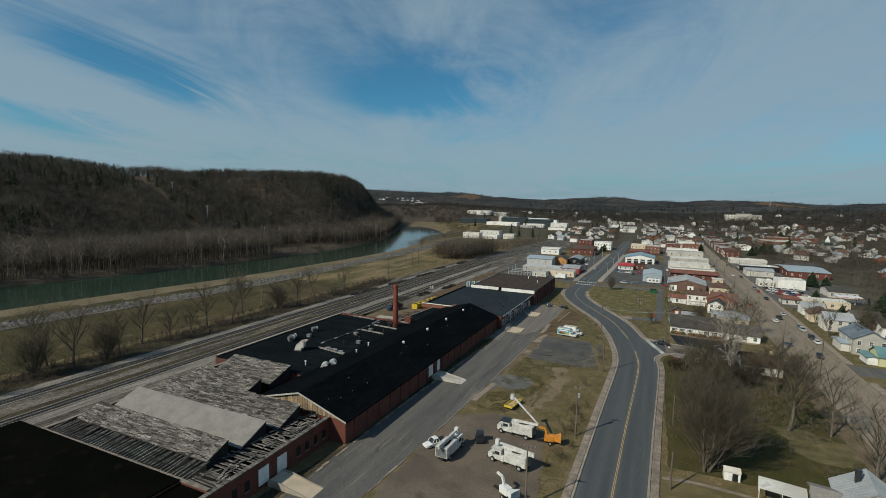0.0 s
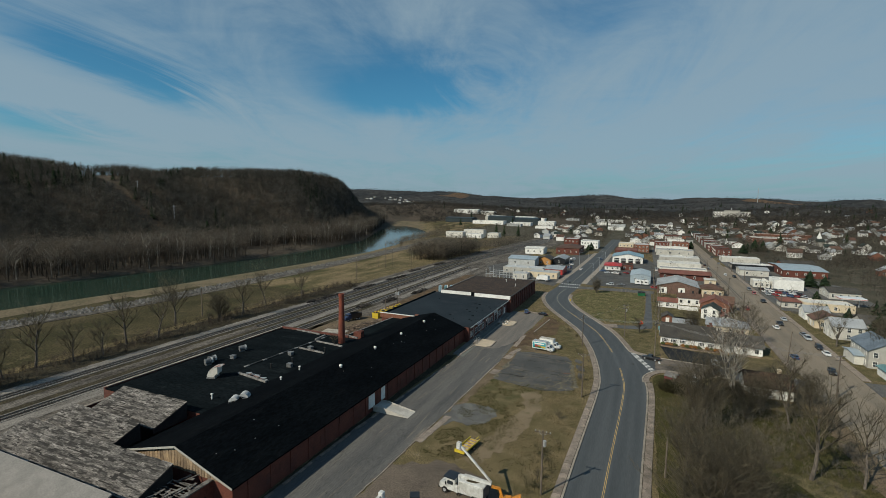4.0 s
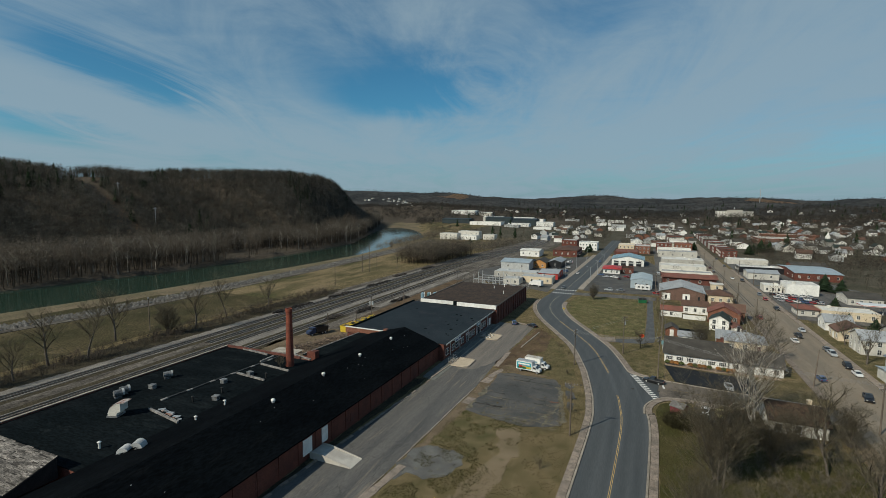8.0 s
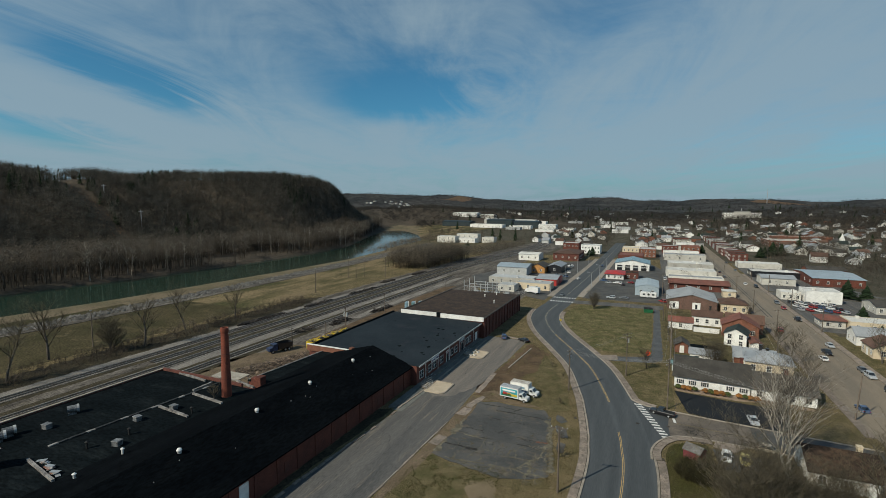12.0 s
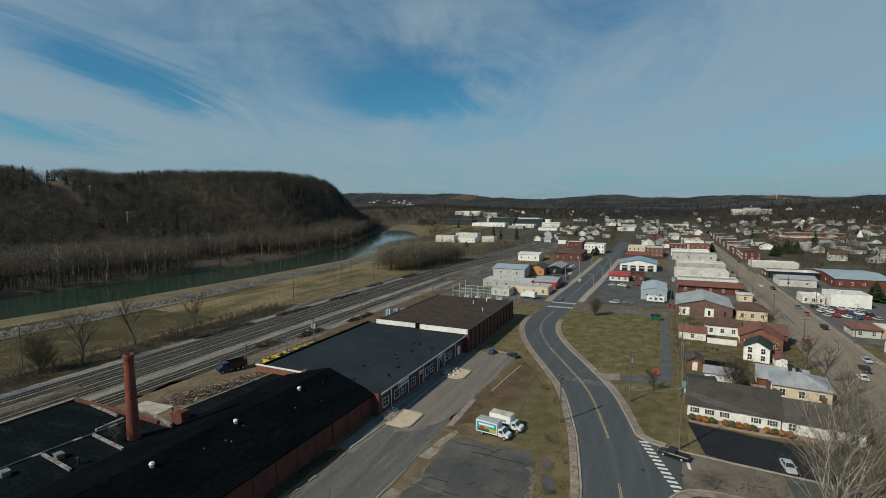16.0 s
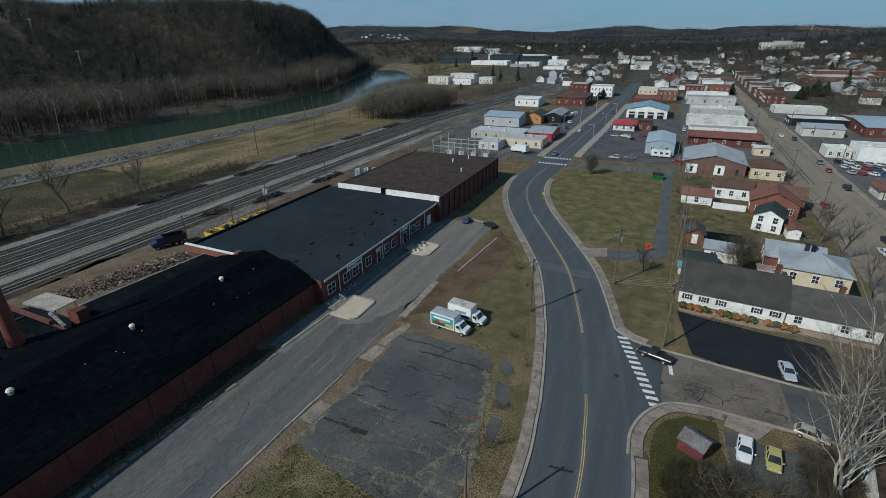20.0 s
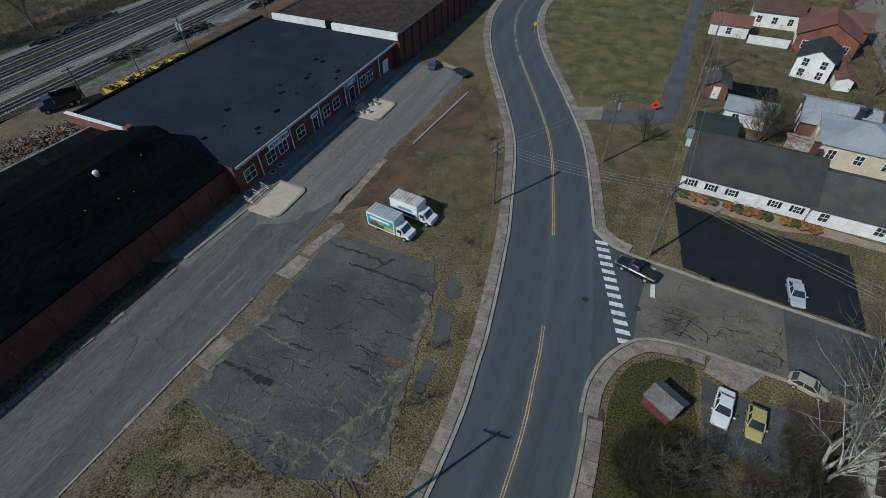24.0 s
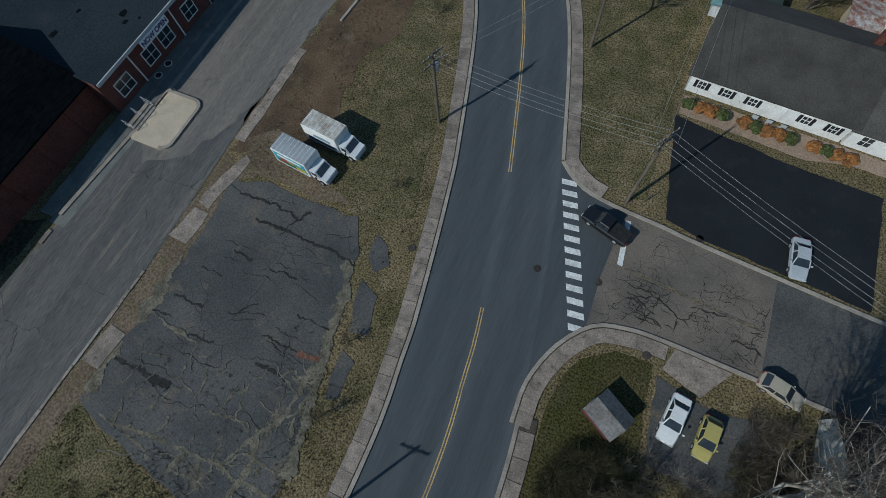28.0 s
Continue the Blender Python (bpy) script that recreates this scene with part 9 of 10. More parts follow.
rub = []
for k in range(5):
    r_ = np.random.default_rng(200 + k)
    q = np.array([(-0.5, -0.2, 0), (0.5, -0.2, 0), (0.5, 0.2, 0), (-0.5, 0.2, 0), (-0.45, -0.15, 0.25), (0.5, -0.15, 0.3), (0.45, 0.2, 0.25), (-0.5, 0.15, 0.3)]) * r_.uniform(0.7, 1.3, (8, 3)) * ((1.0, 1.0, 1.0), (2.6, 0.5, 0.5), (0.7, 0.8, 0.9), (3.2, 0.4, 0.4), (0.8, 0.6, 0.7))[k]
    rub.append((q, np.array([(4, 5, 6), (4, 6, 7), (0, 1, 5), (0, 5, 4), (1, 2, 6), (1, 6, 5), (2, 3, 7), (2, 7, 6), (3, 0, 4), (3, 4, 7)])))
n_ = 2600
t_ = rng.uniform(0, 1, n_)
px_, py_ = -96.5 + 8 * t_ + rng.normal(0, 1.9, n_), 149 + 25 * t_ + rng.normal(0, 1.6, n_)
pz_ = np.maximum(0.02, 0.9 * np.exp(-(((px_ - (-96.5 + 8 * t_)) / 2.6) ** 2)) * rng.uniform(0.2, 1, n_))
scatter("rubble_heap", rub, np.stack([px_, py_, pz_ - 0.1, rng.uniform(0.25, 0.85, n_), rng.uniform(0, 6.28, n_)], -1), DEBRIS, "long heap of broken brick and timber", "rubble")
for (x_, y0, y1) in ((-132.6, 190, 211), (-131.0, 224, 240), (-130.6, 256, 276), (-104, 204, 214), (-101, 228, 240), (-108, 190, 198), (-135, 292, 304), (-133, 326, 340)):
    v = thing("tie_stack", "low stack of dark old railway sleepers", "sleepers", x_, (y0 + y1) / 2, 0, -2, "sleeper stacks")
    rr = random.Random(int(y0))
    g = Geo()
    for i in range(int((y1 - y0) * 5)):
        a = (rr.uniform(-1.3, 1.3), rr.uniform(-0.5, 0.5) * (y1 - y0))
        if waves(np.array([x_ * 3.0]), np.array([a[1] + y0]), 0.5)[0] < -0.55:
            continue
        d, z_ = rr.uniform(-0.5, 0.5), rr.choice((0.1, 0.3, 0.5, 0.66))
        u = (1.2 * math.sin(d), 1.2 * math.cos(d)) if rr.random() < 0.6 else (1.2 * math.cos(d), 1.2 * math.sin(d))
        g.beam((a[0] - u[0], a[1] - u[1], z_), (a[0] + u[0], a[1] + u[1], z_ + rr.uniform(-0.06, 0.12)), 0.26, 0.2)
    part("core", g, TIE, v, "dark tangled core of old timber")
    for i in range(int((y1 - y0) / 1.3)):
        for k in range(rr.randint(2, 4)):
            b = Geo()
            b.box(-0.13, -1.3, 0, 0.13, 1.3, 0.2)
            o = part("sleeper", cached(("sleeper",), lambda: b, TIE), None, v, "", pose(rr.uniform(-1.2, 1.2), -(y1 - y0) / 2 + i * 1.3 + rr.uniform(-0.4, 0.4), 0.02 + 0.21 * (k % 2), 0, 0, rr.uniform(-14, 14)))
# green tank pair behind the warehouse
for k in range(4):
    v = thing("storage_tank", "upright blue-green storage tank beside the tracks", "tank", -91.0 + k * 2.3, 237.5 + k * 1.6, 0, 0, "storage tanks")
    part("pipe", Geo().tube((1.05, -0.6, 0), (1.05, -0.6, 3.9), 0.16, 0.16, 8), WHITE, v, "white riser pipe")
    part("shell", Geo().tube((0, 0, 0.6), (0, 0, 3.2), 0.95, 0.95, 14), TEAL_ROOF if k % 2 else BLUE_ROOF, v)
    part("dome", Geo().tube((0, 0, 3.2), (0, 0, 3.6), 0.95, 0.3, 14), BLUE_ROOF, v)
    for a in range(4):
        part("leg", Geo().tube((0.8 * math.cos(a * 1.57), 0.8 * math.sin(a * 1.57), 0), (0.8 * math.cos(a * 1.57), 0.8 * math.sin(a * 1.57), 0.7), 0.07, 0.07, 6), GALV, v)

# ---- poles and wires ----
def pole(x, y, h, rz=0, arms=1, can=False, label="wooden utility pole with crossarms", lean=0.0):
    p = thing("utility_pole", label, "utility pole", x, y, 0, rz, "utility poles")
    part("shaft", Geo().tube((0, 0, -0.1), (lean, 0, h), 0.17, 0.11, 8), POLE_WOOD, p)
    for k in range(arms):
        z = h - 0.35 - k * 0.95
        a = part("crossarm", Geo().box(-1.25, -0.06, z - 0.06, 1.25, 0.06, z + 0.06), POLE_WOOD, p)
        for s in (-1.15, -0.5, 0.5, 1.15):
            part("insulator", cached(("insulator",), lambda: Geo().tube((0, 0, 0), (0, 0, 0.2), 0.05, 0.035, 6), GALV), None, a, "", pose(s, 0, z + 0.06))
        part("brace", Geo().beam((-0.7, 0.07, z), (0, 0.12, z - 0.6), 0.03, 0.03).beam((0.7, 0.07, z), (0, 0.12, z - 0.6), 0.03, 0.03), GALV, a)
    if can:
        part("transformer", Geo().tube((0.32, 0, h - 2.5), (0.32, 0, h - 1.6), 0.24, 0.24, 10), GALV, p, "grey transformer can")
    return p


def wires(a, b, za, zb, offs=(0,), sag=0.8, name="power_line"):
    a, b = Vector((*a, za)), Vector((*b, zb))
    d = (b - a).normalized()
    s = Vector((d.y, -d.x, 0))
    t = thing(name, "thin sagging overhead wires between poles", "wires", 0, 0, 0)
    for o in offs:
        g = Geo()
        g.sweep([a.lerp(b, i / 10) + s * o - Vector((0, 0, sag * 4 * (i / 10) * (1 - i / 10))) for i in range(11)], 0.013)
        part("wire", g, WIRE, t)


pole(-15.9, 67.7, 10, 10, 1)
pole(-12.4, 94.2, 10.5, 0, 1, True)
pole(-11.2, 135.6, 10.5, 5, 1)
pole(-16.0, 177.3, 10, 70, 2, True)
pole(-4.1, 193.2, 11.3, 40, 2, True)
pole(5.0, 175.3, 11.2, 60, 2)
pole(6.7, 208.2, 10.5, 0, 1)
pole(7.4, 228.5, 10.5, 0, 1)
pole(5.9, 262, 10.5, 0, 1)
pole(6.2, 300, 10.5, 0, 1)
pole(4.6, 82.6, 6.5, 0, 0, label="bare wooden pole beside the footpath")
pole(5.6, 107.3, 7.0, 0, 0, label="bare wooden pole beside the footpath")
pole(44.3, 160.5, 10.5, 30, 2)
pole(40.2, 185.2, 9.5, 0, 0, label="bare wooden pole beside the street", lean=0.5)
for y_ in (252, 292, 335, 380, 430):
    pole(40.0, y_, 9.5, 0, 1)
    pole(56.0, y_ + 14, 9.0, 0, 0, label="slender street lamp pole")
wires((-16, 177.3), (5.0, 175.3), 9.4, 10.6, (-0.9, -0.3, 0.3, 0.9), 0.7)
wires((5.0, 175.3), (44.3, 160.5), 10.6, 10.0, (-0.9, -0.3, 0.4, 0.9), 1.2)
wires((-16, 177.3), (-4.1, 193.2), 9.4, 10.9, (-0.4, 0.4), 0.5)
wires((5.0, 175.3), (6.7, 208.2), 10.6, 10.2, (-0.9, 0, 0.9), 0.7)
wires((6.7, 208.2), (7.4, 228.5), 10.2, 10.2, (-0.9, 0, 0.9), 0.5)
wires((7.4, 228.5), (5.9, 262), 10.2, 10.2, (-0.9, 0, 0.9), 0.6)
# guy pole with a lean-to sign by the black lot
v = thing("guy_post", "short leaning post with guy wires", "post", 6.6, 172.9 + 3.2, 0, 0)
part("post", Geo().tube((0, 0, -0.1), (0.2, 0.1, 1.4), 0.06, 0.05, 6), POLE_WOOD, v)
# poles and lamps along the tracks and river
for s in (-0.5, 0.5):
    v = thing("transformer", "grey transformer can on a yard pole", "transformer", -94.6 + s, 199.4, 0, 0, "yard transformers")
    part("can", Geo().tube((0, 0, 5.2), (0, 0, 6.4), 0.36, 0.36, 12), GREY_PAINT, v)
    part("bushing", Geo().tube((0, 0, 6.4), (0, 0, 6.75), 0.08, 0.05, 6), WHITE, v)
    part("bracket", Geo().beam((0, 0, 5.6), (-s, 0, 5.6), 0.1, 0.1), GALV, v)
for x_, y_, h_ in ((-94.6, 199.4, 8.4), (-97.5, 176, 6.5), (-92, 185, 7), (-93.6, 224, 9), (-84, 262, 9)):
    pole(x_, y_, h_, 90, 1, label="wooden pole with a lamp arm in the rail yard")
for x_, y_, h_ in ((-149.3, 252.2, 12), (-157.7, 299.9, 17), (-156.4, 306.5, 12), (-163, 300, 12), (-144.3, 311.1, 12), (-153.2, 152.3, 11), (-152, 372, 12)):
    p = thing("lamp_mast", "tall slender mast in the field by the river", "mast", x_, y_, 0, 0, "masts by the river")
    part("shaft", Geo().tube((0, 0, -0.1), (0, 0, h_), 0.2, 0.12, 8), POLE_WOOD, p)
    part("head", Geo().tube((0, 0, h_), (0, 0, h_ + 0.35), 0.12, 0.32, 8), GALV, p)
for i, (x_, y_) in enumerate(((-44.5, 303), (-43.4, 340), (-42.0, 380), (-26.6, 318), (-25.8, 352), (-25.2, 392), (-40.8, 430))):
    p = thing("street_lamp", "slender grey street lamp beside the main street", "street lamp", x_, y_, 0, 0 if x_ < -40 else 180, "street lamps")
    part("column", Geo().tube((0, 0, 0), (0, 0, 9), 0.12, 0.08, 8), GALV, p)
    part("arm", Geo().tube((0, 0, 9), (1.8, 0, 9.3), 0.05, 0.05, 6), GALV, p)
    part("lantern", Geo().bev(1.6, -0.15, 9.2, 2.2, 0.15, 9.4, 0.05), GALV, p)
# warning sign, bin and other street things
v = thing("warning_sign", "bright orange diamond road-work sign", "road sign", 0.95, 211.9, 0, 24)
part("board", Geo().add([(0, -0.02, 0.35), (0.85, -0.02, 1.2), (0, -0.02, 2.05), (-0.85, -0.02, 1.2), (0, 0.02, 0.35), (0.85, 0.02, 1.2), (0, 0.02, 2.05), (-0.85, 0.02, 1.2)], [(0, 1, 2, 3), (7, 6, 5, 4), (0, 4, 5, 1), (1, 5, 6, 2), (2, 6, 7, 3), (3, 7, 4, 0)]), SIGN_ORANGE, v)
part("legend", Geo().box(-0.35, -0.035, 1.05, 0.35, -0.022, 1.2).box(-0.28, -0.035, 1.28, 0.28, -0.022, 1.42), CHAR, v)
for s in (-1, 1):
    part("leg", Geo().tube((0, 0.03, 0.9), (s * 0.6, 0.5, 0), 0.03, 0.03, 6), GALV, v)
v = thing("road_sign", "yellow diamond warning sign on a post", "road sign", -28.4, 238, 0, 20)
part("post", Geo().tube((0, 0, 0), (0, 0, 2.6), 0.035, 0.035, 6), GALV, v)
part("board", Geo().add([(0, -0.02, 1.6), (0.5, -0.02, 2.1), (0, -0.02, 2.6), (-0.5, -0.02, 2.1), (0, -0.05, 1.6), (0.5, -0.05, 2.1), (0, -0.05, 2.6), (-0.5, -0.05, 2.1)], [(0, 1, 2, 3), (7, 6, 5, 4), (0, 4, 5, 1), (1, 5, 6, 2), (2, 6, 7, 3), (3, 7, 4, 0)]), YELLOW_PAINT, v)
v = thing("dumpster", "dark green steel waste container by the lane", "dumpster", 0.6, 274.6, 0, 5)
part("bin", Geo().add([(-1.6, -0.9, 0.1), (1.6, -0.9, 0.1), (1.6, 0.9, 0.1), (-1.6, 0.9, 0.1), (-1.7, -1.1, 1.5), (1.7, -1.1, 1.5), (1.7, 0.9, 1.9), (-1.7, 0.9, 1.9)], [(3, 2, 1, 0), (0, 1, 5, 4), (1, 2, 6, 5), (2, 3, 7, 6), (3, 0, 4, 7), (4, 5, 6, 7)]), GREEN_PAINT, v)
for s in (-0.85, 0.85):
    part("lid", Geo().add([(s - 0.8, -1.15, 1.53), (s + 0.8, -1.15, 1.53), (s + 0.8, 0.9, 1.95), (s - 0.8, 0.9, 1.95), (s - 0.8, -1.15, 1.58), (s + 0.8, -1.15, 1.58), (s + 0.8, 0.9, 2.0), (s - 0.8, 0.9, 2.0)], [(3, 2, 1, 0), (4, 5, 6, 7), (0, 1, 5, 4), (1, 2, 6, 5), (2, 3, 7, 6), (3, 0, 4, 7)]), BLACK, v)
# manhole covers and drains
for x_, y_ in ((10.7, 161.6), (12.4, 174.2), (-9.0, 152.5), (-12.4, 162.8), (5.0, 166.4), (-0.6, 165.5)):
    v = tagged(part("manhole_cover", Geo().tube((x_, y_, 0.0), (x_, y_, 0.155 if y_ < 162 and x_ > 5 else 0.045), 0.36, 0.36, 14), TIE), "round dark iron manhole cover", "manhole cover")
# car park stops and low walls of the shop lot
g = Geo()
g.beam((-33.2, 186.5, 0.1), (-31.6, 206, 0.1), 0.3, 0.2)
tagged(part("kerb", g, CONC), "pale concrete kerb beside the shop parking", "kerb", kind="structure")
g = Geo()
strip(g, [(-42.8, 216.6), (-38, 215.2), (-34.2, 213.9)], [(-43.2, 215.4), (-38.2, 214.1), (-34.4, 212.9)], 0, 0.15)
tagged(part("kerb", g, CONC_OLD), "wide tan kerb closing the lot", "kerb", kind="structure")
# substation frames
sub = thing("substation", "small electricity substation of grey steel frames", "substation", -68, 276, 0)
for i in range(4):
    for j in range(3):
        x_, y_ = -9 + i * 5.6, -9 + j * 7
        h_ = 9 if i in (0, 2) else 7
        part("mast", Geo().beam((x_, y_, 0), (x_, y_, h_), 0.22, 0.22), GALV, sub)
        if i:
            part("gantry", Geo().beam((x_ - 5.6, y_, 6.6), (x_, y_, 6.6), 0.18, 0.25), GALV, sub)
for i in range(4):
    part("transformer", Geo().bev(-8 + i * 5, 1, 0.3, -5.8 + i * 5, 3.2, 2.8, 0.1), GREY_PAINT, sub)
    for k in range(3):
        part("bushing", Geo().tube((-7.6 + i * 5 + k * 0.6, 2.1, 2.8), (-7.6 + i * 5 + k * 0.6, 2.1, 4.0), 0.12, 0.06, 6), GALV, sub)
fn = thing("mesh_fence", "grey mesh fence round the substation", "fence", 0, 0, 0)
for (xa, ya, xb, yb) in ((-80, 262, -57, 262), (-57, 262, -55, 292), (-55, 292, -80, 292), (-80, 292, -80, 262)):
    n = 8
    for i in range(n):
        x_, y_ = xa + (xb - xa) * i / n, ya + (yb - ya) * i / n
        part("post", Geo().tube((x_, y_, 0), (x_, y_, 2.2), 0.04, 0.04, 5), GALV, fn)
    for z in (0.3, 1.2, 2.1):
        part("rail", Geo().beam((xa, ya, z), (xb, yb, z), 0.04, 0.04), GALV, fn)
patch("substation_yard", "pale gravel yard of the substation", [(-82, 260), (-55, 260), (-53, 294), (-82, 294)], 0.03, GRAVEL, 0.3, 41, "yard")

# cars parked about the shops
rr = random.Random(31)
for x_, y_, r_ in ((-50, 404, 88), (-50.4, 407.6, 92), (-51, 411.4, 90), (-64, 398, 4), (-60.8, 398.4, 0), (-23.6, 352, 90), (-20.4, 345, 86), (-16, 346, 92), (-12.4, 341, 2), (-10, 301, 88), (-15.6, 299.6, 92), (-24, 388, 0), (9.2, 372, 0), (9.3, 379, 180), (39.8, 362, 180), (53.4, 306, 180), (53.3, 318, 180), (53.4, 365, 180), (42.4, 398, 0), (42.6, 420, 0), (53.6, 436, 180), (43, 470, 0), (54, 482, 180), (-37.6, 352, 0), (-30.2, 421, 180)):
    k_ = rr.choice(("sedan", "suv", "sedan", "hatch"))
    c_, n_ = rr.choice(((CAR_WHITE, "white"), (CAR_SILVER, "silver"), (CAR_BLACK, "black"), (CAR_GREY, "grey"), (CAR_BLUE, "blue"), (CAR_RED, "red")))
    car(n_ + " car parked near the shops", x_, y_, r_ + rr.uniform(-3, 3), c_, k_, "cars about the shops")

# ---- houses beside the road ----
house("house", "long white single-storey house with dark shutters and a grey roof", 7.4, 190.5, 23.0, 202.9, 2.7, 3.0, "x", WHITE, GREY_SHINGLE, {"S": 6, "W": 2}, ("S", 3), rz=-4, shutters=CHAR, over=0.5, win=(0.72, 0.95), chimney=(6.5, 2.0))
house("house", "lower white wing with a grey shingle roof", 23.1, 189.4, 35.2, 199.2, 2.6, 2.3, "x", WHITE, GREY_SHINGLE, {"S": 4}, ("S", 1), rz=-4, over=0.5, win=(1.0, 1.2), chimney=(1.0, 0.5))
rr = random.Random(12)
for i in range(15):
    x_ = 7.8 + i * 1.12
    y_ = 188.7 - i * 0.08
    if i in (4, 10):
        continue
    v = thing("shrub", "clipped round evergreen garden shrub" if i % 3 == 0 else "russet-leaved round garden shrub", "shrub", x_, y_, 0, 0, "shrubs before the white house")
    g = Geo()
    for k in range(26):
        a, b_ = rr.uniform(0, 6.28), rr.uniform(0.1, 1.4)
        q = 0.56
        g.blob((math.cos(a) * q * math.sin(b_), math.sin(a) * q * math.sin(b_), 0.55 + 0.5 * math.cos(b_)), 0.31, 0.31, 0.26, rr, 6, 0.35)
    part("foliage", g, BUSH if i % 3 == 0 else ORANGE_BUSH, v)
    part("stem", Geo().tube((0, 0, -0.05), (0, 0, 0.4), 0.05, 0.04, 6), BARK, v)
for x_, y_ in ((14.2, 188.6), (15.6, 188.5), (17.0, 188.4)):
    v = thing("garden_chair", "grey metal garden chair by the house wall", "chair", x_, y_ + 0.5, 0, -4, "garden chairs")
    part("seat", Geo().box(-0.3, -0.3, 0.42, 0.3, 0.3, 0.47), GREY_PAINT, v)
    part("backrest", Geo().box(-0.3, 0.27, 0.5, 0.3, 0.32, 1.0), GREY_PAINT, v)
    for a, b_ in ((-0.27, -0.27), (0.27, -0.27), (0.27, 0.27), (-0.27, 0.27)):
        part("leg", Geo().tube((a, b_, 0), (a, b_, 0.42), 0.02, 0.02, 5), GREY_PAINT, v)
patch("garden_path", "brick-paved strip before the white house", [(7.2, 187.8), (7.2, 190.3), (25, 189.4), (34, 188.2), (34, 187.0), (24, 187.6), (20, 186.6)], 0.04, mat("tan_paving", (0.33, 0.24, 0.17), (0.26, 0.19, 0.14), scale=0.6, fine=6, fine_amt=0.25), 0.05, 43, "path")
house("shed", "shed with a dark green roof behind the white house", 7.8, 204.2, 13.2, 209.8, 2.3, 0.6, "x", GREY_PAINT, GREEN_SHINGLE, {"S": 1}, category="shed")
house("shed", "small pale green lean-to shed", 6.9, 202.6, 9.4, 204.0, 2.0, 0.5, "x", GREY_PAINT, TEAL_ROOF, {}, category="shed")
house("garage", "long white shed with a grey metal roof", 11.9, 212.0, 18.9, 217.0, 2.6, 0.9, "x", WHITE, METAL_ROOF, {"S": 2}, ("S", 1), rz=-6, category="shed", seams=0.6)
house("garage", "small brick garage with a brown roof", 8.3, 220.6, 12.0, 226, 2.4, 1.1, "y", BRICK_ORANGE, GREY_SHINGLE, {}, ("S", 0), category="garage")
house("shed", "low open shed with a black roof", 12.2, 219.5, 19.2, 223.0, 2.1, 0.2, "flat", CHAR, BLACK_ROOF, {}, category="shed", parapet=0)
house("house", "two-storey cream house with a pale metal hip roof", 23.6, 200.6, 33.4, 209.6, 5.4, 2.0, "hip", CREAM, METAL_ROOF, {"S": 3, "W": 2, "E": 2}, ("S", 0), rz=-6, storeys=2, chimney=(-1.5, 1.6, CHAR))
house("house", "brick wing with a pale metal roof", 22.6, 210.4, 32.0, 219.6, 3.4, 1.6, "x", BRICK_ORANGE, METAL_ROOF, {"W": 3, "S": 1}, rz=-6, chimney=(2.8, -1.6, CHAR), seams=0.7)
house("porch", "rusty metal porch roof on the cream house", 20.4, 201.6, 23.2, 207.4, 2.5, 0.4, "x", CREAM, RUST, {}, category="porch", rz=-6)
house("house", "white two-storey house with a dark green roof", 23.6, 234.6, 29.6, 242.0, 3.9, 1.7, "y", WHITE, GREEN_SHINGLE, {"S": 2, "W": 2}, rz=-14, storeys=2)
house("shed", "low white outbuilding with red roof", 29.6, 232, 32.2, 238, 2.2, 0.5, "y", WHITE, RED_ROOF, {}, category="shed")
house("house", "red brick house with a white-trimmed gable", 24.0, 247.2, 34.6, 256.4, 3.8, 2.7, "y", BRICK_ORANGE, RED_ROOF, {"S": 3, "W": 3}, rz=-6)
house("house", "brown-roofed cross wing of the brick house", 26.0, 254.5, 37.0, 261.5, 3.6, 2.2, "x", BRICK_ORANGE, BROWN_SHINGLE, {"E": 1}, rz=-6)
house("garage", "long white garage with a rusty brown roof", 7.6, 251.4, 15.2, 256.6, 2.6, 1.2, "x", WHITE, RED_ROOF, {"S": 1}, category="garage", rz=-2)
house("outbuilding", "white building with a brown roof", 15.8, 260.0, 25.2, 267, 3.4, 1.4, "x", WHITE, BROWN_SHINGLE, {"S": 3}, category="outbuilding", rz=-2)
v = thing("garden_wall", "long low white garden wall", "wall", 19.2, 249.2, 0, -3)
part("panel", Geo().box(-3.9, -0.1, 0, 3.9, 0.1, 1.6), WHITE, v)
part("coping", Geo().box(-4.0, -0.16, 1.6, 4.0, 0.16, 1.7), WHITE, v)
house("barn", "wide gabled hall with a pale metal roof and white doors", 8.2, 287.6, 27.0, 310, 3.9, 2.5, "y", mat("brown_cladding", (0.16, 0.095, 0.075), (0.12, 0.075, 0.06), scale=0.5), METAL_ROOF, {}, category="hall", rz=-2, seams=1.0)
for i, (x_, w_) in enumerate(((10.6, 3.6), (19.0, 3.0), (24.2, 3.2))):
    v = thing("hall_door", "large white panel door of the hall", "door", x_, 287.9 - 0.42, 0, -2)
    part("leaf", Geo().box(-w_ / 2, -0.1, 0.02, w_ / 2, 0.0, 3.2), WHITE, v)
    part("opening", Geo().box(-0.4, -0.14, 0.5, 0.4, -0.09, 2.4), GLASS, v)
house("house", "cream building with a brown hip roof", 27.9, 286.6, 37.4, 297, 3.8, 2.2, "hip", CREAM, BROWN_SHINGLE, {"S": 3, "E": 2})
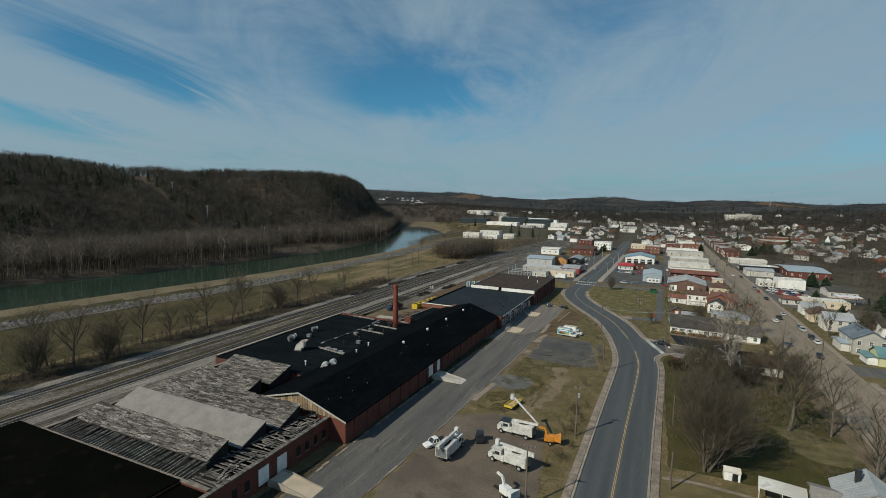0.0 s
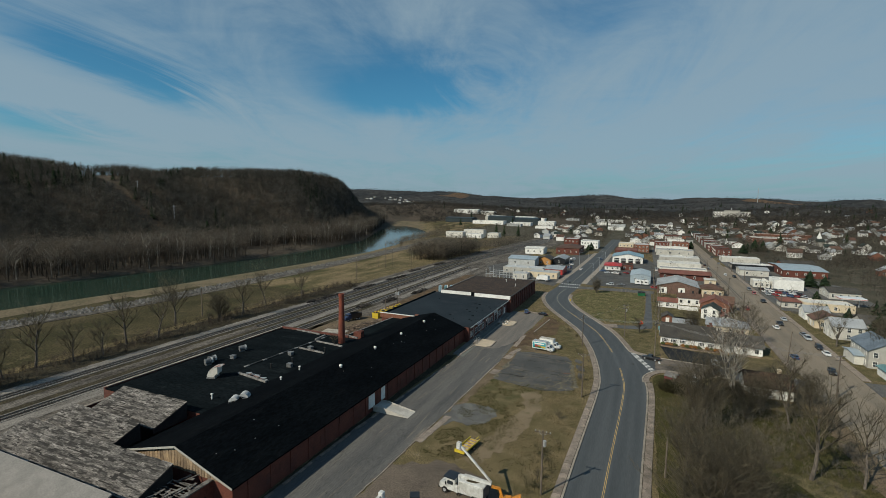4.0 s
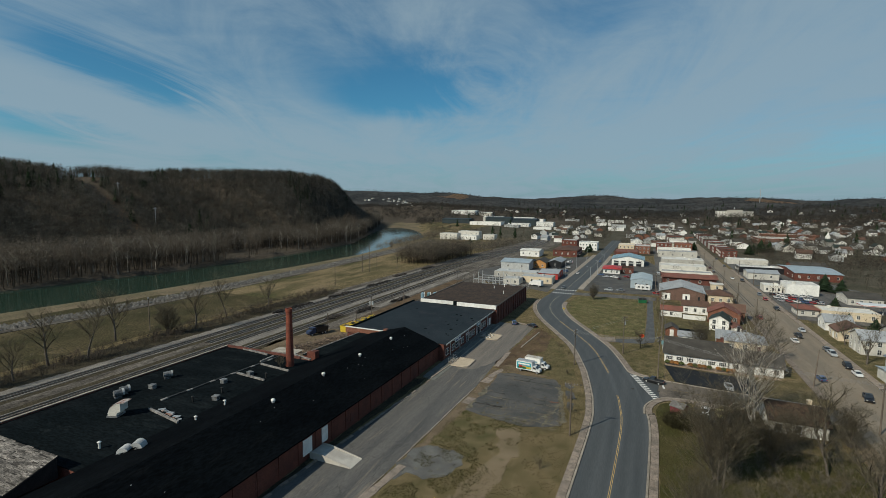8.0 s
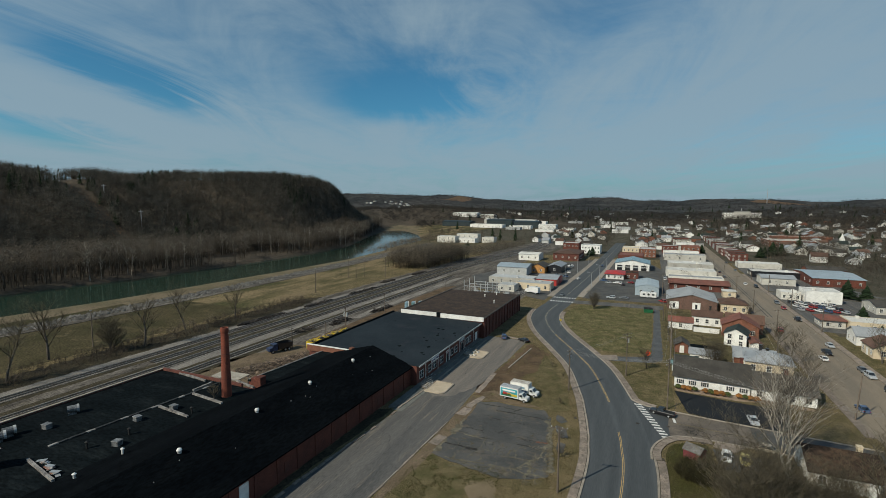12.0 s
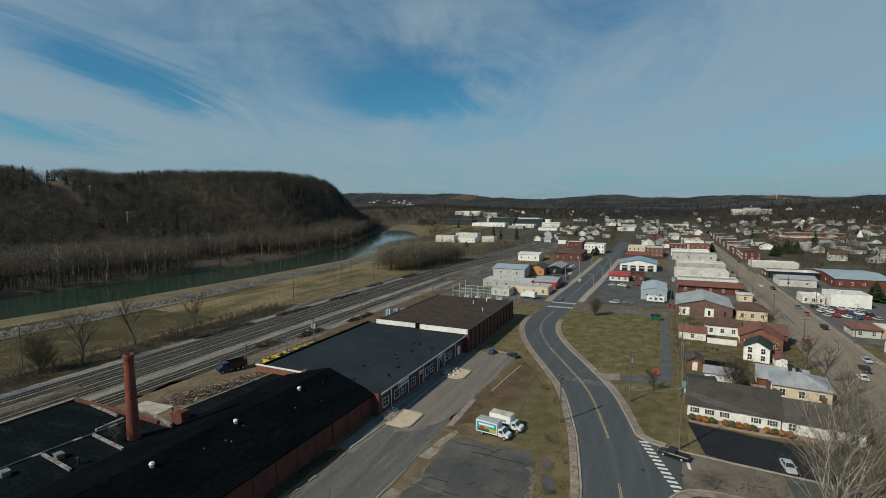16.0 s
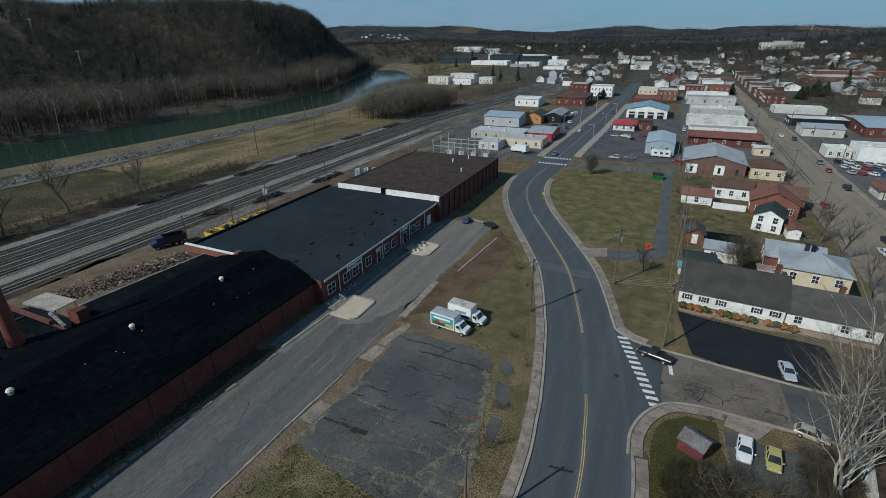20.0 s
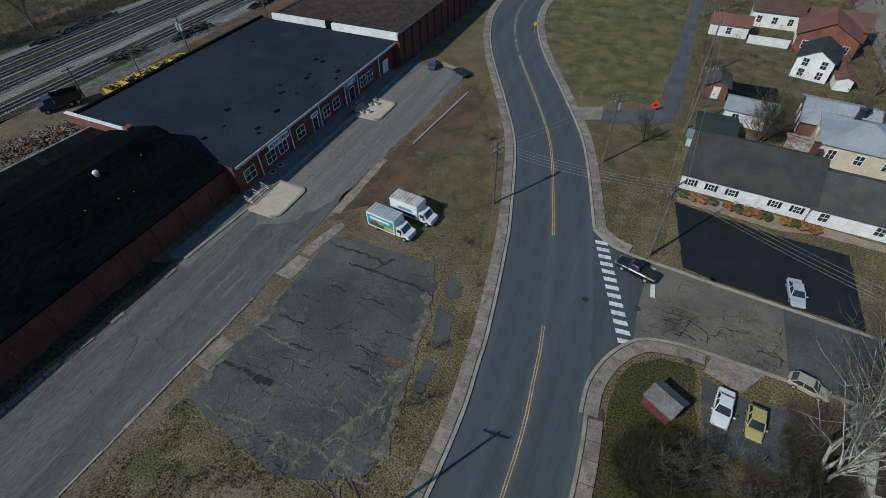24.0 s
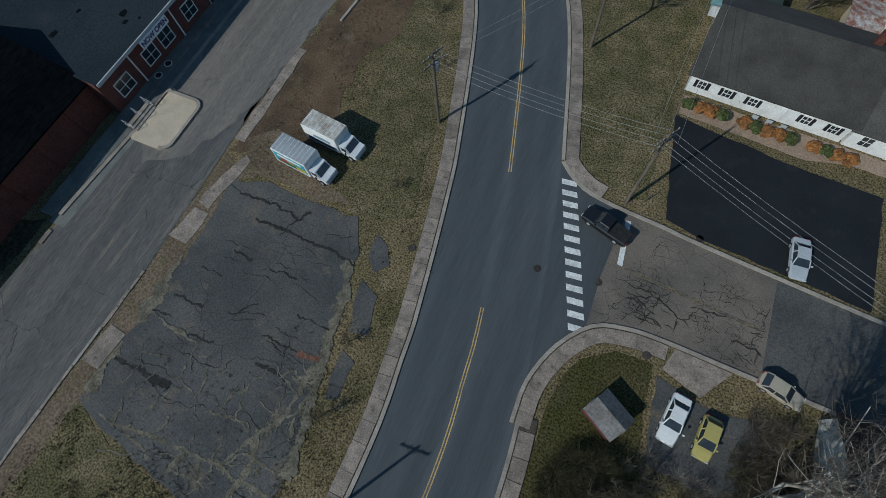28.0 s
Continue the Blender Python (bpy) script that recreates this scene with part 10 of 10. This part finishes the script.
# shops between the two streets
house("shop", "long shop with a rusty red roof", 10.6, 339.0, 37.2, 354, 3.6, 1.2, "x", BRICK_DARK, RED_ROOF, {"S": 5}, category="shop", over=1.0)
house("shed", "small cream shed with a flat roof", 33.2, 325, 38.6, 330.4, 3, 0, "flat", CREAM, WHITE_ROOF, {"S": 1}, category="shed", parapet=0)
house("shop", "low grey flat-roofed shop", 10.5, 357.5, 37.5, 368, 4, 2, "flat", PALE, GREY_PAINT, {"E": 3}, category="shop")
house("shop", "wide shop with a bright white flat roof", 10.2, 391, 37.6, 407, 3.7, 2, "flat", PALE, WHITE_ROOF, {"E": 3}, category="shop", parapet=0.25)
house("shop", "wide shop with a bright white flat roof", 12.2, 428, 40, 446, 4.0, 3, "flat", PALE, WHITE_ROOF, {"E": 3}, category="shop", parapet=0.25)
house("shop", "pale shop with a grey roof", 11.0, 484, 40.4, 498, 4.5, 2, "flat", PALE, METAL_ROOF, {"S": 4}, category="shop")
house("shop", "low white-roofed shop building", 11.0, 512, 38, 524, 4.5, 2, "flat", WHITE, WHITE_ROOF, {"S": 4}, category="shop")
house("shop", "red brick two-storey shop", 26.6, 540, 41, 556, 7, 1, "flat", BRICK_ORANGE, RED_ROOF, {"S": 4, "E": 4}, category="shop", storeys=2)
house("shop", "red brick two-storey shop", 10.5, 545, 24, 560, 6.5, 1, "flat", BRICK, GREY_PAINT, {"S": 4}, category="shop", storeys=2)
# east of the tan street
SLATE_BLUE = mat("slate_blue_roof", (0.150, 0.185, 0.225), (0.105, 0.130, 0.160), scale=0.4, fine=6, fine_amt=0.25, rough=0.7)
house("house", "two-storey pale house with a slate-blue roof", 60.2, 190.4, 69.4, 203.4, 5.2, 2.6, "y", PALE, SLATE_BLUE, {"S": 3, "W": 3}, ("W", 1), storeys=2, chimney=(2.0, 1.0), seams=0.7)
house("porch", "grey-roofed front porch on posts", 57.9, 193, 60.1, 201, 2.7, 0.5, "x", PALE, PALE_BLUE, {}, category="porch")
house("house", "small pale yellow house with a teal metal roof", 63.2, 178.8, 74, 186.4, 2.9, 2.2, "x", YELLOW_SIDING, TEAL_ROOF, {"S": 2, "W": 2}, ("W", 0), seams=0.7)
house("porch", "teal-roofed front porch on posts", 60.6, 179.6, 63.1, 185.6, 2.3, 0.4, "y", WHITE, TEAL_ROOF, {}, category="porch")
house("house", "pale house with a grey metal roof", 61.4, 222.4, 70.2, 231.4, 4.6, 2.0, "x", PALE, METAL_ROOF, {"S": 3, "W": 3}, ("W", 1), storeys=2, seams=0.7)
house("house", "cream house with a brown roof", 60.4, 237.5, 69.6, 246, 3.2, 2.2, "y", CREAM, BROWN_SHINGLE, {"S": 2, "W": 3}, ("W", 1))
house("house", "grey house with a shingle roof", 74, 236, 83, 246, 3.4, 2.4, "x", PALE, GREY_SHINGLE, {"S": 3, "W": 2})
house("house", "white house with a grey roof", 76, 216, 85, 226, 4.8, 2.2, "x", WHITE, GREY_SHINGLE, {"S": 3, "W": 3}, storeys=2)
house("house", "pale house with a grey roof", 80, 190, 90, 200, 3.2, 2.2, "x", PALE, GREY_SHINGLE, {"S": 3, "W": 2})
house("house", "white house with a metal roof", 61, 252, 69, 260, 3.2, 2.0, "x", WHITE, METAL_ROOF, {"S": 2, "W": 2}, seams=0.7)
house("diner", "small diner with a dark red mansard roof", 58.4, 275.4, 65.4, 284, 2.8, 1.2, "hip", PALE, RED_ROOF, {"S": 2, "W": 3}, category="diner", over=0.8)
house("shop", "long cream flat-roofed shop", 65.8, 273, 84, 283.6, 3.2, 1, "flat", CREAM, PALE, {"S": 4, "W": 1}, category="shop", parapet=0.2)
house("car_dealer", "long white dealer building with a flat roof", 57.6, 331.4, 65.4, 340.8, 3.2, 2, "flat", PALE, WHITE_ROOF, {"S": 3}, category="shop", parapet=0.3)
house("car_dealer", "tall plain white dealer workshop", 66.3, 327.5, 79.6, 340, 5.2, 2, "flat", WHITE, WHITE_ROOF, {"W": 2}, category="shop", parapet=0.2)
house("car_dealer", "pale dealer hall with a low grey roof", 85.5, 310, 98, 325, 3.2, 1.6, "x", PALE, GREY_SHINGLE, {"S": 4, "W": 3}, category="shop")
v = thing("canopy", "white and red forecourt canopy", "canopy", 88, 291, 0)
part("roof", Geo().bev(-5, -3, 3.6, 5, 3, 4.2, 0.1), CAR_WHITE, v)
part("stripe", Geo().box(-5.02, -3.02, 3.75, 5.02, 3.02, 3.95), RED_PAINT, v)
for s in (-3, 3):
    part("post", Geo().tube((s, 0, 0), (s, 0, 3.6), 0.15, 0.15, 8), WHITE, v)
house("market", "pale market building with a metal roof", 58.2, 377.6, 74, 392, 3.8, 1.2, "x", PALE, METAL_ROOF, {"S": 2, "W": 2}, category="shop")
house("market", "long low shop with a pale roof", 58, 408, 84, 421, 3.6, 1, "flat", CHAR, WHITE_ROOF, {"W": 3}, category="shop", parapet=0.2)
house("market", "long low white-roofed shop", 58, 456, 84, 470, 3.4, 2, "flat", PALE, WHITE_ROOF, {"W": 3}, category="shop", parapet=0.2)
house("furniture_store", "wide red brick store with a pale blue metal roof", 83, 384, 106, 424, 4.4, 1.2, "x", BRICK, PALE_BLUE, {"S": 5, "W": 4}, category="shop", seams=1.2)
house("shop", "low shop with a grey roof", 92, 430, 112, 444, 4, 1.6, "x", BRICK_ORANGE, GREY_SHINGLE, {"S": 5}, category="shop")
for i, (x_, y_) in enumerate(((59, 500), (60, 520), (58.6, 540))):
    house("shop", "two-storey dark brick shop front", x_, y_, x_ + 12, y_ + 14, 5.6, 1, "flat", BRICK_DARK, (BROWN_ROOF, GREY_SHINGLE, GREY_PAINT)[i], {"W": 4, "S": 3}, category="shop", storeys=2)
# along the main street
house("shop", "blue workshop with a pale blue metal roof", -5.6, 313.5, 5.0, 337, 4.2, 1.2, "y", PALE_BLUE, PALE_BLUE, {"S": 2, "W": 3}, category="workshop", seams=1.0, over=0.2)
house("fire_house", "white garage with a blue gabled roof and four doors", -21.0, 408, 0.5, 432, 4.6, 2.4, "y", WHITE, BLUE_ROOF, {}, category="garage", over=0.5, seams=1.2)
for i in range(4):
    v = thing("garage_door", "dark sectional door of the garage", "door", -18 + i * 5, 407.9, 0)
    part("leaf", Geo().box(-1.6, -0.06, 0.02, 1.6, 0.0, 3.4), CHAR, v)
    for k in range(4):
        part("panel", Geo().box(-1.5, -0.09, 0.1 + k * 0.84, 1.5, -0.06, 0.8 + k * 0.84), GREY_PAINT if k == 2 else CHAR, v)
house("diner", "small shop with a bright red roof", -23.2, 362.5, -13.2, 377, 3.0, 1.4, "hip", WHITE, RED_PAINT, {"S": 3, "W": 3}, category="shop", over=0.9)
house("shop", "low brown brick shop", -12.6, 366, -5.4, 378, 3.2, 1, "flat", BRICK_DARK, BROWN_ROOF, {"S": 2}, category="shop")
house("shop", "pale block building with a flat roof", -63.2, 306, -45.6, 317.5, 3.3, 2, "flat", CREAM, GREY_PAINT, {"S": 4}, category="shop", parapet=0.2)
house("shop", "pale block shed with a flat roof", -70, 296.5, -61.4, 305.6, 3.1, 1, "flat", PALE, GREY_PAINT, {"S": 2}, category="shed", parapet=0.2)
house("shop", "long pale shop with a flat grey roof", -82, 318.6, -57, 331, 3.4, 2, "flat", PALE, GREY_PAINT, {"S": 5}, category="shop", parapet=0.2)
house("shop", "red shop with a pale metal roof", -56, 323, -45.2, 342, 3.4, 1.2, "x", RED_PAINT, METAL_ROOF, {"E": 2, "S": 2}, category="shop", seams=1.0)
house("warehouse", "grey metal warehouse with a blue-grey roof", -88, 353.6, -69, 374, 4.8, 1.4, "x", GREY_PAINT, PALE_BLUE, {"S": 2}, category="warehouse", seams=1.2)
house("shop", "orange gabled shop with windows", -69.8, 367, -60.6, 384, 3.8, 2.2, "y", mat("orange_cladding", (0.48, 0.24, 0.08), (0.4, 0.2, 0.07), scale=0.4), GREY_SHINGLE, {"S": 2}, category="shop")
house("shop", "dark shed with a pale metal roof", -60, 374, -51.5, 396, 4.0, 1.4, "y", CHAR, METAL_ROOF, {"S": 1}, category="shed")
house("warehouse", "plain white boxy warehouse", -95, 434.5, -79, 452, 4.8, 1.0, "x", WHITE, WHITE_ROOF, {"S": 3}, category="warehouse")
house("depot", "large low brick depot", -70, 446, -50.4, 480, 5.4, 2.2, "hip", BRICK_DARK, BROWN_SHINGLE, {"S": 4, "E": 5}, category="depot")
house("shop", "two-storey white shop row", -57, 511, -40.6, 528, 7, 1, "flat", WHITE, GREY_PAINT, {"S": 6, "E": 5}, category="shop", storeys=2)
house("shop", "two-storey red brick shop", -74, 516, -60, 536, 8, 1, "flat", BRICK, GREY_PAINT, {"S": 4}, category="shop", storeys=2)
house("shop", "cream-coloured two-storey corner shop", -21.4, 503, -8.4, 520, 7, 1, "flat", CREAM, WHITE_ROOF, {"S": 4, "W": 5}, category="shop", storeys=2)
house("shop", "two-storey orange brick shop", -7.6, 500, 5, 522, 6.5, 1, "flat", BRICK_ORANGE, GREY_PAINT, {"S": 4, "W": 3}, category="shop", storeys=2)
house("shop", "low brown brick shop", -21.8, 450, -4, 476, 5.5, 1, "flat", BRICK_DARK, RED_ROOF, {"S": 4, "W": 5}, category="shop")
# cabin, small shed and the houses in the south
house("cabin", "whitewashed block cabin with a dark brown roof", 24.6, 153.4, 34.2, 162.0, 2.6, 2.2, "x", STONE_WHITE, BROWN_ROOF, {"S": 3, "W": 1}, ("S", 2), category="cabin", chimney=(2.6, 0.4, CREAM))
v = house("shed", "small maroon garden shed with a grey metal roof", 7.4, 154.2, 10.2, 156.6, 1.5, 0.7, "x", mat("maroon_boards", (0.15, 0.035, 0.04), (0.11, 0.03, 0.034), scale=0.8), mat("worn_shed_roof", (0.16, 0.155, 0.15), (0.11, 0.10, 0.095), scale=0.8, fine=5, fine_amt=0.25), {"W": 1}, category="shed", rz=-30, over=0.15)
house("house", "white house with a worn metal roof", 27.6, 83.6, 35.6, 90.8, 3.2, 2.8, "y", WHITE, METAL_ROOF, {"W": 3, "N": 2}, ("W", 1), rz=-8, seams=0.7, chimney=(-1.4, 1.0, CHAR))
house("carport", "low white wing with a worn grey seamed roof", 24.4, 83.8, 27.8, 88.8, 2.9, 0.8, "x", WHITE, FELT, {}, category="porch", rz=-8)
v = thing("carport", "open carport with a white metal roof", "carport", 20.6, 86.4, 0, -10)
part("roof", Geo().box(-3.2, -2.0, 2.4, 3.2, 2.0, 2.5), WHITE_ROOF, v)
for a, b_ in ((-3, -1.8), (0, -1.8), (3, -1.8), (-3, 1.8), (0, 1.8), (3, 1.8)):
    part("post", Geo().tube((a, b_, 0), (a, b_, 2.4), 0.06, 0.06, 6), WHITE, v)
v = house("shed", "little white wooden shed with a black doorway", 13.1, 89.9, 15.5, 91.7, 1.5, 0.4, "x", WHITE, PALE, {}, category="shed", over=0.1)
part("doorway", Geo().box(0.0, -1.03, 0.1, 0.8, -1.0, 1.4), CHAR, v)
g = Geo()
strip(g, curve_pts([(3.4, 86.0), (8, 86.8), (13.4, 86.6), (17.0, 86.2)]), offset(curve_pts([(3.4, 86.0), (8, 86.8), (13.4, 86.6), (17.0, 86.2)]), 0.8), 0, 0.06)
tagged(part("garden_path", g, CONC_OLD), "narrow concrete garden path", "path", kind="structure")

# ---- the far town ----
for x_, y_, w_, d_, h_ in ((-214, 566, 22, 14, 7), (-191, 572, 20, 12, 5), (-196, 586, 26, 12, 9), (-170, 584, 14, 12, 6), (-222, 584, 14, 12, 5.5)):
    house("works", "cream-rendered block of the works beside the river meadow", x_ - w_ / 2, y_, x_ + w_ / 2, y_ + d_, h_, 2, "flat", PALE if h_ != 5 else WHITE, GREY_PAINT, {"S": 4}, category="works", storeys=2 if h_ > 6 else 1, group="blocks of the works", parapet=0.3)
DARK_SHEET = mat("dark_teal_sheet", (0.020, 0.034, 0.040), (0.015, 0.025, 0.031), scale=0.1, fine=1, fine_amt=0.2, rough=0.6)
for x_, y_, w_, d_, h_, m_, l_ in ((-338, 918, 56, 30, 9, DARK_SHEET, "dark"), (-206, 928, 44, 30, 11, DARK_SHEET, "dark"), (-166, 912, 30, 22, 7, WHITE, "white"), (-262, 944, 50, 24, 12, DARK_SHEET, "dark"), (-402, 1130, 60, 30, 9, WHITE, "white"), (-352, 1140, 34, 24, 8, PALE, "pale"), (-290, 1000, 40, 26, 9, PALE, "pale"), (-232, 1010, 46, 20, 9, WHITE, "white")):
    house("factory", l_ + " sheet-clad factory hall in the far valley", x_ - w_ / 2, y_ - d_ / 2, x_ + w_ / 2, y_ + d_ / 2, h_, 1.5, "x", m_, DARK_SHEET if l_ == "dark" else WHITE_ROOF, None, category="factory", z=float(land(x_, y_ - d_ / 2)) - 0.4, group="factory halls")
house("warehouse", "long white store behind the rail yard", -300, 878, -240, 900, 8, 2, "flat", WHITE, WHITE_ROOF, {"S": 6}, category="warehouse")
house("warehouse", "white store with a pale roof by the tracks", -219, 872, -188, 890, 7, 2, "flat", WHITE, METAL_ROOF, {"S": 4}, category="warehouse")
house("school", "long low red brick school in the town", 117, 670, 158, 715, 6.5, 3, "flat", BRICK_ORANGE, PALE, {"S": 9, "W": 8}, category="school", storeys=2)

house("shop", "long red brick store in the far town", 134, 744, 192, 760, 6.5, 2, "flat", BRICK_ORANGE, PALE, {"S": 9}, category="shop", storeys=1, z=float(land(150, 744)) - 0.3)
for i in range(11):
    y_ = 560 + i * 18.5
    house("shop", "two-storey shop of brick or render on the far street", 59 + 0.016 * (y_ - 560), y_, 73 + 0.016 * (y_ - 560), y_ + 15, 4.4 + (i % 3) * 0.8, 0, "flat", (BRICK_DARK, PALE, BRICK_DARK, GREY_PAINT)[i % 4], (BROWN_ROOF, GREY_SHINGLE, GREY_PAINT, GREY_SHINGLE)[i % 4], None, category="shop", group="brick shops of the far street", parapet=0.3)
for i in range(7):
    y_ = 566 + i * 21
    house("shop", "low shop of brick or render on the far street", 24, y_, 40, y_ + 16, 5 + (i % 2) * 1.5, 0, "flat", (PALE, WHITE, BRICK_DARK)[i % 3], (GREY_SHINGLE, WHITE_ROOF, GREY_SHINGLE)[i % 3], None, category="shop", group="brick shops of the far street", parapet=0.3)
rr = random.Random(77)
walls = (WHITE, PALE, WHITE, GREY_PAINT, BRICK_ORANGE, GREY_PAINT, GREY_PAINT, PALE, WHITE)
roofs = (GREY_SHINGLE, METAL_ROOF, BROWN_SHINGLE, GREY_SHINGLE, BROWN_SHINGLE, GREEN_SHINGLE, GREY_SHINGLE, GREY_SHINGLE, METAL_ROOF)
taken = [(66, 560 + 14 * k) for k in range(16)] + [(32, 566 + 14 * k) for k in range(11)] + [(140 + 14 * k, 752) for k in range(4)]


def far_house(x, y, big=False):
    for a, b in taken:
        if abs(a - x) < (20 if big else 13) and abs(b - y) < 14:
            return
    taken.append((x, y))
    wm, rm = rr.choice(walls), rr.choice(roofs)
    w, d = (rr.uniform(16, 30), rr.uniform(12, 18)) if big else (rr.uniform(7, 11), rr.uniform(8, 11))
    e = rr.uniform(3, 5.4)
    colour = {"white_paint": "white", "pale_siding": "pale", "cream_paint": "cream", "brick_orange": "brick", "grey_paint": "grey"}[wm.name]
    z = float(min(land(x - w / 2, y - d / 2), land(x + w / 2, y - d / 2), land(x, y + d / 2)))
    house("house" if not big else "shop", f"far {colour} house among bare trees" if not big else f"far flat-roofed {colour} shop", x - w / 2, y - d / 2, x + w / 2, y + d / 2, e, rr.uniform(1.8, 3) if not big else 1, rr.choice("xy") if not big else "flat", wm, rm if not big else rr.choice((WHITE_ROOF, GREY_PAINT, METAL_ROOF)), {"S": rr.choice((2, 3))} if y < 520 else None, rz=rr.uniform(-8, 8), z=z, group="houses of the far town", category="house" if not big else "shop", parapet=0.3)


for i in range(95):
    far_house(rr.uniform(112, 420), rr.uniform(180, 620))
for i in range(120):
    far_house(rr.uniform(72, 520), rr.uniform(560, 1120))
for i in range(60):
    far_house(rr.uniform(-20, 42), rr.uniform(575, 960))
for i in range(40):
    far_house(rr.uniform(-130, -48), rr.uniform(560, 900))
for i in range(26):
    far_house(rr.uniform(-240, 60), rr.uniform(820, 1100), True)
for i in range(30):
    far_house(rr.uniform(-420, 600), rr.uniform(1100, 1500))
for i in range(150):
    far_house(rr.uniform(-20, 330), rr.uniform(600, 1060))
for i in range(80):
    far_house(rr.uniform(150, 460), rr.uniform(470, 900))
for i in range(26):
    far_house(rr.gauss(-1000, 60), rr.gauss(1860, 40))
for x_, y_, h_ in ((178, 668, 15),):
    z_ = float(land(x_, y_))
    v = thing("church", "white church with a pointed steeple", "church", x_, y_, z_ - 0.3)
    part("nave", Geo().extrude_y([(-5, 0), (5, 0), (5, 5), (0, 8.5), (-5, 5)], 0, 18), WHITE, v)
    part("roof", Geo().extrude_y([(-5.5, 4.9), (0, 8.8), (5.5, 4.9), (5.5, 5.1), (0, 9.1), (-5.5, 5.1)], -0.3, 18.3), GREY_SHINGLE, v)
    part("tower", Geo().box(-1.8, -2.5, 0, 1.8, 0.5, 10), WHITE, v)
    part("spire", Geo().tube((0, -1, 10), (0, -1, h_), 1.8, 0.05, 8), WHITE, v)
# large school on the rise and the mast beyond it
z_ = float(land(190, 1340))
v = thing("school", "large pale school on the rise with a cupola", "school", 190, 1340, z_ + 2)
part("main_block", Geo().box(-38, 0, -4, 38, 16, 11).box(-16, -4, -4, 16, 0, 14), PALE, v)
part("roof", Geo().box(-39, -1, 11, 39, 17, 12).box(-17, -5, 14, 17, 0, 15), GREY_SHINGLE, v)
part("cupola", Geo().tube((0, 8, 12), (0, 8, 20), 1.6, 0.3, 8), GREY_PAINT, v)
for i in range(12):
    for k in range(2):
        part("window", Geo().box(-35 + i * 6.1, -0.1, 2 + k * 4.6, -32 + i * 6.1, 0.02, 5 + k * 4.6), WHITE, v)
mx_, my_ = 424, 2350
v = thing("radio_mast", "thin radio mast on the far ridge", "mast", mx_, my_, float(land(mx_, my_)))
part("shaft", Geo().tube((0, 0, 0), (0, 0, 62), 1.2, 0.7, 6), GALV, v)
for k, (x_, y_) in enumerate(((-574, 357), (-571, 364.5), (-573, 368), (-497, 366.5), (-440, 364))):
    v = thing("transmission_pole", "pale wooden pole carrying cables over the hill", "mast", x_, y_, float(land(x_, y_)) - 0.3, 0, "hilltop poles")
    part("shaft", Geo().tube((0, 0, 0), (0, 0, 17), 0.42, 0.3, 6), GALV, v)
    part("arm", Geo().box(-0.2, -2.2, 15.4, 0.2, 2.2, 15.8), GALV, v)
